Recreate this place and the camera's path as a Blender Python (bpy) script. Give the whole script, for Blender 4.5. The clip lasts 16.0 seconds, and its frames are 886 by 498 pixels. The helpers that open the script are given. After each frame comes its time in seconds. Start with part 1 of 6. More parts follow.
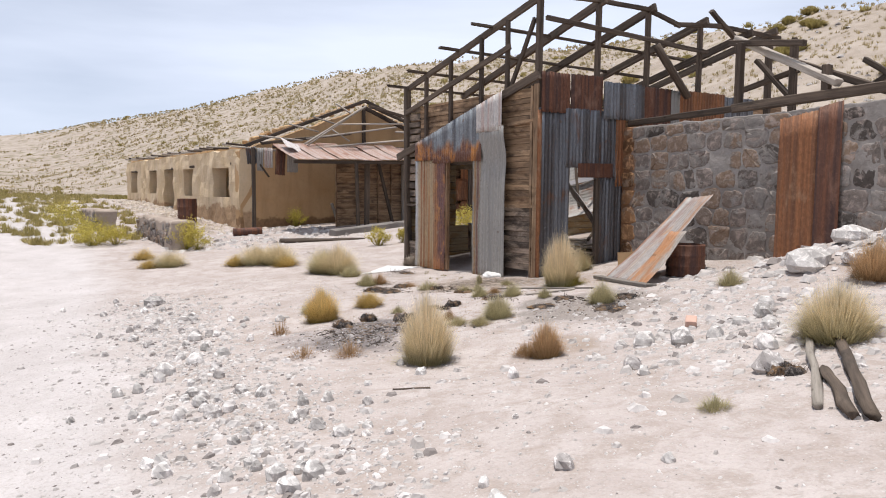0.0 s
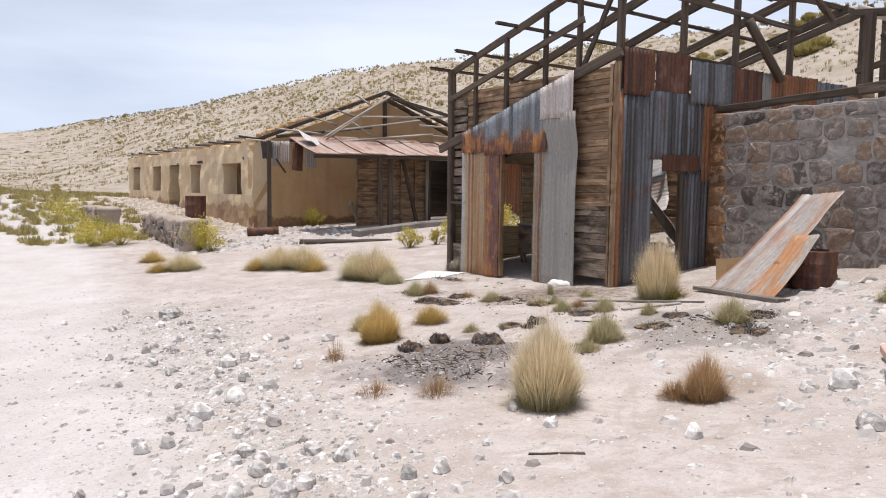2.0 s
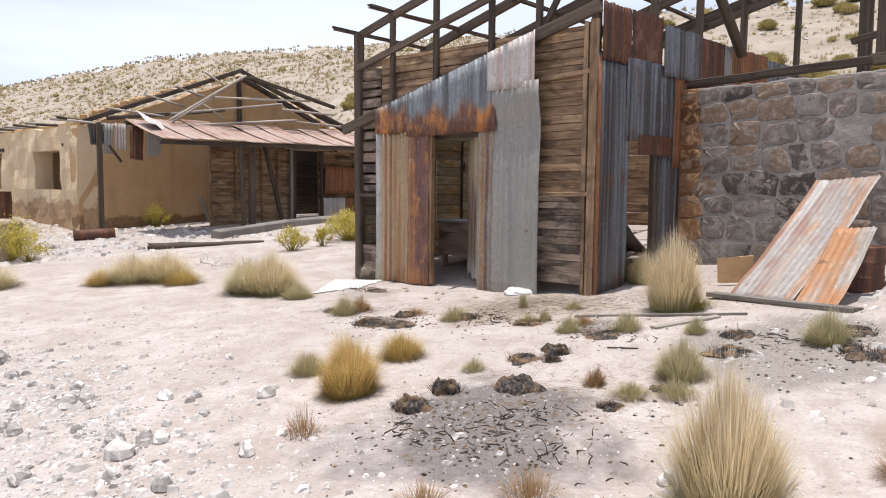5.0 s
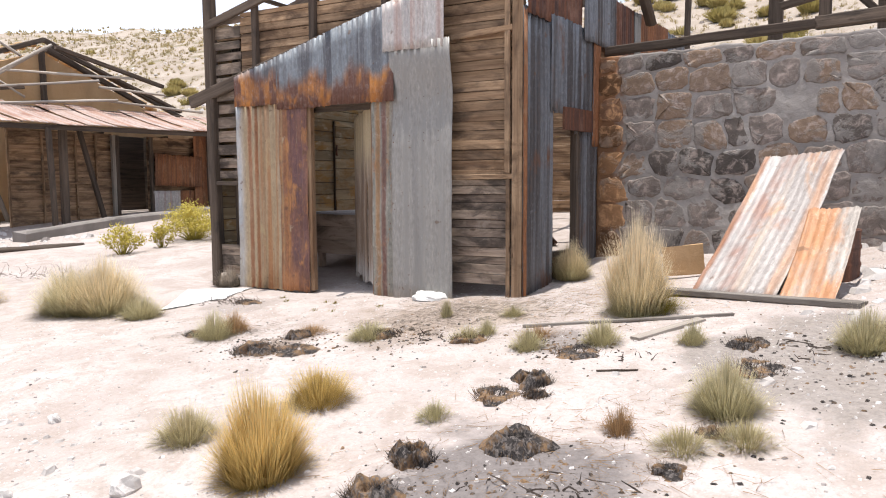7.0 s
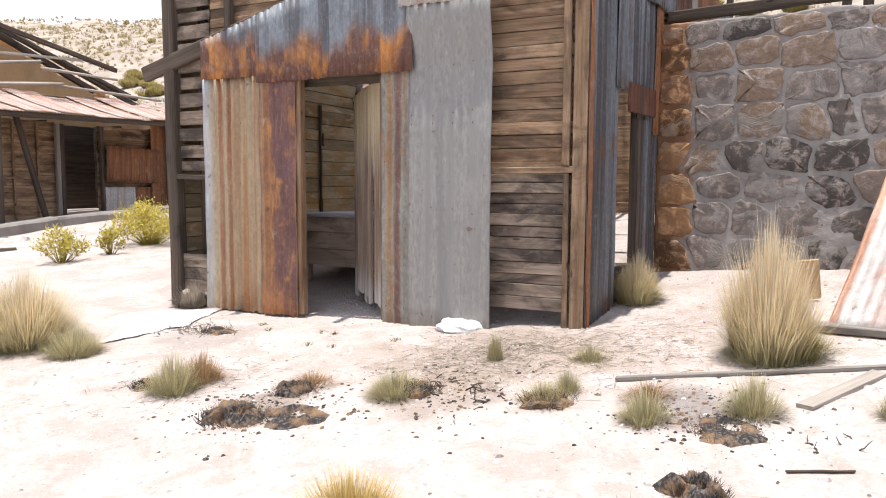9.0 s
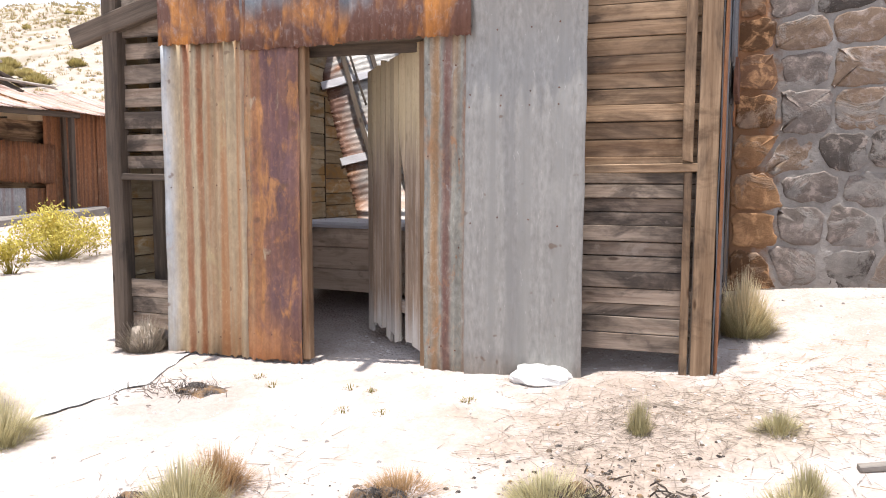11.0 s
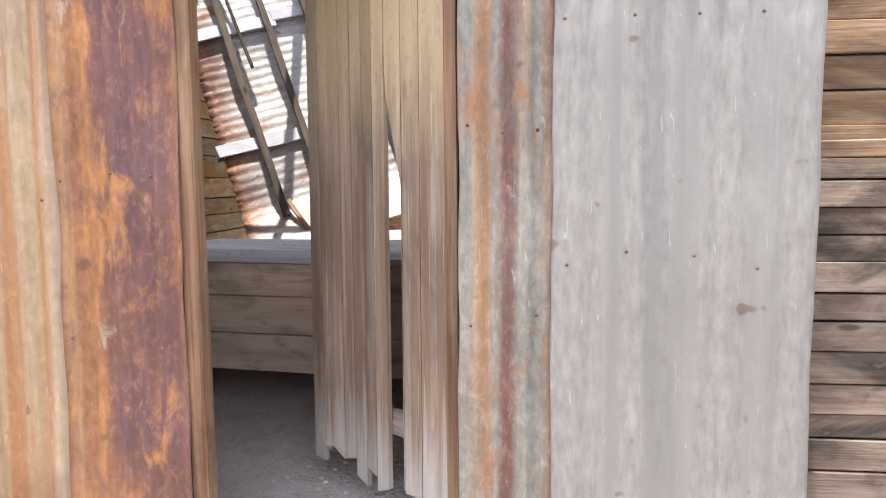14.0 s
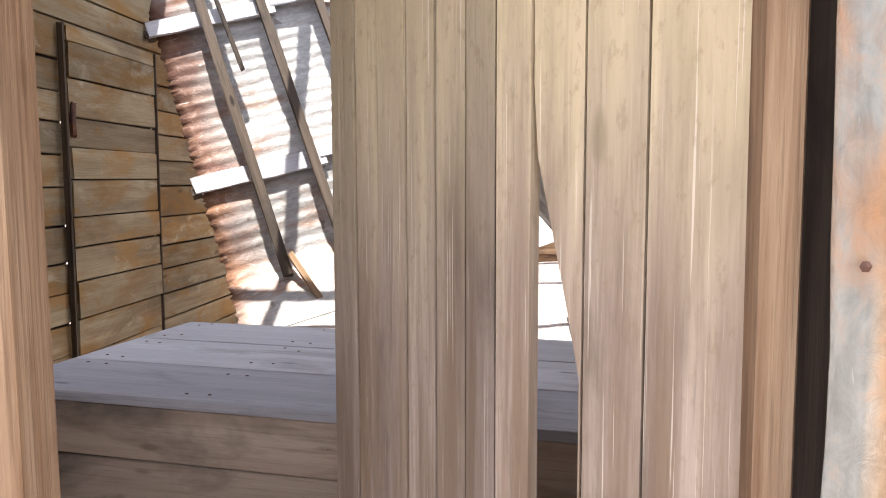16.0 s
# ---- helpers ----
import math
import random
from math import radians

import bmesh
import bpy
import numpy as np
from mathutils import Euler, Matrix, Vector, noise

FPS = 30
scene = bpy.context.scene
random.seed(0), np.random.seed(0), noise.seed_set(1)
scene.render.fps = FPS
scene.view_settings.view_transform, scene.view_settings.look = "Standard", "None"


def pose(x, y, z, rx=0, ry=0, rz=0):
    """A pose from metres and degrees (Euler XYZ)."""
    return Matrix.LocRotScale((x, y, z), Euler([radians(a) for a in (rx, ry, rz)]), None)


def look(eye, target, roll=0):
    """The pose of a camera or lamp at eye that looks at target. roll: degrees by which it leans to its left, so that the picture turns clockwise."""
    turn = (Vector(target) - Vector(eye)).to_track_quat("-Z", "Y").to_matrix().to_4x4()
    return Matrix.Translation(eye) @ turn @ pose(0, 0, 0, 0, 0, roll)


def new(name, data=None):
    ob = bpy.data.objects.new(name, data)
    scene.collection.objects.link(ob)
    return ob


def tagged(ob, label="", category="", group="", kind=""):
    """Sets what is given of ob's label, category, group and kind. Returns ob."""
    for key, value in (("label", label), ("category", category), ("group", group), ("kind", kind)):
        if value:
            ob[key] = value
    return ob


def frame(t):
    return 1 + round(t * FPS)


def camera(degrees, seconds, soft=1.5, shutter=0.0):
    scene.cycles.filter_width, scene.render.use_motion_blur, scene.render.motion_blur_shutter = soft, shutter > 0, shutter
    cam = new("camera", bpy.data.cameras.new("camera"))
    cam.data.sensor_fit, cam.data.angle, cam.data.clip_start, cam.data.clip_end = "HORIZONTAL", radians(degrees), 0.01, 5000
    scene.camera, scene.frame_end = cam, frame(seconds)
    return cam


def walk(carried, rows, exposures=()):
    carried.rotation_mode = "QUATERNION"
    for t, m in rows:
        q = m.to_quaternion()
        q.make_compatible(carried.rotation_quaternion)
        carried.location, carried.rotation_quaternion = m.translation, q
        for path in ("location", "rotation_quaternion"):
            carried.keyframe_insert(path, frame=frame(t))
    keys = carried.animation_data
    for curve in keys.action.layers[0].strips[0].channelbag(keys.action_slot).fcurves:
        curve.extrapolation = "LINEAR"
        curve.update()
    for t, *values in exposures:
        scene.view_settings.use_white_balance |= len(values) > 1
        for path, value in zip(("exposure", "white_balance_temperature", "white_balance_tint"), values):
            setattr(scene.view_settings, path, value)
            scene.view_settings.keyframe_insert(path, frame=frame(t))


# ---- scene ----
cam = camera(62.6, 16.0, soft=1.05)
METRES, EYE, TILT, LEAN, TURN = 15.3, 1.5, 0.0, 0.0, 0.0
ROWS = [
    (0.0, 0.0, 0.0, 0.0, 0.04, -4.6, -0.44),
    (0.5, -0.0117, 0.0274, -0.0021, 2.7, -4.45, -0.6),
    (1.0, -0.0316, 0.0563, -0.0042, 1.92, -4.42, -0.74),
    (1.5, -0.0471, 0.0818, -0.005, 0.95, -4.44, -0.72),
    (2.0, -0.0642, 0.1152, -0.0063, -0.1, -4.56, -0.74),
    (2.5, -0.0811, 0.1395, -0.0089, -0.83, -4.49, -0.77),
    (3.0, -0.094, 0.1686, -0.0101, -1.57, -4.48, -0.53),
    (3.5, -0.1075, 0.1988, -0.0103, -2.33, -4.62, -0.59),
    (4.0, -0.1225, 0.2269, -0.0116, -7.05, -4.57, -0.64),
    (6.5, -0.1672, 0.3817, -0.02, -22.34, -5.04, 0.1),
    (7.0, -0.1601, 0.4126, -0.0221, -26.85, -5.13, 0.25),
    (7.5, -0.1544, 0.4432, -0.0256, -27.41, -5.24, 0.14),
    (8.0, -0.147, 0.4718, -0.024, -28.15, -5.16, 0.22),
    (8.5, -0.1361, 0.5057, -0.0234, -29.23, -5.33, 0.07),
    (9.0, -0.1396, 0.5364, -0.0247, -29.67, -5.13, -0.25),
    (11.5, -0.1493, 0.6917, -0.0234, -41.44, -5.16, 0.05),
    (12.0, -0.1425, 0.7181, -0.0231, -45.24, -5.18, 0.31),
    (12.5, -0.1265, 0.7464, -0.0225, -47.35, -5.48, 0.44),
    (13.0, -0.1146, 0.7726, -0.0225, -47.76, -5.27, 0.34),
    (13.5, -0.0986, 0.7965, -0.0251, -48.74, -5.25, 0.39),
    (14.0, -0.0795, 0.8215, -0.0236, -49.68, -5.31, 0.45),
    (14.5, -0.0603, 0.8486, -0.0184, -50.58, -5.24, 0.3),
    (15.0, -0.0405, 0.869, -0.0177, -51.33, -5.29, 0.47),
    (15.5, -0.0245, 0.8860, -0.0121, -50.95, -5.36, 0.45),
    (16.0, -0.0146, 0.9045, -0.0071, -49.47, -5.21, 0.15),
]

EXPO = [(0.0, 0.03), (3.5, 0.06), (6.5, 0.44), (9.0, 0.67), (11.5, 1.04), (12.5, 1.26), (13.5, 1.42), (14.5, 1.42), (15.0, 1.54), (15.5, 1.68), (16.0, 1.82)]
walk(cam, [(t, pose(0, 0, EYE, TILT, LEAN, TURN) @ pose(METRES * x, METRES * y, METRES * z, 90 + pitch, roll, yaw)) for t, x, y, z, yaw, pitch, roll in ROWS], EXPO)

# ---- light ----
SUN_AZ, SUN_EL = 185.0, 85.5          # degrees: direction to the sun from +x, height
w = bpy.data.worlds.new("sky")
scene.world = w
w.use_nodes = True
wt = w.node_tree
wt.nodes.clear()
sky = wt.nodes.new("ShaderNodeTexSky")
sky.sky_type, sky.sun_disc = "NISHITA", False
sky.sun_elevation, sky.sun_rotation = radians(SUN_EL), radians(90 - SUN_AZ)
sky.altitude, sky.air_density, sky.dust_density = 3800, 1.0, 0.6
bgn = wt.nodes.new("ShaderNodeBackground")
bgn.inputs["Strength"].default_value = 0.072
tco = wt.nodes.new("ShaderNodeTexCoord")
mpn = wt.nodes.new("ShaderNodeMapping")
mpn.inputs["Scale"].default_value = (0.8, 1.6, 5.5)
mpn.inputs["Rotation"].default_value = (0.0, 0.12, 0.3)
cld = wt.nodes.new("ShaderNodeTexNoise")
cld.inputs["Scale"].default_value, cld.inputs["Detail"].default_value, cld.inputs["Roughness"].default_value = 1.1, 6, 0.5
crp = wt.nodes.new("ShaderNodeValToRGB")
crp.color_ramp.elements[0].position, crp.color_ramp.elements[1].position = 0.34, 0.70
crp.color_ramp.elements[0].color = (0.42, 0.42, 0.42, 1)
cmx = wt.nodes.new("ShaderNodeMix")
cmx.data_type = "RGBA"
cmx.inputs["B"].default_value = (11.8, 12.8, 15.2, 1)
wout = wt.nodes.new("ShaderNodeOutputWorld")
wt.links.new(tco.outputs["Generated"], mpn.inputs["Vector"])
wt.links.new(mpn.outputs["Vector"], cld.inputs["Vector"])
wt.links.new(cld.outputs["Fac"], crp.inputs["Fac"])
wt.links.new(crp.outputs["Color"], cmx.inputs["Factor"])
wt.links.new(sky.outputs["Color"], cmx.inputs["A"])
wt.links.new(cmx.outputs["Result"], bgn.inputs["Color"])
wt.links.new(bgn.outputs["Background"], wout.inputs["Surface"])
sun_data = bpy.data.lights.new("sun", "SUN")
sun_data.energy, sun_data.angle, sun_data.color = 4.45, radians(0.55), (1.0, 0.965, 0.92)
sun = new("sun", sun_data)
sdir = Vector((math.cos(radians(SUN_AZ)) * math.cos(radians(SUN_EL)), math.sin(radians(SUN_AZ)) * math.cos(radians(SUN_EL)), math.sin(radians(SUN_EL))))
sun.matrix_world = look(sdir * 60, (0, 0, 0))


# ---- materials ----
class Nodes:
    """A small builder of node materials."""
    def __init__(self, name, rough=0.8, metal=0.0, spec=0.3):
        self.mat = bpy.data.materials.new(name)
        self.mat.use_nodes = True
        self.t = self.mat.node_tree
        self.p = self.t.nodes["Principled BSDF"]
        self.p.inputs["Roughness"].default_value = rough
        self.p.inputs["Metallic"].default_value = metal
        self.p.inputs["Specular IOR Level"].default_value = spec

    def put(self, socket, v):
        if isinstance(v, bpy.types.NodeSocket):
            self.t.links.new(v, socket)
        elif isinstance(v, tuple) and len(v) == 3 and socket.type == "RGBA":
            socket.default_value = (*v, 1)
        else:
            socket.default_value = v

    def coords(self, scale=(1, 1, 1), shift=True, world=False):
        tc = self.t.nodes.new("ShaderNodeTexCoord")
        m = self.t.nodes.new("ShaderNodeMapping")
        m.inputs["Scale"].default_value = scale
        if world:
            g = self.t.nodes.new("ShaderNodeNewGeometry")
            self.t.links.new(g.outputs["Position"], m.inputs["Vector"])
        else:
            self.t.links.new(tc.outputs["Object"], m.inputs["Vector"])
        if shift:
            oi = self.t.nodes.new("ShaderNodeObjectInfo")
            mu = self.math("MULTIPLY", oi.outputs["Random"], 37.0)
            self.t.links.new(mu, m.inputs["Location"])
        return m.outputs["Vector"]

    def noise(self, vec, scale=1.0, detail=4.0, rough=0.55, dist=0.0):
        n = self.t.nodes.new("ShaderNodeTexNoise")
        self.t.links.new(vec, n.inputs["Vector"])
        for k, v in (("Scale", scale), ("Detail", detail), ("Roughness", rough), ("Distortion", dist)):
            n.inputs[k].default_value = v
        return n.outputs["Fac"]

    def voronoi(self, vec, scale=1.0, feature="F1"):
        n = self.t.nodes.new("ShaderNodeTexVoronoi")
        n.feature = feature
        self.t.links.new(vec, n.inputs["Vector"])
        n.inputs["Scale"].default_value = scale
        return n

    def ramp(self, fac, a, b, ca=(0, 0, 0), cb=(1, 1, 1)):
        r = self.t.nodes.new("ShaderNodeValToRGB")
        e = r.color_ramp.elements
        e[0].position, e[1].position = a, b
        e[0].color, e[1].color = (*ca, 1), (*cb, 1)
        self.t.links.new(fac, r.inputs["Fac"])
        return r.outputs["Color"]

    def mix(self, fac, a, b, kind="MIX"):
        m = self.t.nodes.new("ShaderNodeMix")
        m.data_type, m.blend_type = "RGBA", kind
        self.put(m.inputs["Factor"], fac)
        self.put(m.inputs["A"], a)
        self.put(m.inputs["B"], b)
        return m.outputs["Result"]

    def math(self, op, a, b=0.0):
        m = self.t.nodes.new("ShaderNodeMath")
        m.operation = op
        self.put(m.inputs[0], a)
        self.put(m.inputs[1], b)
        return m.outputs["Value"]

    def random(self):
        return self.t.nodes.new("ShaderNodeObjectInfo").outputs["Random"]

    def island(self):
        return self.t.nodes.new("ShaderNodeNewGeometry").outputs["Random Per Island"]

    def axis(self, which):
        tc = self.t.nodes.new("ShaderNodeTexCoord")
        s = self.t.nodes.new("ShaderNodeSeparateXYZ")
        self.t.links.new(tc.outputs["Object"], s.inputs["Vector"])
        return s.outputs[which]

    def done(self, color, bump=None, strength=0.3, dist=0.01, rough=None, metal=None):
        self.put(self.p.inputs["Base Color"], color)
        if rough is not None:
            self.put(self.p.inputs["Roughness"], rough)
        if metal is not None:
            self.put(self.p.inputs["Metallic"], metal)
        if bump is not None:
            b = self.t.nodes.new("ShaderNodeBump")
            b.inputs["Strength"].default_value, b.inputs["Distance"].default_value = strength, dist
            self.t.links.new(bump, b.inputs["Height"])
            self.t.links.new(b.outputs["Normal"], self.p.inputs["Normal"])
        return self.mat


def iron_mat(name, base, streak, blotch, streak_amt=0.5, blotch_amt=0.4, streak_scale=7.0, band=None, metal=0.25, rough=0.55, lines=(), calm=1.0, mottle=()):
    """Weathered corrugated iron: vertical streaks, blotches, speckle; band = (z0, z1, colour) for a rusted belt."""
    n = Nodes(name, rough, metal)
    st = n.noise(n.coords((streak_scale, streak_scale, 0.25)), 1.0, 3, 0.5)
    bl = n.noise(n.coords((2.2, 2.2, 1.1)), 1.6, 6, 0.62, 0.4)
    fine = n.noise(n.coords((40, 40, 14)), 1.0, 3, 0.6)
    c = n.mix(n.ramp(fine, 0.3, 0.75), tuple(0.78 * v for v in base), tuple(min(1, 1.15 * v) for v in base))
    c = n.mix(n.ramp(st, 0.62 - 0.3 * streak_amt, 0.75 - 0.25 * streak_amt), c, streak)
    f = n.ramp(bl, 0.72 - 0.35 * blotch_amt, 0.82 - 0.28 * blotch_amt)
    c = n.mix(f, c, blotch)
    if lines:
        wob = n.math("ADD", n.math("MULTIPLY", n.math("SUBTRACT", n.noise(n.coords((5, 5, 1.6)), 1.0, 6, 0.6), 0.5), 0.05), n.math("MULTIPLY", n.math("SUBTRACT", n.noise(n.coords((22, 22, 7)), 1.0, 5, 0.7), 0.5), 0.035))
        fade = n.ramp(n.noise(n.coords((6, 6, 1.3)), 1.0, 4, 0.6), 0.36, 0.56, (0.6, 0.6, 0.6), (1, 1, 1))
        xx = n.math("ADD", n.axis("X"), wob)
        for x0, half, col, amt in lines:
            off = n.math("DIVIDE", n.math("ABSOLUTE", n.math("SUBTRACT", xx, x0)), 1.35 * half)
            c = n.mix(n.math("MULTIPLY", n.math("MULTIPLY", n.ramp(off, 0.35, 1.0, (1, 1, 1), (0, 0, 0)), amt), fade), c, n.mix(n.ramp(bl, 0.38, 0.6), col, tuple(0.7 * v for v in col)))
    if band:
        z = n.axis("Z")
        scal = n.noise(n.coords((3.4, 3.4, 0.8)), 1.0, 3, 0.5)
        zz = n.math("ADD", n.math("ADD", z, n.math("MULTIPLY", n.math("SUBTRACT", st, 0.5), 0.22)), n.math("MULTIPLY", n.math("SUBTRACT", scal, 0.5), 0.55))
        mr = n.t.nodes.new("ShaderNodeMapRange")
        n.t.links.new(zz, mr.inputs["Value"])
        mr.inputs["From Min"].default_value, mr.inputs["From Max"].default_value = band[1], band[0]
        c = n.mix(n.ramp(mr.outputs["Result"], 0.30, 0.62), c, n.mix(n.ramp(bl, 0.38, 0.54), band[2], (0.15, 0.075, 0.055)))
    for col, size, lo, hi, amt in mottle:
        mo = n.noise(n.coords((size, size, 0.45 * size)), 1.0, 7, 0.68, 0.7)
        c = n.mix(n.math("MULTIPLY", n.ramp(mo, lo, hi), amt), c, col)
    flake = n.noise(n.coords((26, 26, 18)), 1.0, 5, 0.72, 0.8)
    c = n.mix(n.math("MULTIPLY", n.ramp(flake, 0.54, 0.66), 0.26 * calm), c, n.mix(n.ramp(bl, 0.45, 0.55), tuple(min(1, 1.35 * v) for v in base), blotch))
    c = n.mix(0.5 * calm, c, n.ramp(flake, 0.30, 0.60, (0.62, 0.60, 0.58), (1.12, 1.12, 1.12)), "MULTIPLY")
    # scratches and drips down the sheet
    drip = n.noise(n.coords((60, 60, 0.9)), 1.0, 4, 0.6, 0.1)
    c = n.mix(0.12 + 0.23 * min(1.0, calm), c, n.ramp(drip, 0.32, 0.62, (0.72, 0.71, 0.70), (1.12, 1.12, 1.12)), "MULTIPLY")
    scr = n.noise(n.coords((70, 70, 9)), 1.0, 2, 0.5, 1.2)
    c = n.mix(n.math("MULTIPLY", n.ramp(scr, 0.70, 0.74), 0.45), c, tuple(min(1, 1.8 * v) for v in base))
    spots = n.ramp(n.noise(n.coords((9, 9, 9)), 1.0, 2, 0.5), 0.70, 0.74)
    c = n.mix(n.math("MULTIPLY", spots, 0.6), c, (0.13, 0.07, 0.04))
    return n.done(c, n.math("ADD", n.math("ADD", fine, bl), flake), 0.15 + 0.3 * calm, 0.006)


def wood_mat(name, light, dark, grain=26.0, stain=(0.10, 0.07, 0.05), stain_amt=0.4, door=False, blot=()):
    """Sun-bleached timber with grain along the piece's own x."""
    n = Nodes(name, 0.85, 0.0, 0.2)
    g = n.noise(n.coords((0.9, grain, grain)), 1.0, 6, 0.62, 0.4)
    fine = n.noise(n.coords((5, 170, 170)), 1.0, 3, 0.6)
    st = n.noise(n.coords((1.6, 5.0, 5.0)), 1.0, 5, 0.62, 0.5)
    kn = n.voronoi(n.coords((2.2, 7, 7)), 1.0)
    c = n.mix(n.ramp(g, 0.30, 0.72), dark, light)
    c = n.mix(n.math("MULTIPLY", n.ramp(fine, 0.52, 0.68), 0.34), c, tuple(0.5 * v for v in dark))
    c = n.mix(n.math("MULTIPLY", n.ramp(st, 0.66 - 0.3 * stain_amt, 0.84 - 0.3 * stain_amt), 0.8), c, stain)
    c = n.mix(n.ramp(kn.outputs["Distance"], 0.05, 0.10, (1, 1, 1), (0, 0, 0)), c, tuple(0.6 * v for v in dark))
    if door:
        x = n.math("ADD", n.axis("X"), n.math("MULTIPLY", n.math("SUBTRACT", g, 0.5), 0.9))
        c = n.mix(n.math("MULTIPLY", n.ramp(n.math("MULTIPLY", x, 0.5), 0.58, 0.80), 0.7), c, (0.52, 0.425, 0.265))
        c = n.mix(n.math("MULTIPLY", n.math("MULTIPLY", n.ramp(n.math("MULTIPLY", x, 0.5), 0.50, 0.72, (1, 1, 1), (0, 0, 0)), n.ramp(n.noise(n.coords((0.7, 26, 26)), 1.0, 5, 0.65), 0.38, 0.56)), 0.8), c, (0.19, 0.13, 0.088))
        c = n.mix(n.math("MULTIPLY", n.ramp(n.noise(n.coords((2.5, 260, 260)), 1.0, 2, 0.5), 0.66, 0.70), 0.5), c, (0.68, 0.60, 0.50))
        c = n.mix(n.math("MULTIPLY", n.ramp(n.noise(n.coords((26, 60, 60)), 1.0, 4, 0.7), 0.55, 0.68), 0.4), c, (0.22, 0.16, 0.10))
        c = n.mix(n.math("MULTIPLY", n.ramp(x, 0.06, 0.34, (1, 1, 1), (0, 0, 0)), 0.7), c, (0.52, 0.50, 0.48))
    for col, size, lo, hi, amt in blot:
        bt = n.noise(n.coords((size, size, 2.2 * size), False, True), 1.0, 6, 0.66, 0.5)
        c = n.mix(n.math("MULTIPLY", n.ramp(bt, lo, hi), amt), c, col)
    c = n.mix(0.6, c, n.ramp(n.random(), 0.0, 1.0, (0.48, 0.46, 0.45), (1.22, 1.18, 1.12)), "MULTIPLY")
    return n.done(c, n.math("ADD", g, fine), 0.5, 0.004)


M_ZINC_PALE = iron_mat("pale_zinc", (0.295, 0.280, 0.260), (0.262, 0.25, 0.233), (0.318, 0.303, 0.281), 0.5, 0.3, 12, metal=0.15, rough=0.5, calm=0.2)
M_ZINC_GREY = iron_mat("grey_zinc", (0.205, 0.215, 0.235), (0.085, 0.078, 0.078), (0.15, 0.075, 0.045), 0.75, 0.42, 10, metal=0.3)
M_ZINC_RUSTBAND = iron_mat("banded_zinc", (0.24, 0.26, 0.28), (0.12, 0.12, 0.13), (0.34, 0.33, 0.32), 0.6, 0.3, 10, band=(0.05, 0.55, (0.50, 0.215, 0.06)))
M_ZINC_TAN = iron_mat("tan_zinc", (0.40, 0.31, 0.205), (0.34, 0.175, 0.085), (0.45, 0.36, 0.20), 0.45, 0.3, 11, calm=0.6, mottle=(((0.30, 0.16, 0.09), 4.0, 0.58, 0.70, 0.5),), lines=((0.0, 0.075, (0.50, 0.51, 0.53), 1.0), (0.19, 0.024, (0.28, 0.10, 0.045), 0.95), (0.295, 0.024, (0.29, 0.115, 0.05), 0.9), (0.42, 0.03, (0.36, 0.23, 0.13), 0.6), (0.56, 0.03, (0.38, 0.27, 0.16), 0.5), (0.68, 0.03, (0.46, 0.38, 0.29), 0.7)))
M_ZINC_PURPLE = iron_mat("purple_rust", (0.30, 0.145, 0.075), (0.13, 0.07, 0.072), (0.40, 0.185, 0.075), 0.5, 0.36, 6, band=(-0.55, 0.85, (0.40, 0.19, 0.09)), calm=1.15, mottle=(((0.44, 0.21, 0.08), 7.0, 0.54, 0.64, 0.75), ((0.16, 0.085, 0.085), 5.0, 0.55, 0.66, 0.8), ((0.42, 0.36, 0.26), 11.0, 0.64, 0.70, 0.6)), lines=((0.03, 0.03, (0.40, 0.27, 0.15), 0.7), (0.27, 0.125, (0.145, 0.082, 0.088), 0.95), (0.12, 0.02, (0.40, 0.19, 0.07), 0.6)))
M_ZINC_BLOTCH = iron_mat("blotched_rust", (0.275, 0.265, 0.232), (0.33, 0.22, 0.13), (0.35, 0.18, 0.085), 0.40, 0.42, 10, calm=1.15, mottle=(((0.38, 0.185, 0.085), 8.0, 0.58, 0.66, 0.7), ((0.38, 0.385, 0.37), 10.0, 0.60, 0.68, 0.55), ((0.18, 0.085, 0.06), 14.0, 0.66, 0.72, 0.6)), lines=((0.155, 0.03, (0.20, 0.095, 0.075), 0.9), (0.08, 0.025, (0.36, 0.20, 0.09), 0.7), (0.29, 0.03, (0.33, 0.15, 0.08), 0.6)))
M_RUST = iron_mat("red_rust", (0.16, 0.07, 0.042), (0.08, 0.045, 0.038), (0.21, 0.115, 0.08), 0.6, 0.45, 12, metal=0.1, rough=0.75)
M_RUST_ORANGE = iron_mat("orange_rust", (0.30, 0.13, 0.06), (0.17, 0.08, 0.045), (0.34, 0.21, 0.13), 0.65, 0.4, 14, metal=0.1, rough=0.75)
M_RUST_PINK = iron_mat("pinkish_roof_rust", (0.40, 0.31, 0.275), (0.31, 0.18, 0.13), (0.25, 0.125, 0.085), 0.55, 0.5, 10, metal=0.15)
M_ZINC_WHITE = iron_mat("whitish_zinc", (0.52, 0.49, 0.47), (0.42, 0.33, 0.30), (0.30, 0.12, 0.07), 0.5, 0.25, 10, metal=0.15)
M_ROOF_UNDER = iron_mat("roof_underside", (0.46, 0.44, 0.42), (0.36, 0.325, 0.30), (0.27, 0.13, 0.075), 0.3, 0.5, 4, band=(-0.25, 0.5, (0.30, 0.16, 0.10)), metal=0.1, mottle=(((0.36, 0.19, 0.10), 3.0, 0.58, 0.68, 0.6),))
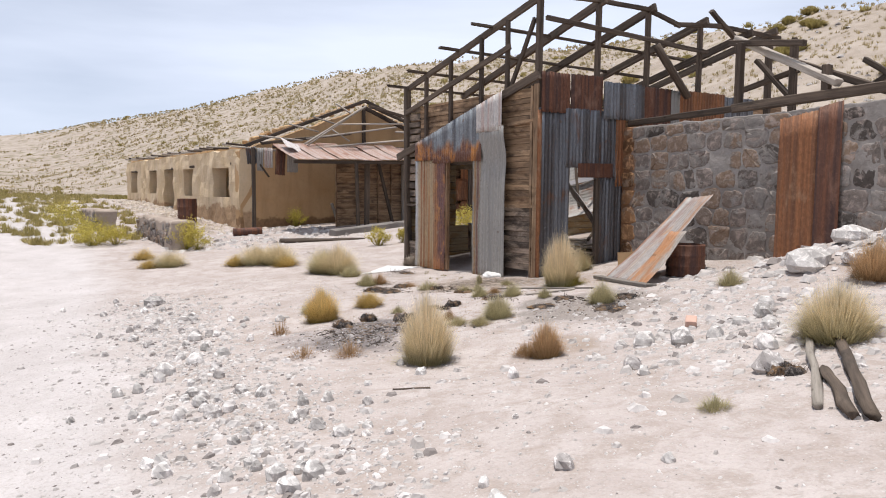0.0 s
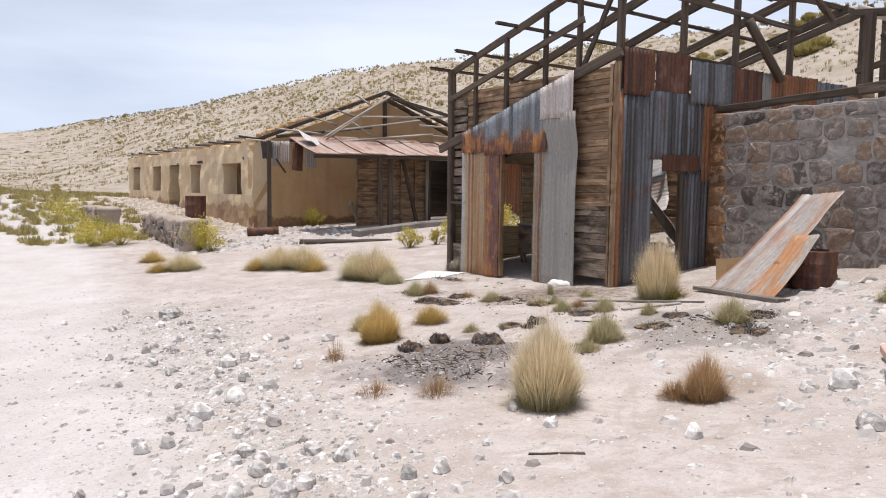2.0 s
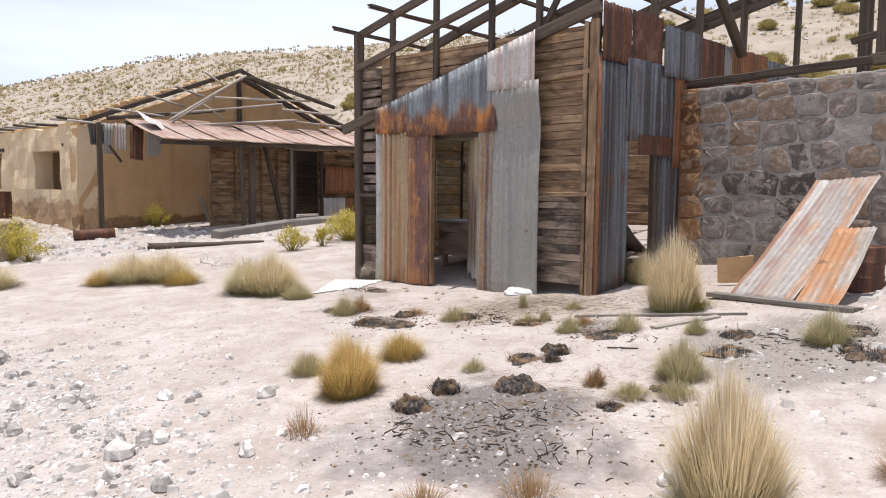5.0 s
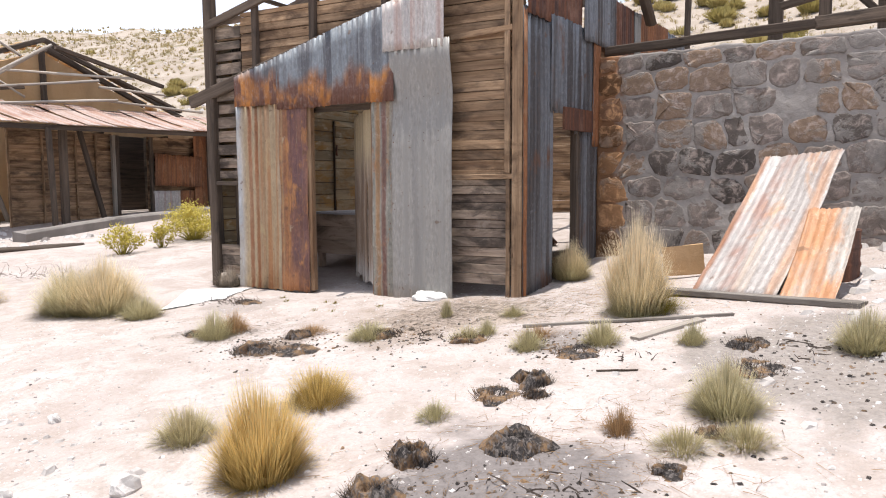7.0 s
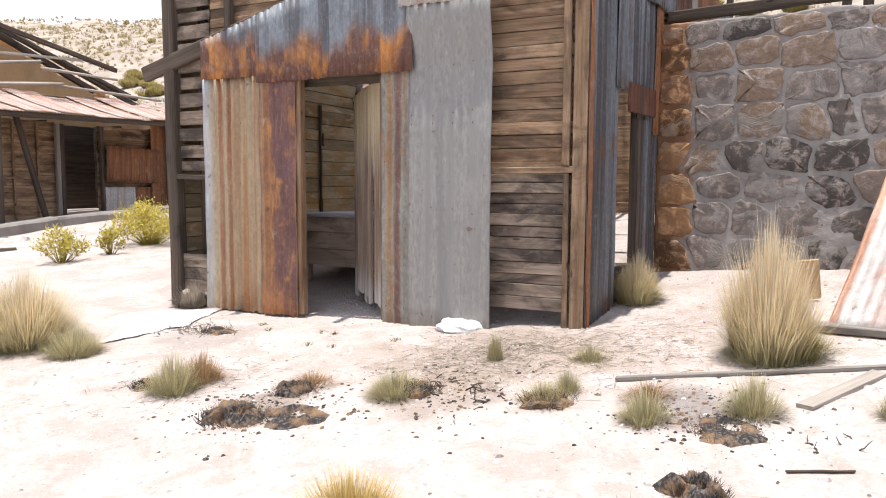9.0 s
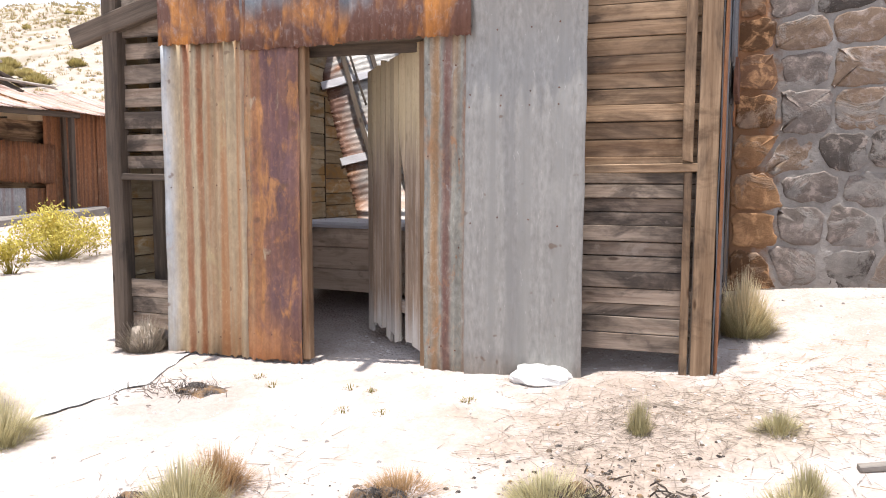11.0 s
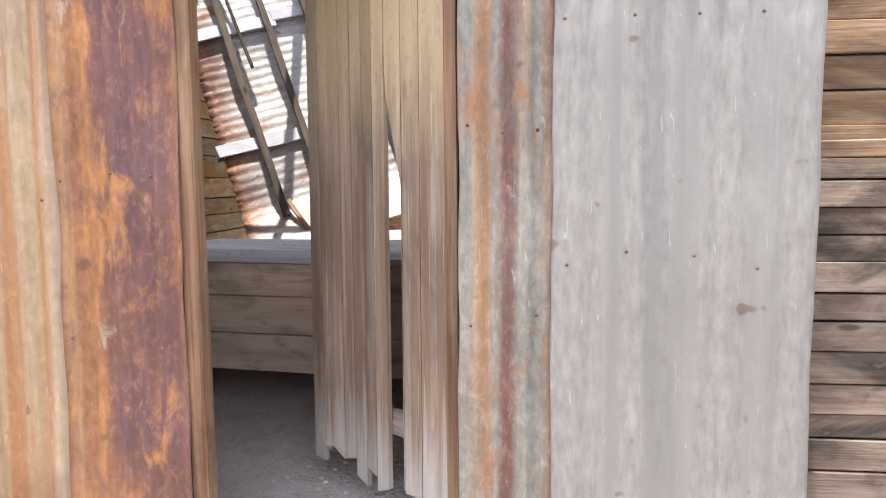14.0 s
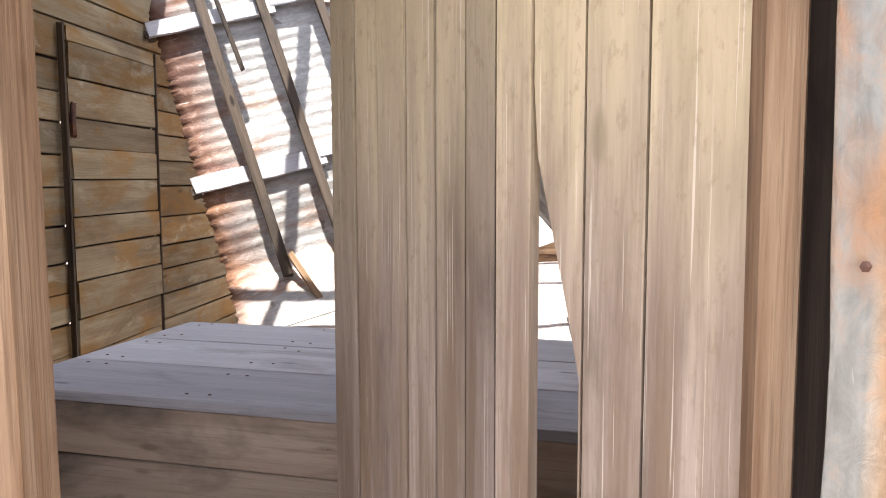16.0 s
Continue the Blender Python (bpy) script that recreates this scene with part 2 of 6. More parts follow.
M_BOARD = wood_mat("brown_board", (0.50, 0.35, 0.225), (0.17, 0.098, 0.055), 20, (0.05, 0.036, 0.03), 0.6, blot=(((0.085, 0.05, 0.03), 1.7, 0.52, 0.64, 0.6),))
M_BOARD_LOW = wood_mat("damp_weathered_board", (0.52, 0.42, 0.335), (0.17, 0.12, 0.09), 14, (0.035, 0.029, 0.026), 0.8, blot=(((0.05, 0.04, 0.035), 2.4, 0.52, 0.62, 0.65), ((0.50, 0.42, 0.35), 3.4, 0.60, 0.70, 0.5)))
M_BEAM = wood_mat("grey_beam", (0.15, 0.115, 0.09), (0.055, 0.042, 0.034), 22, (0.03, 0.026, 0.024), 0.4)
M_INNER = wood_mat("inner_board", (0.46, 0.385, 0.26), (0.26, 0.20, 0.125), 16, (0.27, 0.15, 0.05), 0.66, blot=(((0.17, 0.13, 0.09), 1.3, 0.52, 0.64, 0.6), ((0.33, 0.185, 0.06), 2.4, 0.52, 0.62, 0.75), ((0.56, 0.50, 0.38), 3.1, 0.58, 0.68, 0.6)))
M_CHEST = wood_mat("chest_board", (0.60, 0.475, 0.38), (0.42, 0.32, 0.25), 14, (0.12, 0.095, 0.08), 0.5, blot=(((0.10, 0.08, 0.075), 2.6, 0.60, 0.70, 0.7),))
# pale bluish grey: the skylight on lid and purlins is in the colour
M_SKYLIT_BOARD = wood_mat("skylit_board", (0.60, 0.59, 0.63), (0.48, 0.475, 0.515), 12, (0.28, 0.265, 0.275), 0.35)
M_DOOR = wood_mat("door_plank", (0.43, 0.345, 0.28), (0.235, 0.18, 0.142), 15, (0.13, 0.096, 0.076), 0.6, True)
M_JAMB = wood_mat("jamb_wood", (0.33, 0.235, 0.155), (0.14, 0.07, 0.035), 26, (0.08, 0.05, 0.035), 0.4)
M_POLE = wood_mat("bleached_pole", (0.52, 0.47, 0.42), (0.32, 0.28, 0.24), 14, (0.20, 0.17, 0.145), 0.25)
M_PLANK_GREY = wood_mat("grey_plank", (0.34, 0.31, 0.28), (0.19, 0.165, 0.14), 20, (0.12, 0.10, 0.09), 0.3)


STAINS = [(-0.95, 8.75, 1.0, (0.12, 0.105, 0.10), 0.9), (1.75, 9.15, 1.1, (0.18, 0.157, 0.14), 0.8), (0.80, 10.72, 0.36, (0.15, 0.13, 0.12), 0.8),
          (0.0, 12.0, 0.55, (0.19, 0.15, 0.12), 0.6), (0.62, 12.45, 0.85, (0.24, 0.19, 0.155), 0.8), (1.15, 12.0, 0.5, (0.27, 0.22, 0.18), 0.6), (-1.0, 12.4, 0.42, (0.16, 0.12, 0.09), 0.7), (1.3, 7.6, 0.4, (0.20, 0.15, 0.11), 0.5), (-0.8, 14.6, 0.5, (0.22, 0.19, 0.17), 0.6)]


def ground_mat():
    n = Nodes("pale_gravel", 0.95, 0.0, 0.15)
    big = n.noise(n.coords((0.16, 0.16, 0.16), False, True), 1.0, 4, 0.55)
    mid = n.noise(n.coords((1.1, 1.1, 1.1), False, True), 1.0, 6, 0.6, 0.3)
    grit = n.noise(n.coords((26, 26, 26), False, True), 1.0, 4, 0.65)
    v = n.voronoi(n.coords((17, 23, 17), False, True), 1.0)
    v2 = n.voronoi(n.coords((44, 44, 44), False, True), 1.0)
    c = n.mix(n.ramp(mid, 0.30, 0.70), (0.36, 0.30, 0.27), (0.49, 0.432, 0.405))
    c = n.mix(n.math("MULTIPLY", n.ramp(big, 0.40, 0.62), 0.5), c, (0.445, 0.392, 0.37))
    patch = n.noise(n.coords((3.2, 3.2, 3.2), False, True), 1.0, 9, 0.74, 0.5)
    c = n.mix(n.math("MULTIPLY", n.ramp(patch, 0.46, 0.60), 0.75), c, (0.328, 0.27, 0.234))
    sep = n.t.nodes.new("ShaderNodeSeparateXYZ")
    n.t.links.new(n.coords((1, 1, 1), False, True), sep.inputs["Vector"])
    # paler worn track beside the row of stones
    f = n.math("ADD", n.math("ADD", n.math("MULTIPLY", sep.outputs["X"], -0.89), n.math("MULTIPLY", sep.outputs["Y"], -0.45)), 1.0)
    f = n.math("ADD", f, n.math("MULTIPLY", n.math("SUBTRACT", mid, 0.5), 1.2))
    c = n.mix(n.math("MULTIPLY", n.ramp(f, 0.0, 1.0), 0.7), c, n.mix(n.ramp(mid, 0.3, 0.7), (0.445, 0.412, 0.402), (0.54, 0.503, 0.495)))
    # browner soil up the hillside
    dist = n.math("SQRT", n.math("ADD", n.math("POWER", n.math("ABSOLUTE", sep.outputs["X"]), 2.0), n.math("POWER", n.math("ABSOLUTE", sep.outputs["Y"]), 2.0)))
    hz = n.math("MAXIMUM", n.math("MULTIPLY", sep.outputs["Z"], 0.2), n.math("MULTIPLY", n.math("SUBTRACT", dist, 28.0), 0.03))
    hs = n.noise(n.coords((0.35, 0.35, 0.35), False, True), 1.0, 6, 0.7)
    c = n.mix(n.math("MULTIPLY", n.ramp(hz, 0.22, 0.75), 0.9), c, n.mix(n.ramp(hs, 0.35, 0.62), (0.255, 0.205, 0.158), (0.37, 0.31, 0.255)))
    # tussocks of the distant slopes
    tv = n.voronoi(n.coords((0.42, 0.42, 0.42), False, True), 1.0)
    tus = n.math("MULTIPLY", n.ramp(tv.outputs["Distance"], 0.20, 0.42, (1, 1, 1), (0, 0, 0)), n.ramp(tv.outputs["Color"], 0.30, 0.40))
    c = n.mix(n.math("MULTIPLY", n.math("MULTIPLY", tus, n.ramp(n.math("MULTIPLY", dist, 0.01), 0.55, 0.95)), 0.85), c, (0.15, 0.125, 0.055))
    c = n.mix(n.math("MULTIPLY", n.ramp(grit, 0.50, 0.72), 0.35), c, (0.24, 0.20, 0.17))
    peb = n.ramp(v.outputs["Distance"], 0.16, 0.30, (1, 1, 1), (0, 0, 0))
    sel = n.ramp(v.outputs["Color"], 0.40, 0.46)
    c = n.mix(n.math("MULTIPLY", n.math("MULTIPLY", peb, sel), 0.4), c, n.mix(n.ramp(v.outputs["Color"], 0.55, 0.95), (0.30, 0.265, 0.24), (0.56, 0.52, 0.49)))
    peb2 = n.ramp(v2.outputs["Distance"], 0.18, 0.34, (1, 1, 1), (0, 0, 0))
    c = n.mix(n.math("MULTIPLY", n.math("MULTIPLY", peb2, n.ramp(v2.outputs["Color"], 0.45, 0.55)), 0.5), c, n.mix(n.ramp(v2.outputs["Color"], 0.45, 1.0), (0.28, 0.24, 0.21), (0.62, 0.58, 0.55)))
    # ash beds, burnt grass and litter
    for cx, cy, rad, col, amt in STAINS:
        gx_ = n.math("POWER", n.math("ABSOLUTE", n.math("SUBTRACT", sep.outputs["X"], cx)), 2.0)
        gy_ = n.math("POWER", n.math("ABSOLUTE", n.math("SUBTRACT", sep.outputs["Y"], cy)), 2.0)
        dd = n.math("DIVIDE", n.math("SQRT", n.math("ADD", gx_, gy_)), rad)
        dd = n.math("ADD", dd, n.math("MULTIPLY", n.math("SUBTRACT", mid, 0.5), 2.2))
        c = n.mix(n.math("MULTIPLY", n.ramp(dd, 0.65, 1.15, (1, 1, 1), (0, 0, 0)), amt), c, n.mix(n.ramp(grit, 0.35, 0.65), col, tuple(1.5 * k for k in col)))
    h = n.math("ADD", n.math("MULTIPLY", peb, 0.08), n.math("ADD", n.math("MULTIPLY", grit, 0.5), n.math("MULTIPLY", v2.outputs["Distance"], -0.35)))
    return n.done(c, n.math("ADD", h, mid), 0.85, 0.025)


def stone_mat(name, a, b, c3, smear=None, dim=0.5):
    n = Nodes(name, 0.9, 0.0, 0.2)
    g = n.noise(n.coords((14, 14, 14)), 1.0, 6, 0.7)
    bl = n.noise(n.coords((4, 4, 4)), 1.0, 4, 0.6, 0.5)
    k = n.random()
    c = n.mix(n.ramp(bl, 0.35, 0.65), a, b)
    c = n.mix(n.ramp(k, 0.66, 0.74), c, c3)
    c = n.mix(n.ramp(k, 0.12, 0.20, (1, 1, 1), (0, 0, 0)), c, tuple(dim * v for v in a))
    c = n.mix(n.math("MULTIPLY", n.ramp(n.noise(n.coords((9, 9, 9)), 1.0, 5, 0.7, 0.6), 0.50, 0.62), 0.75), c, tuple(min(1, 1.7 * v) for v in b))
    h = g
    if smear:
        # mortar smeared over the faces, running on from stone to stone
        s1 = n.noise(n.coords((2.6, 2.6, 3.4), False, True), 1.0, 7, 0.7, 0.6)
        s2 = n.noise(n.coords((1.1, 1.1, 0.8), False, True), 1.0, 4, 0.6)
        f = n.ramp(n.math("ADD", s1, n.math("MULTIPLY", n.math("SUBTRACT", s2, 0.5), 0.5)), 0.50, 0.57)
        c = n.mix(n.math("MULTIPLY", f, 0.85), c, n.mix(n.ramp(s2, 0.4, 0.6), smear, tuple(0.72 * v for v in smear)))
        h = n.math("ADD", g, n.math("MULTIPLY", f, 0.6))
    c = n.mix(0.6, c, n.ramp(g, 0.3, 0.7, (0.5, 0.5, 0.5), (1.2, 1.2, 1.2)), "MULTIPLY")
    return n.done(c, h, 0.65, 0.014)


def mud_mat(name, a, b, crack=0.5, rust=None, foot=None):
    n = Nodes(name, 0.95, 0.0, 0.1)
    g = n.noise(n.coords((9, 9, 9)), 1.0, 6, 0.65)
    bl = n.noise(n.coords((0.8, 0.8, 0.8)), 1.0, 5, 0.6, 0.3)
    st = n.noise(n.coords((3.0, 3.0, 0.5)), 1.0, 3, 0.5)
    c = n.mix(n.ramp(bl, 0.35, 0.65), a, b)
    c = n.mix(n.math("MULTIPLY", n.ramp(st, 0.50, 0.70), 0.35), c, tuple(0.6 * v for v in a))
    c = n.mix(n.math("MULTIPLY", n.ramp(g, 0.5, 0.75), crack), c, tuple(0.7 * v for v in b))
    if rust:
        # rust washed down from the iron beside the wall
        y = n.math("ADD", n.math("ADD", n.axis("Y"), 1.0), n.math("MULTIPLY", n.math("SUBTRACT", g, 0.5), 0.5))
        c = n.mix(n.math("MULTIPLY", n.ramp(y, 0.58, 0.74), 0.9), c, n.mix(n.ramp(st, 0.4, 0.6), rust, tuple(0.5 * v for v in rust)))
    if foot:
        # plaster fallen away along the foot of the wall
        z = n.math("ADD", n.axis("Z"), n.math("MULTIPLY", n.math("SUBTRACT", n.noise(n.coords((1.3, 1.3, 1.3)), 1.0, 6, 0.65), 0.5), 1.1))
        c = n.mix(n.math("MULTIPLY", n.ramp(n.math("SUBTRACT", z, foot[0]), 0.0, 0.10, (1, 1, 1), (0, 0, 0)), 0.85), c, n.mix(n.ramp(g, 0.4, 0.6), foot[1], tuple(0.7 * v for v in foot[1])))
    return n.done(c, n.math("ADD", g, bl), 0.6, 0.03)


M_GROUND = ground_mat()
M_STONE = stone_mat("dark_stone", (0.17, 0.142, 0.125), (0.235, 0.192, 0.168), (0.25, 0.175, 0.125), (0.32, 0.29, 0.265))
M_ADOBE = mud_mat("adobe_plaster", (0.44, 0.275, 0.14), (0.51, 0.35, 0.205), 0.4)
M_GABLE = mud_mat("gable_plaster", (0.44, 0.275, 0.14), (0.50, 0.335, 0.19), 0.4, foot=(0.22, (0.23, 0.135, 0.075)))
M_MORTAR_WALL = mud_mat("rust_washed_mortar", (0.37, 0.342, 0.318), (0.245, 0.218, 0.198), 0.7, (0.36, 0.17, 0.075))
# paler than the gable: sunlight on the front is put into this colour
M_PLASTER_LIT = mud_mat("sunlit_mud_plaster", (0.57, 0.43, 0.27), (0.64, 0.51, 0.36), 0.45, foot=(0.55, (0.40, 0.26, 0.155)))
M_KERB = mud_mat("grey_kerb_stone", (0.18, 0.16, 0.145), (0.26, 0.235, 0.215), 0.6)
M_ROCK = stone_mat("pale_rock", (0.43, 0.40, 0.375), (0.55, 0.515, 0.49), (0.38, 0.345, 0.325), dim=0.8)
M_DIRTY_WHITE = mud_mat("dusty_white_sheet", (0.66, 0.65, 0.64), (0.58, 0.56, 0.53), 0.2)
M_BRICK = mud_mat("pale_red_brick", (0.50, 0.30, 0.23), (0.56, 0.40, 0.33), 0.3)


def leaf_finish(n, c, share=0.35):
    """Thin blades let light through."""
    mat = n.done(c)
    tr = n.t.nodes.new("ShaderNodeBsdfTranslucent")
    mx = n.t.nodes.new("ShaderNodeMixShader")
    n.t.links.new(c, tr.inputs["Color"])
    mx.inputs["Fac"].default_value = share
    out = n.t.nodes["Material Output"]
    n.t.links.new(n.p.outputs["BSDF"], mx.inputs[1])
    n.t.links.new(tr.outputs["BSDF"], mx.inputs[2])
    n.t.links.new(mx.outputs["Shader"], out.inputs["Surface"])
    return mat


def grass_mat(name, low, mid_c, tip):
    """Dry grass, darker and in some greener at the root than at the tip, each blade a little different."""
    n = Nodes(name, 0.7, 0.0, 0.25)
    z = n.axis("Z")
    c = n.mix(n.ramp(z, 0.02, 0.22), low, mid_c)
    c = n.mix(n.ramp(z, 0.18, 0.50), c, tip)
    c = n.mix(0.7, c, n.ramp(n.island(), 0.0, 1.0, (0.62, 0.60, 0.55), (1.5, 1.45, 1.35)), "MULTIPLY")
    return leaf_finish(n, c)


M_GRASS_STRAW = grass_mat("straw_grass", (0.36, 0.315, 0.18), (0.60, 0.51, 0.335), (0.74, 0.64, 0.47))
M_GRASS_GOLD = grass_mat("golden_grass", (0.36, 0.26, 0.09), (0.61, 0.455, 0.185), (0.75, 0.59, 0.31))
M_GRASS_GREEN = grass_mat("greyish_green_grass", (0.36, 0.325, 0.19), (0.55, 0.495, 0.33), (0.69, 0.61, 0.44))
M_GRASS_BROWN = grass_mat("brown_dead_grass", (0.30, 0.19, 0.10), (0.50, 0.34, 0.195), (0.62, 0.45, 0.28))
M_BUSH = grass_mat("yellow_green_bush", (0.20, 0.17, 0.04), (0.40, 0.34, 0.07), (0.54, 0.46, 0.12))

# ---- terrain ----
B = pose(1.6, 12.58, 0, 0, 0, 34.1)       # x: into the tin house, y: along its front, away
B2 = pose(1.6, 12.58, 0, 0, 0, 29.1)      # the same corner, along the house's side wall and the stone wall
BI = B.inverted()


def smooth(a, b, t):
    t = min(1, max(0, (t - a) / (b - a)))
    return t * t * (3 - 2 * t)


def table(x, rows):
    for (x0, y0), (x1, y1) in zip(rows, rows[1:]):
        if x <= x1:
            k = smooth(x0, x1, max(x, x0))
            return y0 + (y1 - y0) * k
    return rows[-1][1]


CREST = [(-180, 3.0), (-60, 2.2), (-31, 3.3), (-24.2, 4.7), (-16.5, 6.4), (-12.3, 7.7), (-8, 8.8), (-3.5, 9.4), (3, 10.0), (10, 10.7), (21, 11.4), (31, 12.1), (60, 14), (110, 9), (180, 3.0)]
REACH = [(-180, 200), (-60, 320), (-31, 280), (-16.6, 180), (-2.8, 125), (10, 105), (31, 70), (80, 60), (130, 90), (180, 200)]
FOOT = [(-180, 60), (-60, 110), (-31, 90), (-16.6, 52), (-2.8, 33), (10, 25), (31, 16), (60, 14), (110, 14), (180, 60)]


def ridge(th):
    """Height of the skyline in degrees, straight from mark to mark."""
    for (a, ea), (b, eb) in zip(CREST, CREST[1:]):
        if th <= b:
            return ea + (eb - ea) * (th - a) / (b - a)
    return CREST[-1][1]


def hill(x, y):
    r, th = math.hypot(x, y), math.degrees(math.atan2(x, y))
    far, foot = table(th, REACH), table(th, FOOT)
    top = far * math.tan(radians(ridge(th))) + 1.2
    k = min(1.0, max(0.0, (r - foot) / (far - foot)))
    k = k ** 1.25
    amp = min(1.0, max(0.0, (r - foot) / 25))
    return top * k + amp * (noise.noise((x * 0.05, y * 0.05, 3)) * 0.6 + noise.noise((x * 0.16, y * 0.16, 7)) * 0.35)


def ground_z(x, y, fine=True):
    q = BI @ Vector((x, y, 0))
    d, s = min(6.5, max(-9.0, q.x)), min(36, max(-11, q.y))
    z = 0.078 + 0.0967 * d - 0.0532 * s + 0.0008 * d * d - 0.00324 * d * s + 0.00495 * s * s - 0.00008 * s ** 3
    z -= 0.09 * math.exp(-(d / 2.0) ** 2 - ((s - 2) / 3) ** 2)
    z += 0.42 * math.exp(-((q.x - 1.6) / 1.5) ** 2 - ((q.y + 5.2) / 1.4) ** 2)
    z -= 0.14 * math.exp(-((x - 1.2) / 2.0) ** 2 - ((y - 7.1) / 1.8) ** 2)
    z += hill(x, y)
    if fine:
        near = math.exp(-((x + 0) / 30) ** 2 - ((y - 8) / 30) ** 2)
        z += near * (0.035 * noise.noise((x * 0.9, y * 0.9, 0)) + 0.012 * noise.noise((x * 4.1, y * 4.1, 5)))
        z -= near * 0.03 * smooth(0.8, 0.0, abs(d - 0.2)) * smooth(5, 3, abs(s - 2)) 
    return z


def axis_steps(a, b, step, out):
    v, k = [a], step
    while v[0] > -out:
        k *= 1.11
        v.insert(0, v[0] - k)
    k = step
    while v[-1] < b:
        v.append(v[-1] + step)
    while v[-1] < out:
        k *= 1.11
        v.append(v[-1] + k)
    return v


def mesh_of(name, verts, faces, mat, smooth_shade=False):
    me = bpy.data.meshes.new(name)
    me.from_pydata([tuple(v) for v in verts], [], faces)
    me.materials.append(mat)
    if smooth_shade:
        me.polygons.foreach_set("use_smooth", [True] * len(me.polygons))
    me.update()
    return me


gx, gy = axis_steps(-9, 8, 0.10, 620), axis_steps(1, 17, 0.10, 620)
gv = [(x, y, ground_z(x, y)) for y in gy for x in gx]
gn = len(gx)
gf = [(j * gn + i, j * gn + i + 1, (j + 1) * gn + i + 1, (j + 1) * gn + i) for j in range(len(gy) - 1) for i in range(gn - 1)]
tagged(new("ground", mesh_of("ground", gv, gf, M_GROUND, True)), "pale stony desert ground with gravel and dust", "ground", kind="structure")


# ---- building helpers ----
rnd = random.Random(7)


def thing(name, label, category, m=None, group="", kind=""):
    ob = new(name)
    ob.empty_display_size = 0.1
    ob.matrix_world = m or Matrix()
    return tagged(ob, label, category, group, kind)


def link_part(name, me, parent, m=None, label=""):
    ob = new(name, me)
    ob.parent = parent
    ob.matrix_basis = m or Matrix()
    if label:
        ob["label"] = label
    return ob


def bar_mesh(length, w, h, mat, seg=3, jit=0.004, sides=4, taper=1.0, sag=0.0, r=None):
    """A worn timber of length along x. sides 4: sawn, with chipped edges; more: a round pole."""
    r = r or rnd
    V, F = [], []
    for i in range(seg + 1):
        x = length * i / seg
        k = 1 + (taper - 1) * i / seg
        dz = -sag * 4 * (i / seg) * (1 - i / seg)
        dy = r.uniform(-jit, jit)
        if sides == 4:
            c = min(w, h) * 0.12
            ring = [(-w / 2 + c, -h / 2), (w / 2 - c, -h / 2), (w / 2, -h / 2 + c), (w / 2, h / 2 - c), (w / 2 - c, h / 2), (-w / 2 + c, h / 2), (-w / 2, h / 2 - c), (-w / 2, -h / 2 + c)]
        else:
            ring = [(w / 2 * math.cos(2 * math.pi * a / sides), h / 2 * math.sin(2 * math.pi * a / sides)) for a in range(sides)]
        for a, b in ring:
            V.append((x + (r.uniform(-jit, jit) * 2 if i in (0, seg) else 0), a * k + dy + r.uniform(-jit, jit) * 0.5, b * k + dz + r.uniform(-jit, jit) * 0.5))
    n = len(ring)
    for i in range(seg):
        for a in range(n):
            F.append((i * n + a, i * n + (a + 1) % n, (i + 1) * n + (a + 1) % n, (i + 1) * n + a))
    F.append(tuple(range(n - 1, -1, -1)))
    F.append(tuple(seg * n + a for a in range(n)))
    return mesh_of("bar", V, F, mat, sides > 4)


def along(p0, p1, roll=0.0):
    p0, p1 = Vector(p0), Vector(p1)
    x = (p1 - p0).normalized()
    up = Vector((0, 0, 1)) if abs(x.z) < 0.95 else Vector((0, 1, 0))
    y = up.cross(x).normalized()
    z = x.cross(y)
    return Matrix(((x.x, y.x, z.x, p0.x), (x.y, y.y, z.y, p0.y), (x.z, y.z, z.z, p0.z), (0, 0, 0, 1))) @ pose(0, 0, 0, roll)


def bar(name, parent, p0, p1, w, h, mat, label="", q=None, **kw):
    m = along(p0, p1, kw.pop("roll", 0.0))
    L = (Vector(p1) - Vector(p0)).length
    ob = link_part(name, bar_mesh(L, w, h, mat, **kw), parent, (q @ m) if q else m, label)
    return ob


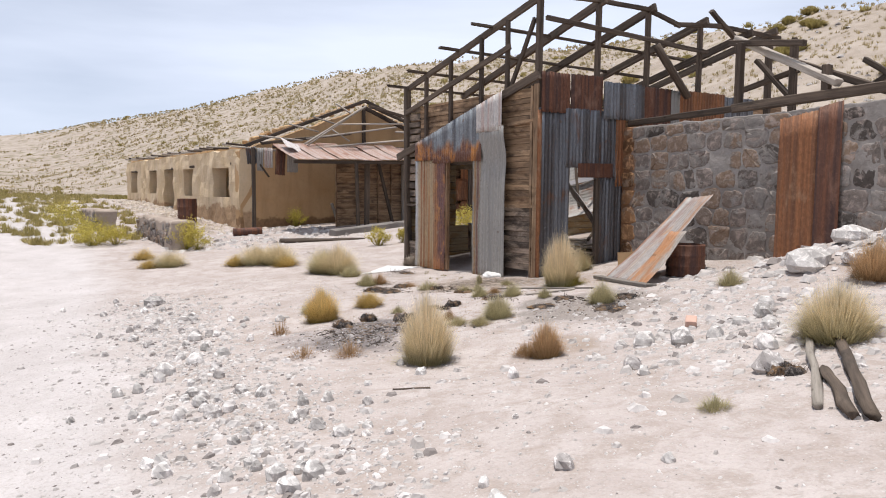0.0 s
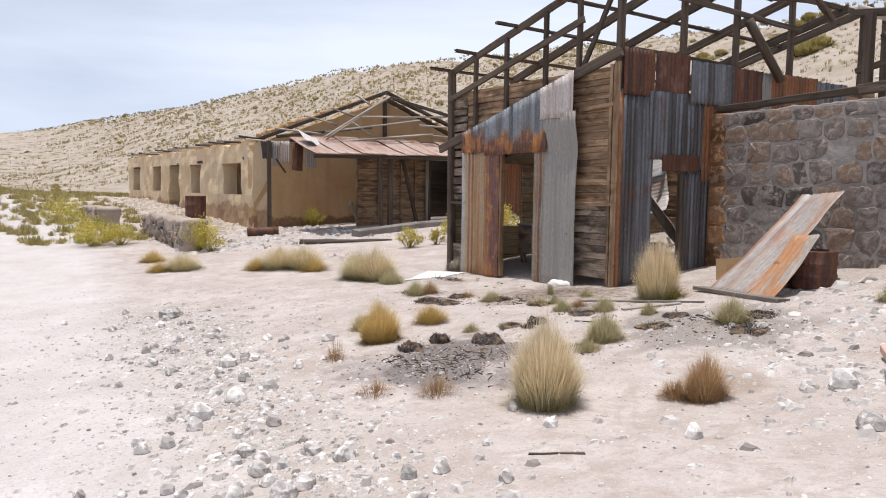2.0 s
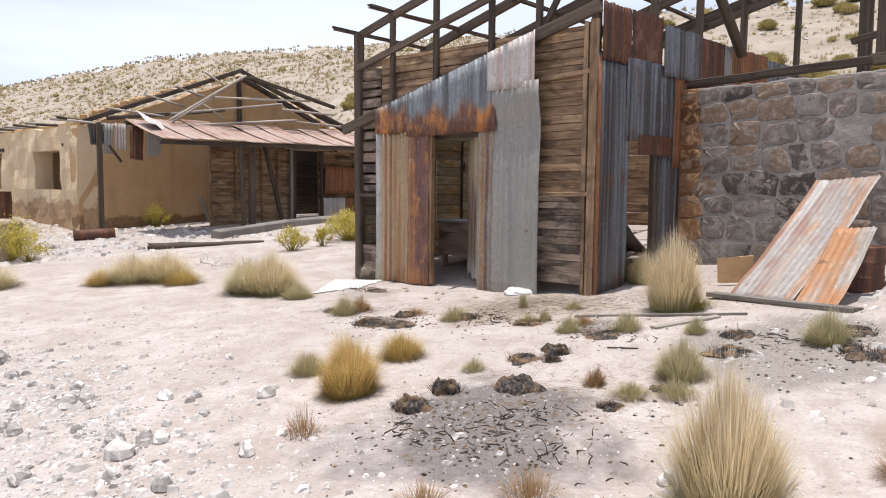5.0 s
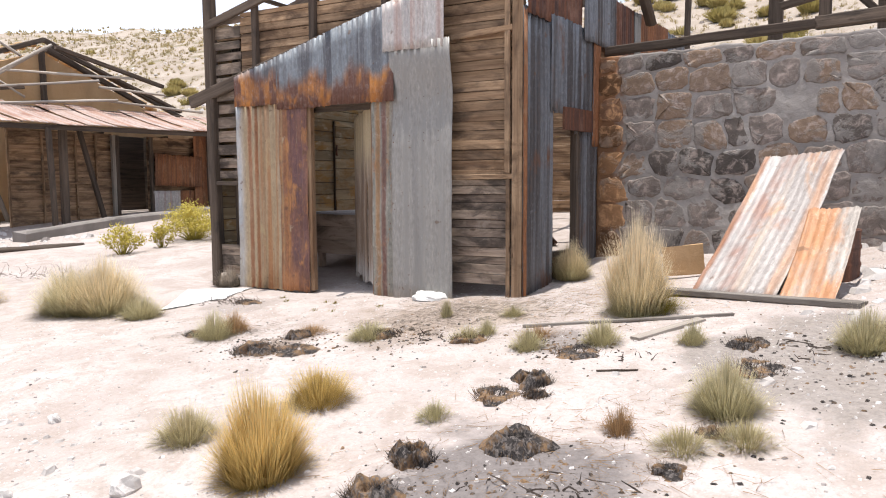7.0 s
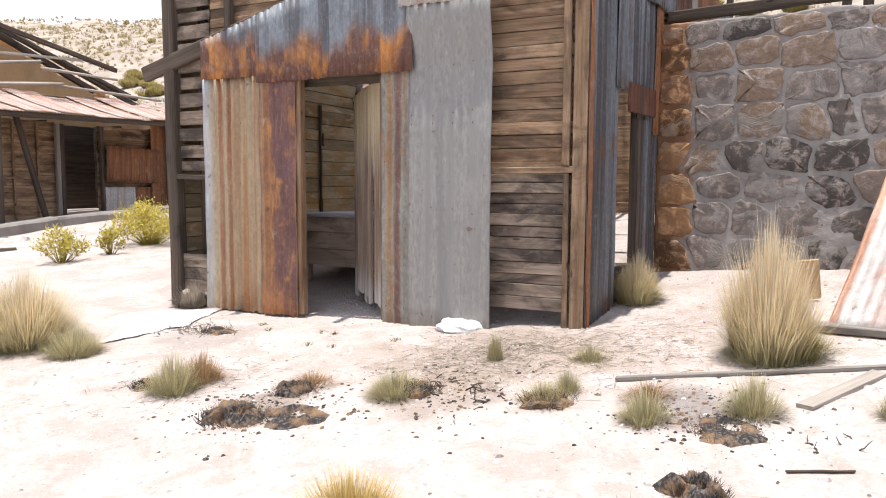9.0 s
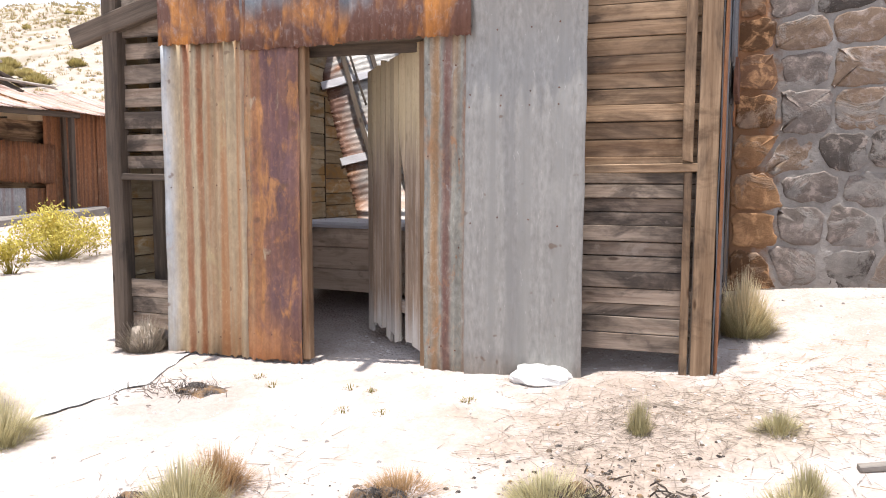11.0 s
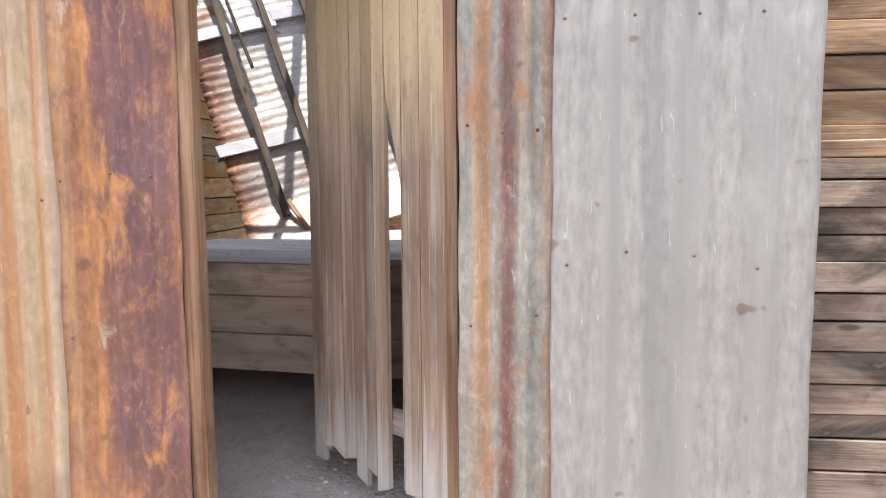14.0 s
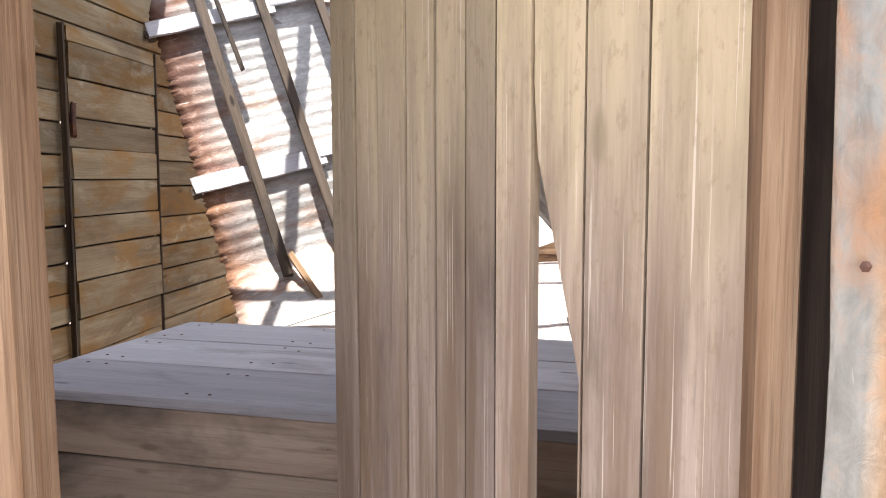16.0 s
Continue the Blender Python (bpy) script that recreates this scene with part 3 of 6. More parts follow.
def sheet_mesh(w, h, mat, pitch=0.076, amp=0.009, rows=8, bend=None, top=None, ragged=0.0, thick=0.0025, dents=0.006, seed=1):
    """A corrugated sheet: x across, z up, corrugations upright; bend(x, z) pushes it along y; top(x) is the height at x."""
    r = random.Random(seed)
    cols = max(4, int(w / pitch * 6))
    off = [r.uniform(-ragged, ragged) for _ in range(cols + 1)]
    offb = [r.uniform(-ragged, ragged) for _ in range(cols + 1)]
    V, F = [], []
    for side in (0, 1):
        for j in range(rows + 1):
            for i in range(cols + 1):
                x = w * i / cols
                hh = top(x) if top else h
                lo = offb[i]
                z = lo + (hh + off[i] - lo) * j / rows
                y = amp * math.sin(2 * math.pi * x / pitch)
                y += dents * noise.noise((x * 3.0, z * 2.2, seed * 7.3)) * 2
                if bend:
                    y += bend(x, z)
                ex = 0.008 * noise.noise((z * 5, seed * 3.1, 0)) if i in (0, cols) else 0
                V.append((x + ex, y + side * thick, z))
    n, m = cols + 1, (cols + 1) * (rows + 1)
    for j in range(rows):
        for i in range(cols):
            a = j * n + i
            F.append((a, a + 1, a + n + 1, a + n))
            F.append((m + a, m + a + n, m + a + n + 1, m + a + 1))
    for i in range(cols):
        F.append((i, m + i, m + i + 1, i + 1))
        a = rows * n + i
        F.append((a, a + 1, m + a + 1, m + a))
    for j in range(rows):
        a = j * n
        F.append((a, a + n, m + a + n, m + a))
        a = j * n + cols
        F.append((a, m + a, m + a + n, a + n))
    return mesh_of("sheet", V, F, mat, True)


def front(s, z, d=0.0):
    """Pose of a sheet on the house front: its x runs towards the corner."""
    return pose(d, s, z, 0, 0, -90)


# ---- tin house: front ----
house = thing("tin_house", "roofless timber house clad in rusty corrugated iron", "house", B)
Q = B.inverted() @ B2


def roofline(s):
    return 3.48 - 0.267 * s


def board_run(parent, a, b, z0, z1, d, mat, skip=(), h=0.155, gap=0.002, q=None, axis="s", thick=0.024, seed=3, lean=0.006):
    """Horizontal boards, one object each, from a to b; skip: (a0, a1, z0, z1) openings."""
    r = random.Random(seed)
    z = z0
    while z < z1 - 0.03:
        hh = min(h * r.uniform(0.82, 1.12), z1 - z)
        spans = [(a, b)]
        for s0, s1, lo, hi in skip:
            if z + hh / 2 > lo and z + hh / 2 < hi:
                spans = [p for x0, x1 in spans for p in ((x0, min(x1, s0)), (max(x0, s1), x1)) if p[1] - p[0] > 0.03]
        for x0, x1 in spans:
            dd = d + r.uniform(-lean, lean)
            p0, p1 = ((dd, x0, z + hh / 2), (dd, x1, z + hh / 2 + r.uniform(-0.006, 0.006))) if axis == "s" else ((x0, dd, z + hh / 2), (x1, dd, z + hh / 2 + r.uniform(-0.006, 0.006)))
            bar("board", parent, p0, p1, thick, hh - gap, mat, q=q, seg=max(2, int((x1 - x0) / 0.5)), jit=0.0025, r=r)
        z += hh


wall_front = link_part("wall_front", None, house)
DOOR = (1.72, 2.70)
board_run(wall_front, 3.80, 4.24, 0.0, 1.2, 0.045, M_BOARD_LOW, skip=((3.80, 4.24, 0.42, 1.14),), seed=13, h=0.135, gap=0.006)
# added dark uprights that give the left opening its shade
for s in (3.86, 4.01, 4.16):
    bar("inner_stud", house, (0.32, s, -0.05), (0.32, s, 2.95), 0.03, 0.145, M_BEAM, seg=4)
board_run(wall_front, 3.80, 4.24, 1.22, 3.28, 0.045, M_BOARD_LOW, seed=14, h=0.16, gap=0.04, lean=0.022)
board_run(wall_front, 0.0, 3.79, 0.10, 1.20, 0.045, M_BOARD_LOW, skip=((DOOR[0], DOOR[1], 0, 2.07),), seed=15, h=0.098, gap=0.005, lean=0.010)
board_run(wall_front, 0.0, 3.79, 1.20, 3.28, 0.045, M_BOARD, skip=((DOOR[0], DOOR[1], 0, 2.07),), seed=11, h=0.105, gap=0.005, lean=0.009)
# added dark boards behind the front, so its gaps read as shaded
gap_backing = link_part("gap_backing", None, house)
board_run(gap_backing, 0.0, 3.78, 0.22, 3.24, 0.082, M_BEAM, skip=((DOOR[0] - 0.1, DOOR[1] + 0.18, 0, 2.12),), seed=12, h=0.31, gap=-0.01, lean=0.001, thick=0.02)
bar("corner_post", house, (0.03, 4.29, -0.25), (0.0, 4.29, 3.72), 0.13, 0.13, M_BEAM, "grey weathered corner post", seg=5, jit=0.006)
bar("corner_post", house, (0.02, 0.04, -0.2), (0.03, 0.02, 4.76), 0.10, 0.10, M_BEAM, seg=5, jit=0.005)
bar("batten", house, (-0.012, 0.135, 1.27), (-0.012, 0.135, 3.30), 0.03, 0.06, M_BOARD, seg=3)
bar("corner_board", house, (-0.02, 0.025, -0.12), (-0.02, 0.02, 3.32), 0.03, 0.115, M_BOARD, seg=5, jit=0.003)
bar("batten", house, (-0.012, 0.125, -0.08), (-0.012, 0.13, 1.20), 0.03, 0.045, M_BOARD, seg=3)
bar("batten", house, (-0.014, 0.78, 1.225), (-0.014, 0.02, 1.235), 0.03, 0.05, M_BOARD, seg=3)
bar("batten", house, (-0.014, 0.78, 2.68), (-0.014, 0.02, 2.72), 0.03, 0.06, M_BOARD, seg=3)
bar("ledge", house, (-0.01, 4.22, 1.18), (-0.01, 3.80, 1.17), 0.06, 0.05, M_BEAM)
# raking rafter of the lower roof, upper rafters and studs of the front truss
bar("rafter", house, (-0.03, 4.62, 2.23), (-0.03, -0.05, 3.47), 0.07, 0.15, M_BEAM, seg=5, jit=0.006)
bar("rafter", house, (0.02, 4.36, 3.68), (0.02, -0.02, 4.78), 0.06, 0.12, M_BEAM, seg=6, jit=0.006)
bar("rafter", house, (-0.05, 4.30, 3.16), (-0.05, 0.70, 4.05), 0.05, 0.10, M_BEAM, seg=5, jit=0.006)
for s, z0 in ((3.52, 2.60), (2.62, 2.85), (1.61, 3.05), (0.84, 3.25)):
    bar("stud", house, (0.0, s, z0), (0.0, s, 4.74 - 0.248 * s), 0.07, 0.08, M_BEAM, seg=3)
bar("brace", house, (0.03, 0.80, 3.30), (0.03, 0.14, 4.45), 0.05, 0.08, M_BEAM, seg=3)

# corrugated sheets of the front
link_part("iron_sheet", sheet_mesh(0.72, 2.35, M_ZINC_TAN, pitch=0.095, amp=0.010, ragged=0.012, seed=2, bend=lambda x, z: 0.03 * smooth(0.08, 0, x) * -1), house, front(3.79, -0.13, -0.06), "tan corrugated sheet with orange rust streaks")
link_part("iron_sheet", sheet_mesh(0.435, 2.35, M_ZINC_PURPLE, amp=0.008, rows=24, dents=0.010, ragged=0.014, seed=3), house, front(3.10, -0.13, -0.085), "purple-brown rusted corrugated sheet")
link_part("iron_sheet", sheet_mesh(0.31, 3.11, M_ZINC_BLOTCH, amp=0.007, rows=30, dents=0.010, ragged=0.012, seed=4), house, front(1.77, -0.11, -0.06), "blotched grey and orange rusted iron strip")
for i, (s0, s1) in enumerate(((3.80, 3.06), (3.11, 2.33), (2.38, 1.44))):
    zb = (2.12, 2.05, 2.06)[i]
    link_part("iron_sheet", sheet_mesh(s0 - s1, 0.5, M_ZINC_RUSTBAND, rows=5, ragged=0.008, seed=20 + i, top=lambda x, s0=s0, zb=zb: roofline(s0 - x) + 0.02 - zb), house, front(s0, zb, -0.10 - 0.012 * i), "grey corrugated sheet with an orange rust edge")
link_part("iron_sheet", sheet_mesh(0.76, 2.77, M_ZINC_PALE, pitch=0.092, amp=0.0062, rows=16, ragged=0.008, seed=5, bend=lambda x, z: -0.02 - 0.05 * smooth(2.15, 2.72, z) + 0.04 * smooth(1.7, 2.15, z) * smooth(2.6, 2.15, z) - 0.03 * smooth(0.55, 0.76, x)), house, front(1.48, -0.11, -0.085), "pale grey galvanised sheet, bent at its top")
link_part("iron_sheet", sheet_mesh(0.76, 0.7, M_ZINC_WHITE, rows=5, ragged=0.006, seed=6, top=lambda x: 0.50 + 0.26 * x), house, front(1.55, 2.58, -0.16), "small whitish corrugated sheet with pinkish rust")

# nails that hold the iron
nail_me = mesh_of("nail", [(0.0, 0.006 * math.cos(k * math.pi / 3), 0.006 * math.sin(k * math.pi / 3)) for k in range(6)] + [(-0.004, 0, 0)], [(k, 6, (k + 1) % 6) for k in range(6)], M_RUST)
r_n = random.Random(8)
for s0, s1, d, rows_, step_ in ((3.74, 3.14, -0.073, (0.02, 1.1, 2.05), 0.19), (3.06, 2.70, -0.096, (0.05, 0.62, 1.15, 1.75), 0.15), (1.74, 1.50, -0.070, (0.04, 0.7, 1.3, 1.9), 0.10), (1.44, 0.78, -0.118, (0.9, 1.62, 1.70, 2.1), 0.184)):
    for z in rows_:
        s = s0
        while s > s1:
            link_part("nail", nail_me, house, pose(d, s + r_n.uniform(-0.015, 0.015), z + r_n.uniform(-0.025, 0.025)))
            s -= step_

# door frame and the broken plank door
bar("door_jamb", house, (-0.04, 2.646, -0.1), (-0.04, 2.656, 2.06), 0.08, 0.058, M_JAMB, "worn brown door jamb", seg=4)
bar("door_jamb", house, (0.02, 1.795, -0.1), (0.02, 1.80, 2.06), 0.06, 0.045, M_JAMB, seg=4)
bar("door_lintel", house, (0.0, 1.68, 2.10), (0.0, 2.64, 2.10), 0.10, 0.07, M_BEAM)
# this dark stud is added to fill the shaded gap beside the jamb
bar("stud", house, (0.07, 1.745, -0.1), (0.07, 1.745, 2.2), 0.06, 0.09, M_BEAM, seg=3)
door = link_part("door", None, house, along((0.06, 1.83, 0.0), (0.50, 2.405, 0.0)), "broken plank door standing ajar")


def door_plank(x0, x1, zb0, zb1, zt0, zt1, y=0.0, t=0.022, cut=None):
    """An upright plank of the door leaf between x0 and x1; cut narrows it towards its foot."""
    V, F = [], []
    rows = 20
    for j in range(rows + 1):
        k = j / rows
        za, zc = zb0 + (zt0 - zb0) * k, zb1 + (zt1 - zb1) * k
        a, b = x0 + 0.0022, x1 - 0.0022
        if cut:
            a, b = cut(za, a, b)
        for yy in (y - t / 2, y + t / 2):
            V += [(za, a, yy), (zc, b, yy)]
    for j in range(rows):
        o = 4 * j
        F += [(o, o + 1, o + 5, o + 4), (o + 2, o + 6, o + 7, o + 3), (o, o + 4, o + 6, o + 2), (o + 1, o + 3, o + 7, o + 5)]
    F += [(0, 2, 3, 1), (4 * rows, 4 * rows + 1, 4 * rows + 3, 4 * rows + 2)]
    # the piece's own x runs up the plank, so that the grain does too
    me = mesh_of("plank", V, F, M_DOOR)
    return link_part("plank", me, door, Matrix(((0, 1, 0, 0), (0, 0, 1, 0), (1, 0, 0, 0), (0, 0, 0, 1))))


r_d = random.Random(5)
edges = [-0.035, 0.10, 0.19, 0.275, 0.34, 0.40, 0.465, 0.53, 0.60, 0.66, 0.725]
for i, (a, b) in enumerate(zip(edges, edges[1:])):
    zb, zt = -0.03 + 0.010 * i + r_d.uniform(-0.05, 0.05), 2.06 - 0.010 * i + r_d.uniform(-0.012, 0.012)
    cut = (lambda z, p, q: (p, q - 0.078 * min(1, max(0, (1.46 - z) / 0.32)))) if i == 2 else None
    door_plank(a, b, zb, zb + r_d.uniform(-0.04, 0.04), zt, zt + r_d.uniform(-0.01, 0.01), r_d.uniform(-0.003, 0.003), cut=cut)
for i, a in enumerate(edges[1:-1]):
    if i != 2:
        bar("cover_strip", door, (a, -0.015, 0.06), (a, -0.015, 1.93), 0.016, 0.008, M_DOOR, seg=3, jit=0.0005)
for z in (0.25, 1.75):
    bar("ledger", door, (0.01, -0.026, z), (0.71, -0.026, z + 0.02), 0.024, 0.09, M_DOOR)

# ---- tin house: side wall (along B2's x) ----
def side(x, z, y=0.0):
    return Q @ pose(x, y, z)


wall_side = link_part("wall_side", None, house)
for i, (x0, w, z0, h, mat, yy, lab) in enumerate((
    (-0.045, 0.10, -0.12, 3.0, M_RUST_ORANGE, -0.062, "narrow orange rusted edge strip"),
    (-0.03, 0.70, -0.10, 3.02, M_ZINC_GREY, -0.05, "grey streaked corrugated sheet"),
    (0.55, 0.75, 1.92, 1.02, M_ZINC_GREY, -0.075, ""),
    (1.28, 0.64, -0.02, 1.80, M_ZINC_GREY, -0.045, ""),
    (1.22, 0.56, 1.72, 1.22, M_ZINC_GREY, -0.05, ""),
    (1.70, 0.24, 1.60, 1.34, M_RUST_ORANGE, -0.062, "narrow orange rusted corrugated strip"),
    (0.02, 0.62, 2.85, 0.68, M_RUST, -0.07, "red-brown rusted corrugated sheet"),
    (0.66, 0.72, 2.84, 0.70, M_RUST, -0.055, ""),
    (1.38, 0.98, 2.80, 0.66, M_ZINC_GREY, -0.085, ""),
    (2.30, 0.80, 2.70, 0.74, M_RUST, -0.06, ""),
    (3.05, 0.22, 2.70, 0.72, M_ZINC_PALE, -0.08, ""),
    (3.25, 1.30, 2.70, 0.74, M_RUST_ORANGE, -0.06, ""),
    (4.50, 0.90, 2.70, 0.70, M_ZINC_GREY, -0.06, ""),
)):
    link_part("iron_sheet", sheet_mesh(w, h, mat, ragged=0.012, seed=40 + i), wall_side, side(x0, z0, yy), lab)
# window: lintel plate, frame, open hole
bar("window_lintel", wall_side, (0.83, -0.09, 1.87), (1.62, -0.09, 1.88), 0.03, 0.25, M_RUST, "rusty iron plate over the window", q=Q)
bar("window_post", wall_side, (1.33, -0.01, 0.1), (1.33, -0.01, 1.95), 0.09, 0.09, M_BEAM, q=Q)
bar("window_post", wall_side, (0.66, 0.0, 0.0), (0.66, 0.0, 2.0), 0.06, 0.07, M_BEAM, q=Q)
bar("window_sill", wall_side, (0.62, 0.0, 0.38), (1.38, 0.0, 0.36), 0.10, 0.06, M_BEAM, q=Q)
board_run(wall_side, 0.0, 1.90, 0.05, 2.95, 0.03, M_BOARD, skip=((0.63, 1.36, 0.40, 1.95),), q=Q, axis="d", seed=21)
board_run(wall_side, 1.90, 6.4, 2.62, 3.35, 0.03, M_BOARD, q=Q, axis="d", seed=22)
board_run(wall_side, 2.25, 6.4, 0.05, 2.62, 0.03, M_INNER, q=Q, axis="d", seed=23)
for x in (1.33, 2.52, 3.90, 5.94):
    bar("stud", wall_side, (x, 0.06, 2.6), (x, 0.04, 4.80), 0.09, 0.09, M_BEAM, q=Q, seg=4)

# left wall and back wall of the room
wall_left = link_part("wall_left", None, house)
board_run(wall_left, 0.1, 6.4, -0.05, 3.25, 4.30, M_INNER, skip=((2.56, 3.32, 0.0, 2.06), (1.32, 1.84, 0.66, 1.92)), axis="d", seed=31, h=0.17, gap=0.010, lean=0.006)
# added dark backing stands in for the shade in the wall's seams
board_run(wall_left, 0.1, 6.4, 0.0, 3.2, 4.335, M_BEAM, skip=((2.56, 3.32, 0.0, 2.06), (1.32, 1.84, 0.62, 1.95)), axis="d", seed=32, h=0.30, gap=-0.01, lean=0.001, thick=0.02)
inner_door = link_part("door", None, house, Matrix(), "closed inner door of horizontal yellowish boards")
board_run(inner_door, 2.53, 3.35, 0.02, 2.15, 4.262, M_INNER, axis="d", seed=33, h=0.17, gap=0.008)
# the same added dark backing behind the inner door's seams
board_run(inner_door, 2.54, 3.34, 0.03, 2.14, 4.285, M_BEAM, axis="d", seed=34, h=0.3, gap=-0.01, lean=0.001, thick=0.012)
for dd in (2.50, 3.37):
    bar("door_frame", inner_door, (dd, 4.262, 0.0), (dd, 4.262, 2.15), 0.012, 0.03, M_BEAM, seg=3)
bar("hinge", inner_door, (2.55, 4.25, 1.62), (2.55, 4.25, 1.78), 0.03, 0.02, M_RUST)
wall_back = link_part("wall_back", None, house)
board_run(wall_back, 0.2, 4.3, 0.0, 3.25, 6.40, M_BOARD, seed=35, h=0.17)
bar("corner_post", house, (6.4, 4.3, -0.1), (6.4, 4.3, 3.75), 0.12, 0.12, M_BEAM)

# unseen boards added over the front of the room to shade chest and floor
shade_boards = link_part("added_ceiling", None, house)
r_k = random.Random(77)
for i in range(13):
    x = 0.14 + i * 0.165
    bar("ceiling_board", shade_boards, (x, 0.10, 3.00 + r_k.uniform(-0.006, 0.006)), (x, 4.22, 2.99), 0.172, 0.022, M_BOARD, seg=3, jit=0.002, r=r_k)

# bare roof frame: rafters, purlins, ridge pole
for x, zr, drop in ((1.33, 4.85, 0.0), (2.52, 4.86, 0.0), (3.90, 4.78, 0.05), (5.20, 4.70, 0.1), (5.95, 4.82, 0.0)):
    bar("rafter", house, tuple(Q @ Vector((x + 0.02, -0.12, zr + 0.03))), (x + 0.25, 4.42, 3.66 - drop), 0.07, 0.15, M_BEAM, seg=5, jit=0.006)
for s, z, x1 in ((1.30, 4.50, 6.3), (2.35, 4.24, 5.6), (3.55, 3.95, 5.0), (4.35, 3.74, 6.4)):
    bar("purlin", house, (-0.45, s, z), (x1, s - 0.1, z - 0.06), 0.07, 0.05, M_BEAM, seg=7, jit=0.018)
for (x0, z0), (x1, z1) in (((0.0, 4.83), (1.4, 4.88)), ((1.3, 4.88), (2.6, 4.86)), ((2.5, 4.86), (3.3, 4.66)), ((3.2, 4.68), (4.4, 4.78)), ((4.3, 4.78), (6.2, 4.74))):
    bar("ridge_pole", house, (x0, 0.02, z0), (x1, 0.0, z1), 0.07, 0.08, M_BEAM, q=Q, seg=3, jit=0.01)
bar("purlin", house, (0.1, -0.08, 4.42), (4.0, -0.06, 4.22), 0.06, 0.08, M_BEAM, q=Q, seg=6, jit=0.01)
bar("loose_pole", house, (2.55, -0.15, 4.2), (3.35, -0.2, 3.3), 0.16, 0.14, M_BEAM, "broken round post leaning on the iron", q=Q, sides=8, seg=4)

bar("loose_pole", house, (4.14, 0.0, 5.04), (4.95, 0.0, 4.52), 0.10, 0.08, M_BEAM, q=Q, seg=3, jit=0.01)

# ---- collapsed roof panel inside the room ----
panel = thing("fallen_roof_panel", "collapsed corrugated roof panel with grey battens leaning in the room", "roof panel", B)
PU = Vector((0.239, 0.358, 0.902)).normalized()            # up along the battens
PC = Vector((0.355, -0.897, 0.262))
PC = (PC - PU * PC.dot(PU)).normalized()                   # across
PY = PC.cross(PU)                                          # towards the door
P0 = Vector((3.146, 3.888, 1.359)) - PU * 0.95
PM = Matrix(((PU.x, PY.x, PC.x, P0.x), (PU.y, PY.y, PC.y, P0.y), (PU.z, PY.z, PC.z, P0.z), (0, 0, 0, 1)))


def curl(x, z):
    """The panel's foot bends outwards, and its belly sags between the purlins."""
    return 0.95 * max(0, 0.50 - x) ** 1.7 + 0.012 * math.sin(z * 3) - 0.012 * math.sin(x * 5.5)


link_part("roof_sheet", sheet_mesh(3.0, 1.9, M_ROOF_UNDER, rows=30, amp=0.0024, ragged=0.012, seed=61, dents=0.010, bend=curl), panel, PM)
for k, zc in enumerate((0.32, 0.66, 1.00, 1.36)):
    bar("batten", panel, (0.30, 0.085, zc), (2.95, 0.085, zc - 0.03), 0.035, 0.055, M_BEAM, q=PM, seg=6, jit=0.007)
for k, xc in enumerate((0.95, 1.965, 2.85)):
    bar("purlin", panel, (xc, 0.052, -0.03), (xc - 0.02, 0.052, 0.72), 0.10, 0.022, M_SKYLIT_BOARD, q=PM, seg=5, jit=0.006)
    bar("purlin", panel, (xc + 0.02, 0.056, 0.70), (xc - 0.03, 0.056, 1.86), 0.10, 0.022, M_SKYLIT_BOARD, q=PM, seg=5, jit=0.008)
    bar("nail_block", panel, (xc - 0.03, 0.02, -0.05), (xc - 0.03, 0.02, 0.0), 0.05, 0.06, M_BEAM, q=PM, seg=2, jit=0.003)
bar("broken_lath", panel, (1.55, 0.11, 0.42), (2.7, 0.115, 0.36), 0.03, 0.025, M_BEAM, q=PM)
bar("broken_lath", panel, (0.10, 0.20, 0.44), (0.42, 0.10, 0.36), 0.03, 0.035, M_BOARD, q=PM)

# rubble of laths and iron behind the chest
r_b = random.Random(44)
for i in range(16):
    x, y = r_b.uniform(2.6, 4.6), r_b.uniform(0.6, 3.0)
    a = r_b.uniform(0, math.pi)
    L = r_b.uniform(0.7, 1.8)
    z0 = r_b.uniform(0.08, 0.40)
    lath = thing("fallen_lath", "grey broken lath lying in the roofless room", "timber", B, group="fallen laths")
    bar("lath", lath, (x, y, z0), (x + L * math.cos(a), y + L * math.sin(a), z0 + r_b.uniform(-0.05, 0.25)), 0.06, 0.035, M_PLANK_GREY if i % 3 else M_BEAM, seg=3, r=r_b)
for i in range(14):
    x, y = r_b.uniform(1.0, 2.4), r_b.uniform(0.35, 1.5)
    a = r_b.uniform(0, math.pi)
    L = r_b.uniform(0.5, 1.2)
    z0 = r_b.uniform(0.10, 0.50)
    lath = thing("fallen_lath", "grey broken plank heaped behind the side window", "timber", B, group="fallen laths")
    bar("lath", lath, (x - L / 2 * math.cos(a), y - min(0.25, abs(L / 2 * math.sin(a))), z0), (x + L / 2 * math.cos(a), y + L / 2 * abs(math.sin(a)), z0 + r_b.uniform(-0.08, 0.2)), 0.10, 0.03, (M_PLANK_GREY, M_BEAM, M_POLE)[i % 3], seg=3, r=r_b)
heap = thing("fallen_iron_sheet", "crumpled corrugated roof sheet lying in the room", "metal sheet", B)
link_part("sheet", sheet_mesh(1.6, 1.5, M_ROOF_UNDER, rows=6, ragged=0.02, seed=65, dents=0.05), heap, pose(2.9, 0.5, 0.12, -78, 12, 20))
heap2 = thing("fallen_iron_sheet", "rusty corrugated roof sheet slumped behind the window", "metal sheet", B)
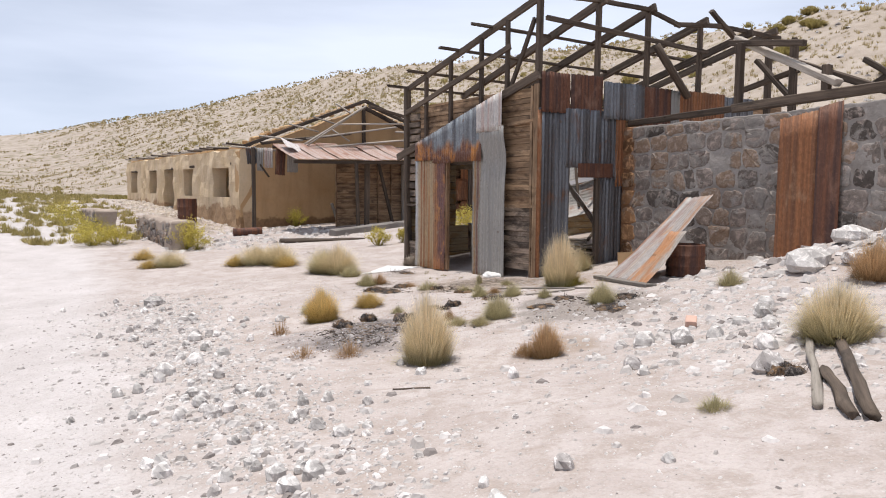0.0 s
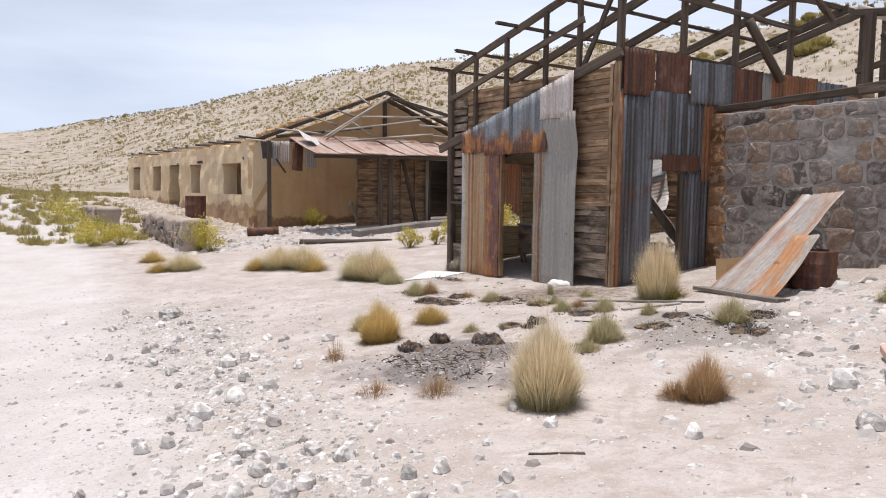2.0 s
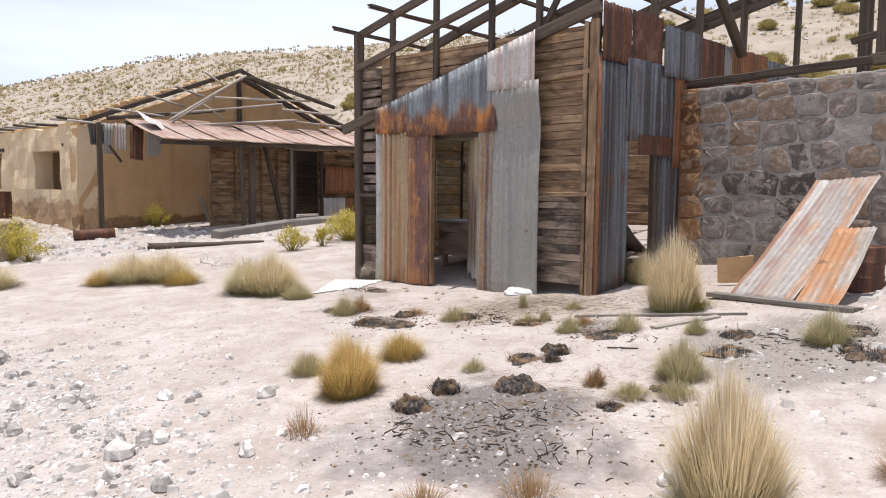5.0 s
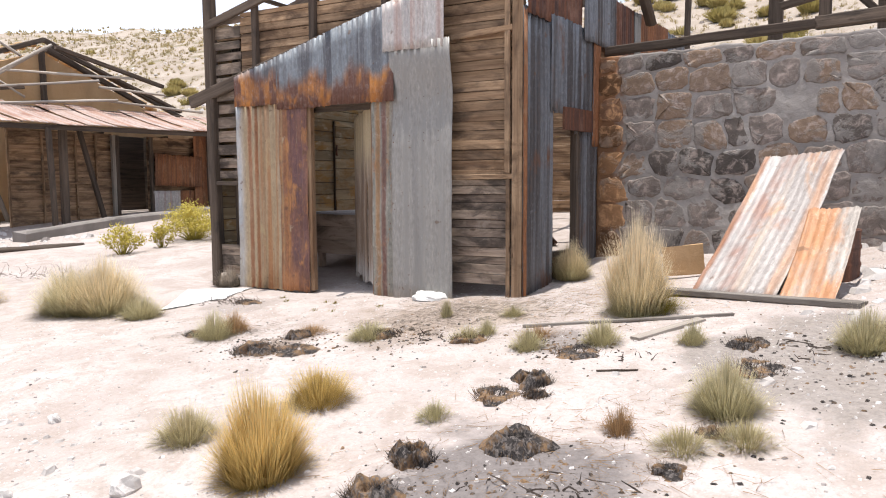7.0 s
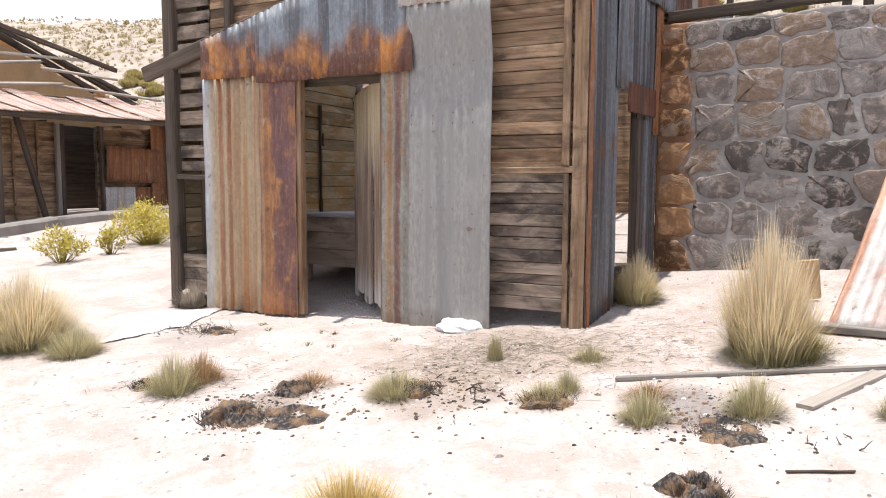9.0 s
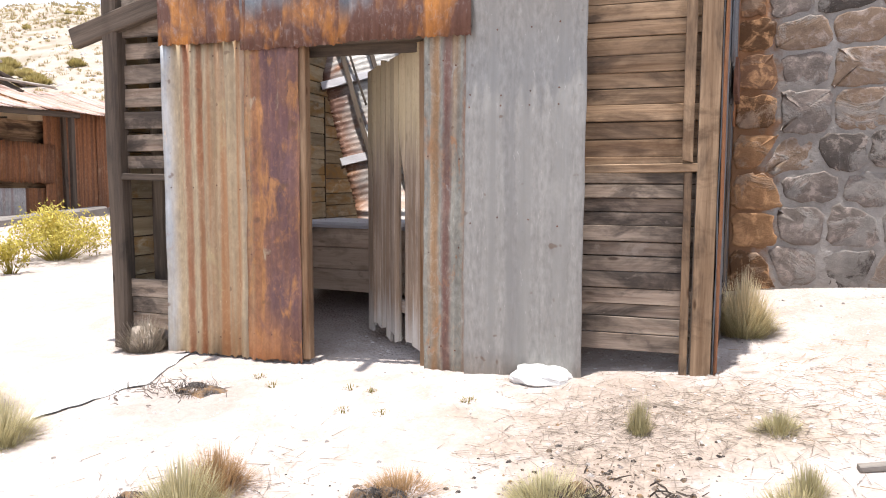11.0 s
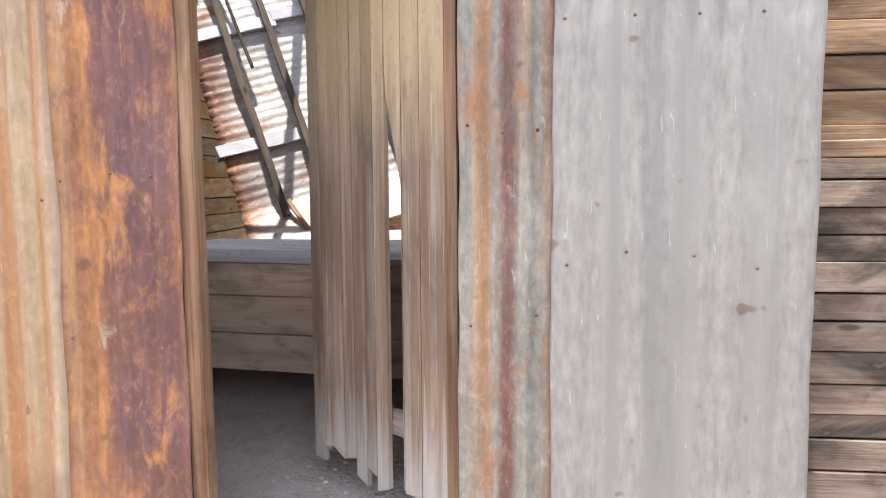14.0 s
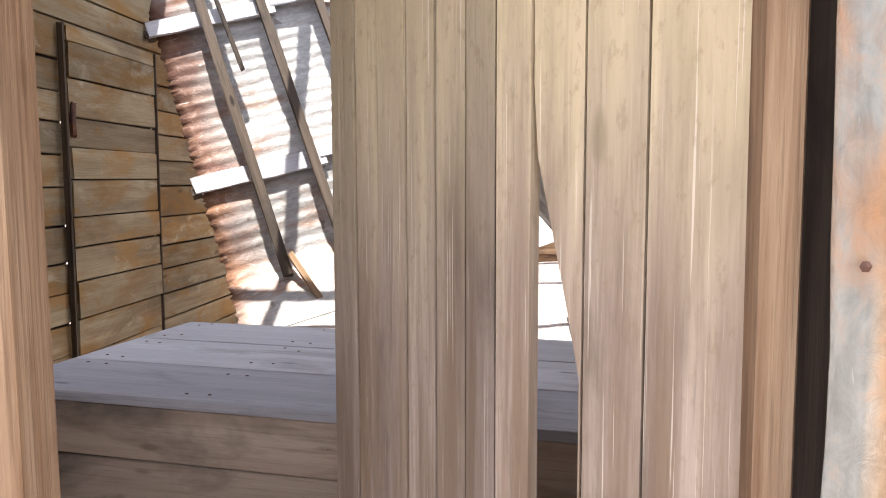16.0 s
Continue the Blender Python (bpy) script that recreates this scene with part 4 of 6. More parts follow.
link_part("sheet", sheet_mesh(0.9, 2.0, M_ROOF_UNDER, rows=6, ragged=0.02, seed=66, dents=0.03), heap2, pose(2.6, 0.55, 0.35, -35, 18, 40))

# ---- chest ----
chest = thing("wooden_chest", "large grey-topped plank chest standing inside the doorway", "chest", B @ pose(1.24, 3.66, 0, 0, 0, -8.0))
r_c = random.Random(9)
for i, (z0, z1) in enumerate(((0.20, 0.39), (0.39, 0.58), (0.58, 0.745))):
    bar("front_board", chest, (0.0, 0.0, (z0 + z1) / 2), (0.0, -2.15, (z0 + z1) / 2), 0.03, z1 - z0 - 0.004, M_CHEST, seg=5, jit=0.002, r=r_c)
    bar("side_board", chest, (0.02, 0.0, (z0 + z1) / 2), (1.0, 0.0, (z0 + z1) / 2), 0.03, z1 - z0 - 0.004, M_CHEST, seg=3, jit=0.002, r=r_c)
    bar("back_board", chest, (1.0, 0.0, (z0 + z1) / 2), (1.0, -2.15, (z0 + z1) / 2), 0.03, z1 - z0 - 0.004, M_CHEST, seg=3, jit=0.002, r=r_c)
for i in range(3):
    w0 = 1.06 / 3
    bar("lid_board", chest, (-0.03 + w0 * (i + 0.5), 0.03, 0.762), (-0.03 + w0 * (i + 0.5), -2.18, 0.762), w0 - 0.006, 0.03, M_SKYLIT_BOARD, "weathered lid board with bluish skylight in its grey" if i == 0 else "", seg=5, jit=0.002, r=r_c)
for x, y in ((0.06, -0.08), (0.94, -0.08), (0.06, -2.05), (0.94, -2.05)):
    bar("foot", chest, (x, y, -0.15), (x, y, 0.22), 0.09, 0.09, M_CHEST)
chest_nail = mesh_of("nail", [(0.007 * math.cos(k * math.pi / 3), 0.007 * math.sin(k * math.pi / 3), 0.0) for k in range(6)] + [(0, 0, 0.003)], [(k, (k + 1) % 6, 6) for k in range(6)], M_RUST)
for y in (-0.05, -0.12, -0.62, -0.70, -1.2, -1.28, -1.9, -2.0):
    for x in (0.04, 0.27, 0.40, 0.62, 0.75, 0.97):
        link_part("nail", chest_nail, chest, pose(x + r_c.uniform(-0.02, 0.02), y + r_c.uniform(-0.02, 0.02), 0.778))
bar("bottom_board", chest, (0.5, -0.02, 0.22), (0.5, -2.13, 0.22), 0.95, 0.025, M_CHEST)


# ---- stone wall ----
stone_wall = thing("stone_wall", "old rubble stone wall with pale crumbling mortar", "wall", B2)
def slab(x0, x1, y0, y1, z0, top, nx, nz, mat, amp, seed):
    """A thick wall block along y with an uneven face and top."""
    V, F = [], []
    ny = nx
    for side_i, x in enumerate((x0, x1)):
        for j in range(nz + 1):
            for i in range(ny + 1):
                y = y0 + (y1 - y0) * i / ny
                z = z0 + (top(y) - z0) * j / nz
                k = noise.noise((y * 2.3, z * 2.3, seed + side_i)) + 0.55 * noise.noise((y * 8, z * 8, seed)) + 0.35 * noise.noise((y * 23, z * 23, seed))
                V.append((x + amp * k * (-1 if side_i == 0 else 1), y, z))
    n, m = ny + 1, (ny + 1) * (nz + 1)
    for j in range(nz):
        for i in range(ny):
            a = j * n + i
            F.append((a, a + n, a + n + 1, a + 1))
            F.append((m + a, m + a + 1, m + a + n + 1, m + a + n))
    for i in range(ny):
        F.append((i, i + 1, m + i + 1, m + i))
        a = nz * n + i
        F.append((a, m + a, m + a + 1, a + 1))
    for j in range(nz):
        a = j * n
        F.append((a, m + a, m + a + n, a + n))
        a = j * n + ny
        F.append((a, a + n, m + a + n, m + a))
    return mesh_of("block", V, F, mat, True)


def wall_top(y):
    return 2.66 + 0.025 * noise.noise((y * 3, 1, 2)) + 0.012 * noise.noise((y * 11, 4, 2)) + 0.02 * max(0, -y - 3)


link_part("mortar", slab(1.890, 2.30, -7.5, -0.05, -0.3, wall_top, 380, 150, M_MORTAR_WALL, 0.009, 3), stone_wall, None, "pale grey lime mortar")


def stone_mesh(w, h, seed, mat, depth=0.07):
    """A rough field stone seen from its face: x across, z up, face towards -y."""
    r = random.Random(seed)
    n = 11
    V, F = [], []
    ring = []
    for a in range(n):
        t = 2 * math.pi * (a + r.uniform(-0.25, 0.25)) / n
        c, s = math.cos(t), math.sin(t)
        k = r.uniform(0.88, 1.08)
        px = math.copysign(abs(c) ** 0.42, c) * w / 2 * k
        pz = math.copysign(abs(s) ** 0.42, s) * h / 2 * k
        ring.append((px, pz))
    for f, y in ((1.0, depth), (1.0, 0.016), (0.90, -0.004), (0.5, -0.010)):
        for px, pz in ring:
            V.append((px * f, y + r.uniform(-0.006, 0.006), pz * f))
    V.append((0, -0.012, 0))
    for l in range(3):
        for a in range(n):
            F.append((l * n + a, l * n + (a + 1) % n, (l + 1) * n + (a + 1) % n, (l + 1) * n + a))
    for a in range(n):
        F.append((3 * n + a, 3 * n + (a + 1) % n, 4 * n))
    return mesh_of("stone", V, F, mat, True)


M_STONE_RUST = stone_mat("rust_stained_stone", (0.25, 0.13, 0.065), (0.33, 0.185, 0.095), (0.20, 0.11, 0.065), (0.30, 0.21, 0.15))
r_s = random.Random(12)


def cx_rust(poly):
    return max(q[0] for q in poly) > -0.26


def clip_cell(poly, nx, nz, c):
    """Keep the part of a polygon where nx * x + nz * z <= c."""
    out = []
    for (x0, z0), (x1, z1) in zip(poly, poly[1:] + poly[:1]):
        a, b = nx * x0 + nz * z0 - c, nx * x1 + nz * z1 - c
        if a <= 0:
            out.append((x0, z0))
        if (a < 0) != (b < 0) and a != b:
            k = a / (a - b)
            out.append((x0 + (x1 - x0) * k, z0 + (z1 - z0) * k))
    return out


def fitted_stone(poly, seed, mat):
    """A stone that fills a polygon of the wall's face, with chipped, rounded edges."""
    r = random.Random(seed)
    cx, cz = sum(q[0] for q in poly) / len(poly), sum(q[1] for q in poly) / len(poly)
    ring = []
    for (x0, z0), (x1, z1) in zip(poly, poly[1:] + poly[:1]):
        ring += [(x0 * 0.84 + x1 * 0.16, z0 * 0.84 + z1 * 0.16), (x0 * 0.64 + x1 * 0.36, z0 * 0.64 + z1 * 0.36), (x0 * 0.36 + x1 * 0.64, z0 * 0.36 + z1 * 0.64), (x0 * 0.16 + x1 * 0.84, z0 * 0.16 + z1 * 0.84)]
    ring = [(cx - x + r.uniform(-0.014, 0.014), z - cz + r.uniform(-0.014, 0.014)) for x, z in ring]
    n = len(ring)
    V, F = [], []
    tilt_x, tilt_z = r.uniform(-0.015, 0.015), r.uniform(-0.015, 0.015)
    for f, y in ((1.0, 0.06), (1.0, 0.006), (0.975, -0.002), (0.90, -0.004), (0.5, -0.005)):
        for x, z in ring:
            V.append((x * f, y + (x * tilt_x + z * tilt_z) * (1 if y < 0.03 else 0) + r.uniform(-0.002, 0.002), z * f))
    V.append((0, -0.006, 0))
    for l in range(4):
        for a in range(n):
            F.append((l * n + a, l * n + (a + 1) % n, (l + 1) * n + (a + 1) % n, (l + 1) * n + a))
    for a in range(n):
        F.append((4 * n + a, 4 * n + (a + 1) % n, 5 * n))
    return mesh_of("stone", V, F, mat, True), cx, cz


seeds = []
zz = 0.12
while zz < 2.62:
    yy = -0.02 - r_s.uniform(0.05, 0.25)
    while yy > -5.6:
        seeds.append((yy + r_s.uniform(-0.04, 0.04), zz + r_s.uniform(-0.045, 0.045)))
        yy -= r_s.uniform(0.22, 0.52)
    zz += r_s.uniform(0.25, 0.36)
for i, (sx, sz) in enumerate(seeds):
    poly = [(-5.7, -0.05), (-0.07, -0.05), (-0.07, 2.63), (-5.7, 2.63)]
    gap = r_s.uniform(0.006, 0.028)
    for j, (ox, oz) in enumerate(seeds):
        if i != j and abs(ox - sx) < 1.0 and abs(oz - sz) < 0.8:
            dx, dz = ox - sx, (oz - sz) * 1.5
            L = math.hypot(dx, dz)
            nx, nz = dx / L, dz / L * 1.5
            m2 = math.hypot(nx, nz)
            poly = clip_cell(poly, nx / m2, nz / m2, ((sx + ox) / 2 * nx + (sz + oz) / 2 * nz) / m2 - gap)
            if len(poly) < 3:
                break
    if len(poly) < 3 or r_s.random() < 0.02:
        continue
    me, cx, cz = fitted_stone(poly, 900 + i, M_STONE_RUST if cx_rust(poly) else M_STONE)
    link_part("stone", me, stone_wall, pose(1.885 + r_s.uniform(-0.004, 0.006), cx, cz, 0, 0, -90))
bar("wall_plate", stone_wall, (1.98, -0.1, 2.74), (1.98, -2.45, 2.80), 0.10, 0.10, M_BEAM, "weathered timber plate on the wall", seg=6, jit=0.01)
bar("wall_plate", stone_wall, (1.98, -2.40, 2.80), (1.98, -6.8, 2.92), 0.12, 0.14, M_BEAM, seg=6, jit=0.01)
for y, h, y2 in ((-2.47, 0.98, -2.47), (-3.90, 0.45, -3.90)):
    bar("wall_post", stone_wall, (1.99, y, 2.78), (1.99, y2, 2.80 + h), 0.11, 0.11, M_BEAM, seg=3)
bar("fallen_beam", stone_wall, (2.1, -2.2, 3.84), (2.05, -3.5, 3.62), 0.10, 0.09, M_BEAM, seg=4)
bar("fallen_beam", stone_wall, (2.35, -2.1, 3.95), (1.95, -4.1, 2.98), 0.14, 0.10, M_POLE, seg=5, jit=0.01)
bar("fallen_beam", stone_wall, (2.2, -2.95, 3.53), (2.2, -4.80, 2.76), 0.10, 0.10, M_BEAM, seg=5, jit=0.01)

bar("fallen_beam", stone_wall, (2.6, -4.05, 3.36), (2.6, -5.0, 2.72), 0.09, 0.08, M_BEAM, seg=3, jit=0.01)
bar("fallen_beam", stone_wall, (2.6, -4.10, 2.95), (2.62, -5.0, 3.45), 0.08, 0.08, M_BEAM, seg=3, jit=0.01)
for x, y, zt in ((2.6, -2.95, 3.82), (3.6, -1.75, 4.10), (4.6, -1.50, 4.27)):
    bar("wall_post", stone_wall, (x, y, 0.2), (x, y, zt), 0.10, 0.10, M_BEAM, seg=3)
bar("fallen_beam", stone_wall, (2.6, -2.30, 3.60), (2.6, -2.95, 2.92), 0.10, 0.07, M_BEAM, seg=3)
bar("fallen_beam", stone_wall, (2.6, -1.95, 3.15), (2.62, -3.0, 3.36), 0.08, 0.08, M_BEAM, seg=4, jit=0.01)
bar("fallen_beam", stone_wall, (2.6, -2.95, 3.80), (4.7, -1.45, 4.28), 0.08, 0.10, M_BEAM, seg=5, jit=0.01)

# upright rusty sheet standing against the stone wall
rust_sheet = thing("upright_rusty_sheet", "orange-brown corrugated sheet standing against the stone wall", "metal sheet", B2)
link_part("sheet", sheet_mesh(0.54, 2.30, M_RUST_ORANGE, ragged=0.01, seed=71, top=lambda x: 2.24 + 0.22 * x), rust_sheet, pose(1.44, -3.60, 0.28, -2, 0, -62))
link_part("sheet", sheet_mesh(0.30, 2.0, M_RUST, amp=0.004, ragged=0.01, seed=72, top=lambda x: 2.05 + 0.3 * x), rust_sheet, pose(1.66, -4.02, 0.60, -2, 0, -62))

# ---- leaning sheets over a drum ----
def lean_sheet(name, bl, br, tl, mat, seed, label, w, bend=None):
    """A sheet from its bottom corners and its top left corner."""
    bl, br, tl = Vector(bl), Vector(br), Vector(tl)
    x = (br - bl).normalized()
    up = tl - bl
    up -= x * up.dot(x)
    h = up.length
    up.normalize()
    y = up.cross(x)
    m = Matrix(((x.x, y.x, up.x, bl.x), (x.y, y.y, up.y, bl.y), (x.z, y.z, up.z, bl.z), (0, 0, 0, 1)))
    t = thing(name, label, "metal sheet", B)
    link_part("sheet", sheet_mesh(w, h, mat, rows=14, amp=0.0022, ragged=0.014, seed=seed, bend=bend, dents=0.012), t, m)
    return t


M_RAMP = iron_mat("bleached_rust", (0.36, 0.325, 0.305), (0.37, 0.30, 0.25), (0.29, 0.19, 0.16), 0.25, 0.6, 5, metal=0.15, lines=((0.02, 0.03, (0.42, 0.20, 0.11), 0.9), (0.12, 0.05, (0.56, 0.54, 0.52), 0.7), (0.70, 0.05, (0.44, 0.23, 0.12), 0.7)), mottle=(((0.44, 0.23, 0.11), 1.8, 0.52, 0.62, 0.75),))
M_RAMP_LOW = iron_mat("orange_bleached_rust", (0.34, 0.30, 0.265), (0.35, 0.23, 0.15), (0.32, 0.145, 0.07), 0.4, 0.55, 6, metal=0.15, mottle=(((0.42, 0.19, 0.08), 2.2, 0.46, 0.58, 0.8),))
lean_sheet("leaning_iron_sheet", (-0.11, -1.70, 0.17), (-0.39, -2.41, 0.20), (1.10, -2.42, 1.43), M_RAMP, 81, "bleached rust-streaked corrugated sheet leaning on an old drum", 0.77, lambda x, z: -0.04 * smooth(0.5, 0.77, x) * smooth(1.2, 1.8, z) + 0.03 * math.sin(z * 1.6))
lean_sheet("leaning_iron_sheet", (-0.41, -2.45, 0.19), (-0.53, -2.83, 0.21), (0.20, -2.76, 0.95), M_RAMP_LOW, 82, "shorter orange rusted sheet leaning on an old drum", 0.42, lambda x, z: 0.02 * math.sin(z * 2.5))


def drum_mesh(r0, h, mat, ribs=2, n=28, open_top=True):
    """A sheet-iron drum with rolled rims, ribs and a sunken, open top."""
    prof = [(0.0, 0.0), (r0 * 0.97, 0.0), (r0 * 1.02, 0.012), (r0, 0.03)]
    for k in range(ribs):
        zc = h * (k + 1) / (ribs + 1)
        prof += [(r0, zc - 0.03), (r0 * 1.035, zc - 0.008), (r0 * 1.035, zc + 0.008), (r0, zc + 0.03)]
    prof += [(r0, h - 0.03), (r0 * 1.02, h - 0.012), (r0 * 1.0, h), (r0 * 0.96, h - 0.004), (r0 * 0.955, h - 0.5 * h if open_top else h - 0.02), (0.0, h - 0.52 * h if open_top else h - 0.02)]
    V, F = [], []
    for a in range(n):
        t = 2 * math.pi * a / n
        for rr, zz in prof:
            k = 1 + 0.02 * noise.noise((math.cos(t) * 2, math.sin(t) * 2, zz * 4))
            V.append((rr * k * math.cos(t), rr * k * math.sin(t), zz))
    m = len(prof)
    for a in range(n):
        b2 = (a + 1) % n
        for k in range(m - 1):
            F.append((a * m + k, b2 * m + k, b2 * m + k + 1, a * m + k + 1))
    return mesh_of("drum", V, F, mat, True)


def at_local(name, me, d, s, label, category, turn=0.0, dz=0.0, tilt=(0, 0), group=""):
    p = B @ Vector((d, s, 0))
    ob = new(name, me)
    ob.matrix_world = pose(p.x, p.y, ground_z(p.x, p.y) + dz, tilt[0], tilt[1], turn)
    return tagged(ob, label, category, group)


at_local("oil_drum", drum_mesh(0.27, 0.46, M_RUST), 0.46, -2.76, "dark rusty oil drum under leaning iron sheets", "drum", dz=-0.02)
at_local("oil_drum", drum_mesh(0.34, 0.92, M_RUST), -1.1, 18.13, "upright red-brown rusty drum before the adobe house", "drum", dz=-0.03)
plank = thing("grey_plank", "long grey plank lying at the foot of the iron sheets", "timber", B)
bar("plank", plank, (-0.02, -1.50, 0.17), (-0.62, -3.05, 0.24), 0.16, 0.05, M_PLANK_GREY, seg=6, jit=0.004)
slab_t = thing("tan_board", "small tan board leaning behind the iron sheets", "board", B)
bar("board", slab_t, (0.66, -1.30, 0.36), (0.78, -1.66, 0.40), 0.03, 0.30, M_ADOBE, seg=3, jit=0.01)

# ---- adobe house ----
adobe = thing("adobe_house", "long ruined adobe house with empty window openings", "house", B)


def pierced(length, height, thick, holes, mat, step=0.35, amp=0.03, seed=1, top=None, foot=None):
    """A thick wall along x, from z 0 up, front face at y 0; holes: (x0, x1, z0, z1) go through it."""
    xs, zs = {0.0, length}, {0.0, height}
    for x0, x1, z0, z1 in holes:
        xs |= {x0, x1}
        zs |= {z0, z1}

    def fill(v):
        v = sorted(v)
        o = []
        for a, b in zip(v, v[1:]):
            k = max(1, int((b - a) / step))
            o += [a + (b - a) * i / k for i in range(k)]
        return o + [v[-1]]
    xs, zs = fill(xs), fill(zs)

    def solid(i, j):
        if i < 0 or j < 0 or i >= len(xs) - 1 or j >= len(zs) - 1:
            return False
        cx, cz = (xs[i] + xs[i + 1]) / 2, (zs[j] + zs[j + 1]) / 2
        return not any(a < cx < b and c < cz < e for a, b, c, e in holes)
    V, F, ids = [], [], {}

    def vid(i, j, k):
        if (i, j, k) not in ids:
            x, z = xs[i], zs[j]
            zz = z
            if top and z > height * 0.8:
                zz = z + (top(x) - height) * (z - height * 0.8) / (height * 0.2)
            if foot:
                zz = zz + foot(x) * max(0, 1 - z / (height * 0.4))
            jx = 0.16 * noise.noise((z * 2.6, x * 0.9, seed + 9)) * max(0.3, 1.1 - z / 1.6) if 0 < i < len(xs) - 1 else 0
            ids[(i, j, k)] = len(V)
            V.append((x + jx, k * thick + amp * noise.noise((x * 1.7, z * 1.7, seed + k)), zz))
        return ids[(i, j, k)]
    for i in range(len(xs) - 1):
        for j in range(len(zs) - 1):
            if not solid(i, j):
                continue
            F.append((vid(i, j, 0), vid(i + 1, j, 0), vid(i + 1, j + 1, 0), vid(i, j + 1, 0)))
            F.append((vid(i, j, 1), vid(i, j + 1, 1), vid(i + 1, j + 1, 1), vid(i + 1, j, 1)))
            if not solid(i - 1, j):
                F.append((vid(i, j, 0), vid(i, j + 1, 0), vid(i, j + 1, 1), vid(i, j, 1)))
            if not solid(i + 1, j):
                F.append((vid(i + 1, j, 0), vid(i + 1, j, 1), vid(i + 1, j + 1, 1), vid(i + 1, j + 1, 0)))
            if not solid(i, j - 1):
                F.append((vid(i, j, 0), vid(i, j, 1), vid(i + 1, j, 1), vid(i + 1, j, 0)))
            if not solid(i, j + 1):
                F.append((vid(i, j + 1, 0), vid(i + 1, j + 1, 0), vid(i + 1, j + 1, 1), vid(i, j + 1, 1)))
    return mesh_of("wall", V, F, mat)


# front: x from the far end (s 34) to the near corner (s 15)
holes = [(34 - b, 34 - a, z0, z1) for a, b, z0, z1 in ((16.2, 18.1, 0.95, 2.0), (20.9, 22.2, 0.95, 2.05), (23.9, 25.5, 0.0, 2.1), (27.1, 28.6, 1.0, 2.1), (31.3, 32.9, 1.0, 2.15))]
link_part("wall_front", pierced(19.0, 2.65, 0.5, holes, M_PLASTER_LIT, 0.22, 0.09, 3, lambda x: 2.62 + 0.07 * noise.noise((x * 1.3, 0, 1)) - 0.10 * noise.noise((x * 0.5, 2, 1)), lambda x: -0.1), adobe, pose(-0.15, 34, 0.25, 0, 0, -90))
V, F = [], []
N = 24
for k, yy in enumerate((0.0, 0.5)):
    for i in range(N + 1):
        x = 9.6 * i / N
        t = 2.70 + 1.80 * max(0, 1 - abs(x - 4.7) / 4.9) + 0.05 * noise.noise((x * 2, 0, 4))
        for z in (-0.3, 0.6, 1.2, 1.9, 2.5, t - 0.2):
            V.append((x, yy + 0.03 * noise.noise((x * 1.5, z * 1.5, k)), z))
for k in (0, 1):
    for i in range(N):
        for j in range(5):
            a = k * (N + 1) * 6 + i * 6 + j
            F.append((a, a + 6, a + 7, a + 1) if k == 0 else (a, a + 1, a + 7, a + 6))
m = (N + 1) * 6
for i in range(N):
    a = i * 6 + 5
    F.append((a, a + 6, m + a + 6, m + a))
for j in range(5):
    F.append((j, j + 1, m + j + 1, m + j))
    a = N * 6 + j
    F.append((a, m + a, m + a + 1, a + 1))
link_part("wall_gable", mesh_of("gable", V, F, M_GABLE), adobe, pose(-0.15, 15.0, 0.2))
link_part("wall_back", pierced(19.0, 2.6, 0.45, [], M_ADOBE, 0.6, 0.05, 8), adobe, pose(9.0, 34, 0.2, 0, 0, -90))

link_part("wall_inner", pierced(18.6, 2.5, 0.3, [], M_ADOBE, 0.8, 0.05, 9), adobe, pose(1.55, 33.8, 0.2, 0, 0, -90))
# lintels, rubble and broken laths along the top of the front wall
for a, b in ((16.0, 18.3), (20.7, 22.4), (23.7, 25.7), (26.9, 28.8), (31.1, 33.1)):
    bar("lintel", adobe, (0.02, a, 2.38), (0.02, b, 2.38), 0.3, 0.10, M_BEAM)
r_t = random.Random(23)
for i in range(22):
    s = 15.3 + i * 0.83 + r_t.uniform(-0.2, 0.2)
    bar("roof_lath", adobe, (-0.45, s, 2.98 + r_t.uniform(-0.05, 0.08)), (0.9, s + r_t.uniform(-0.15, 0.15), 2.98 + r_t.uniform(-0.04, 0.06)), 0.09, 0.08, M_POLE if i % 2 else M_BEAM, sides=6, seg=3, jit=0.01, r=r_t)
# mud layer added over the laths to darken the rooms behind the windows
bar("mud_roof", adobe, (0.95, 15.4, 2.93), (0.95, 33.8, 2.93), 1.7, 0.10, M_ADOBE, "thin ragged mud roof added to shade the front rooms", seg=26, jit=0.03)
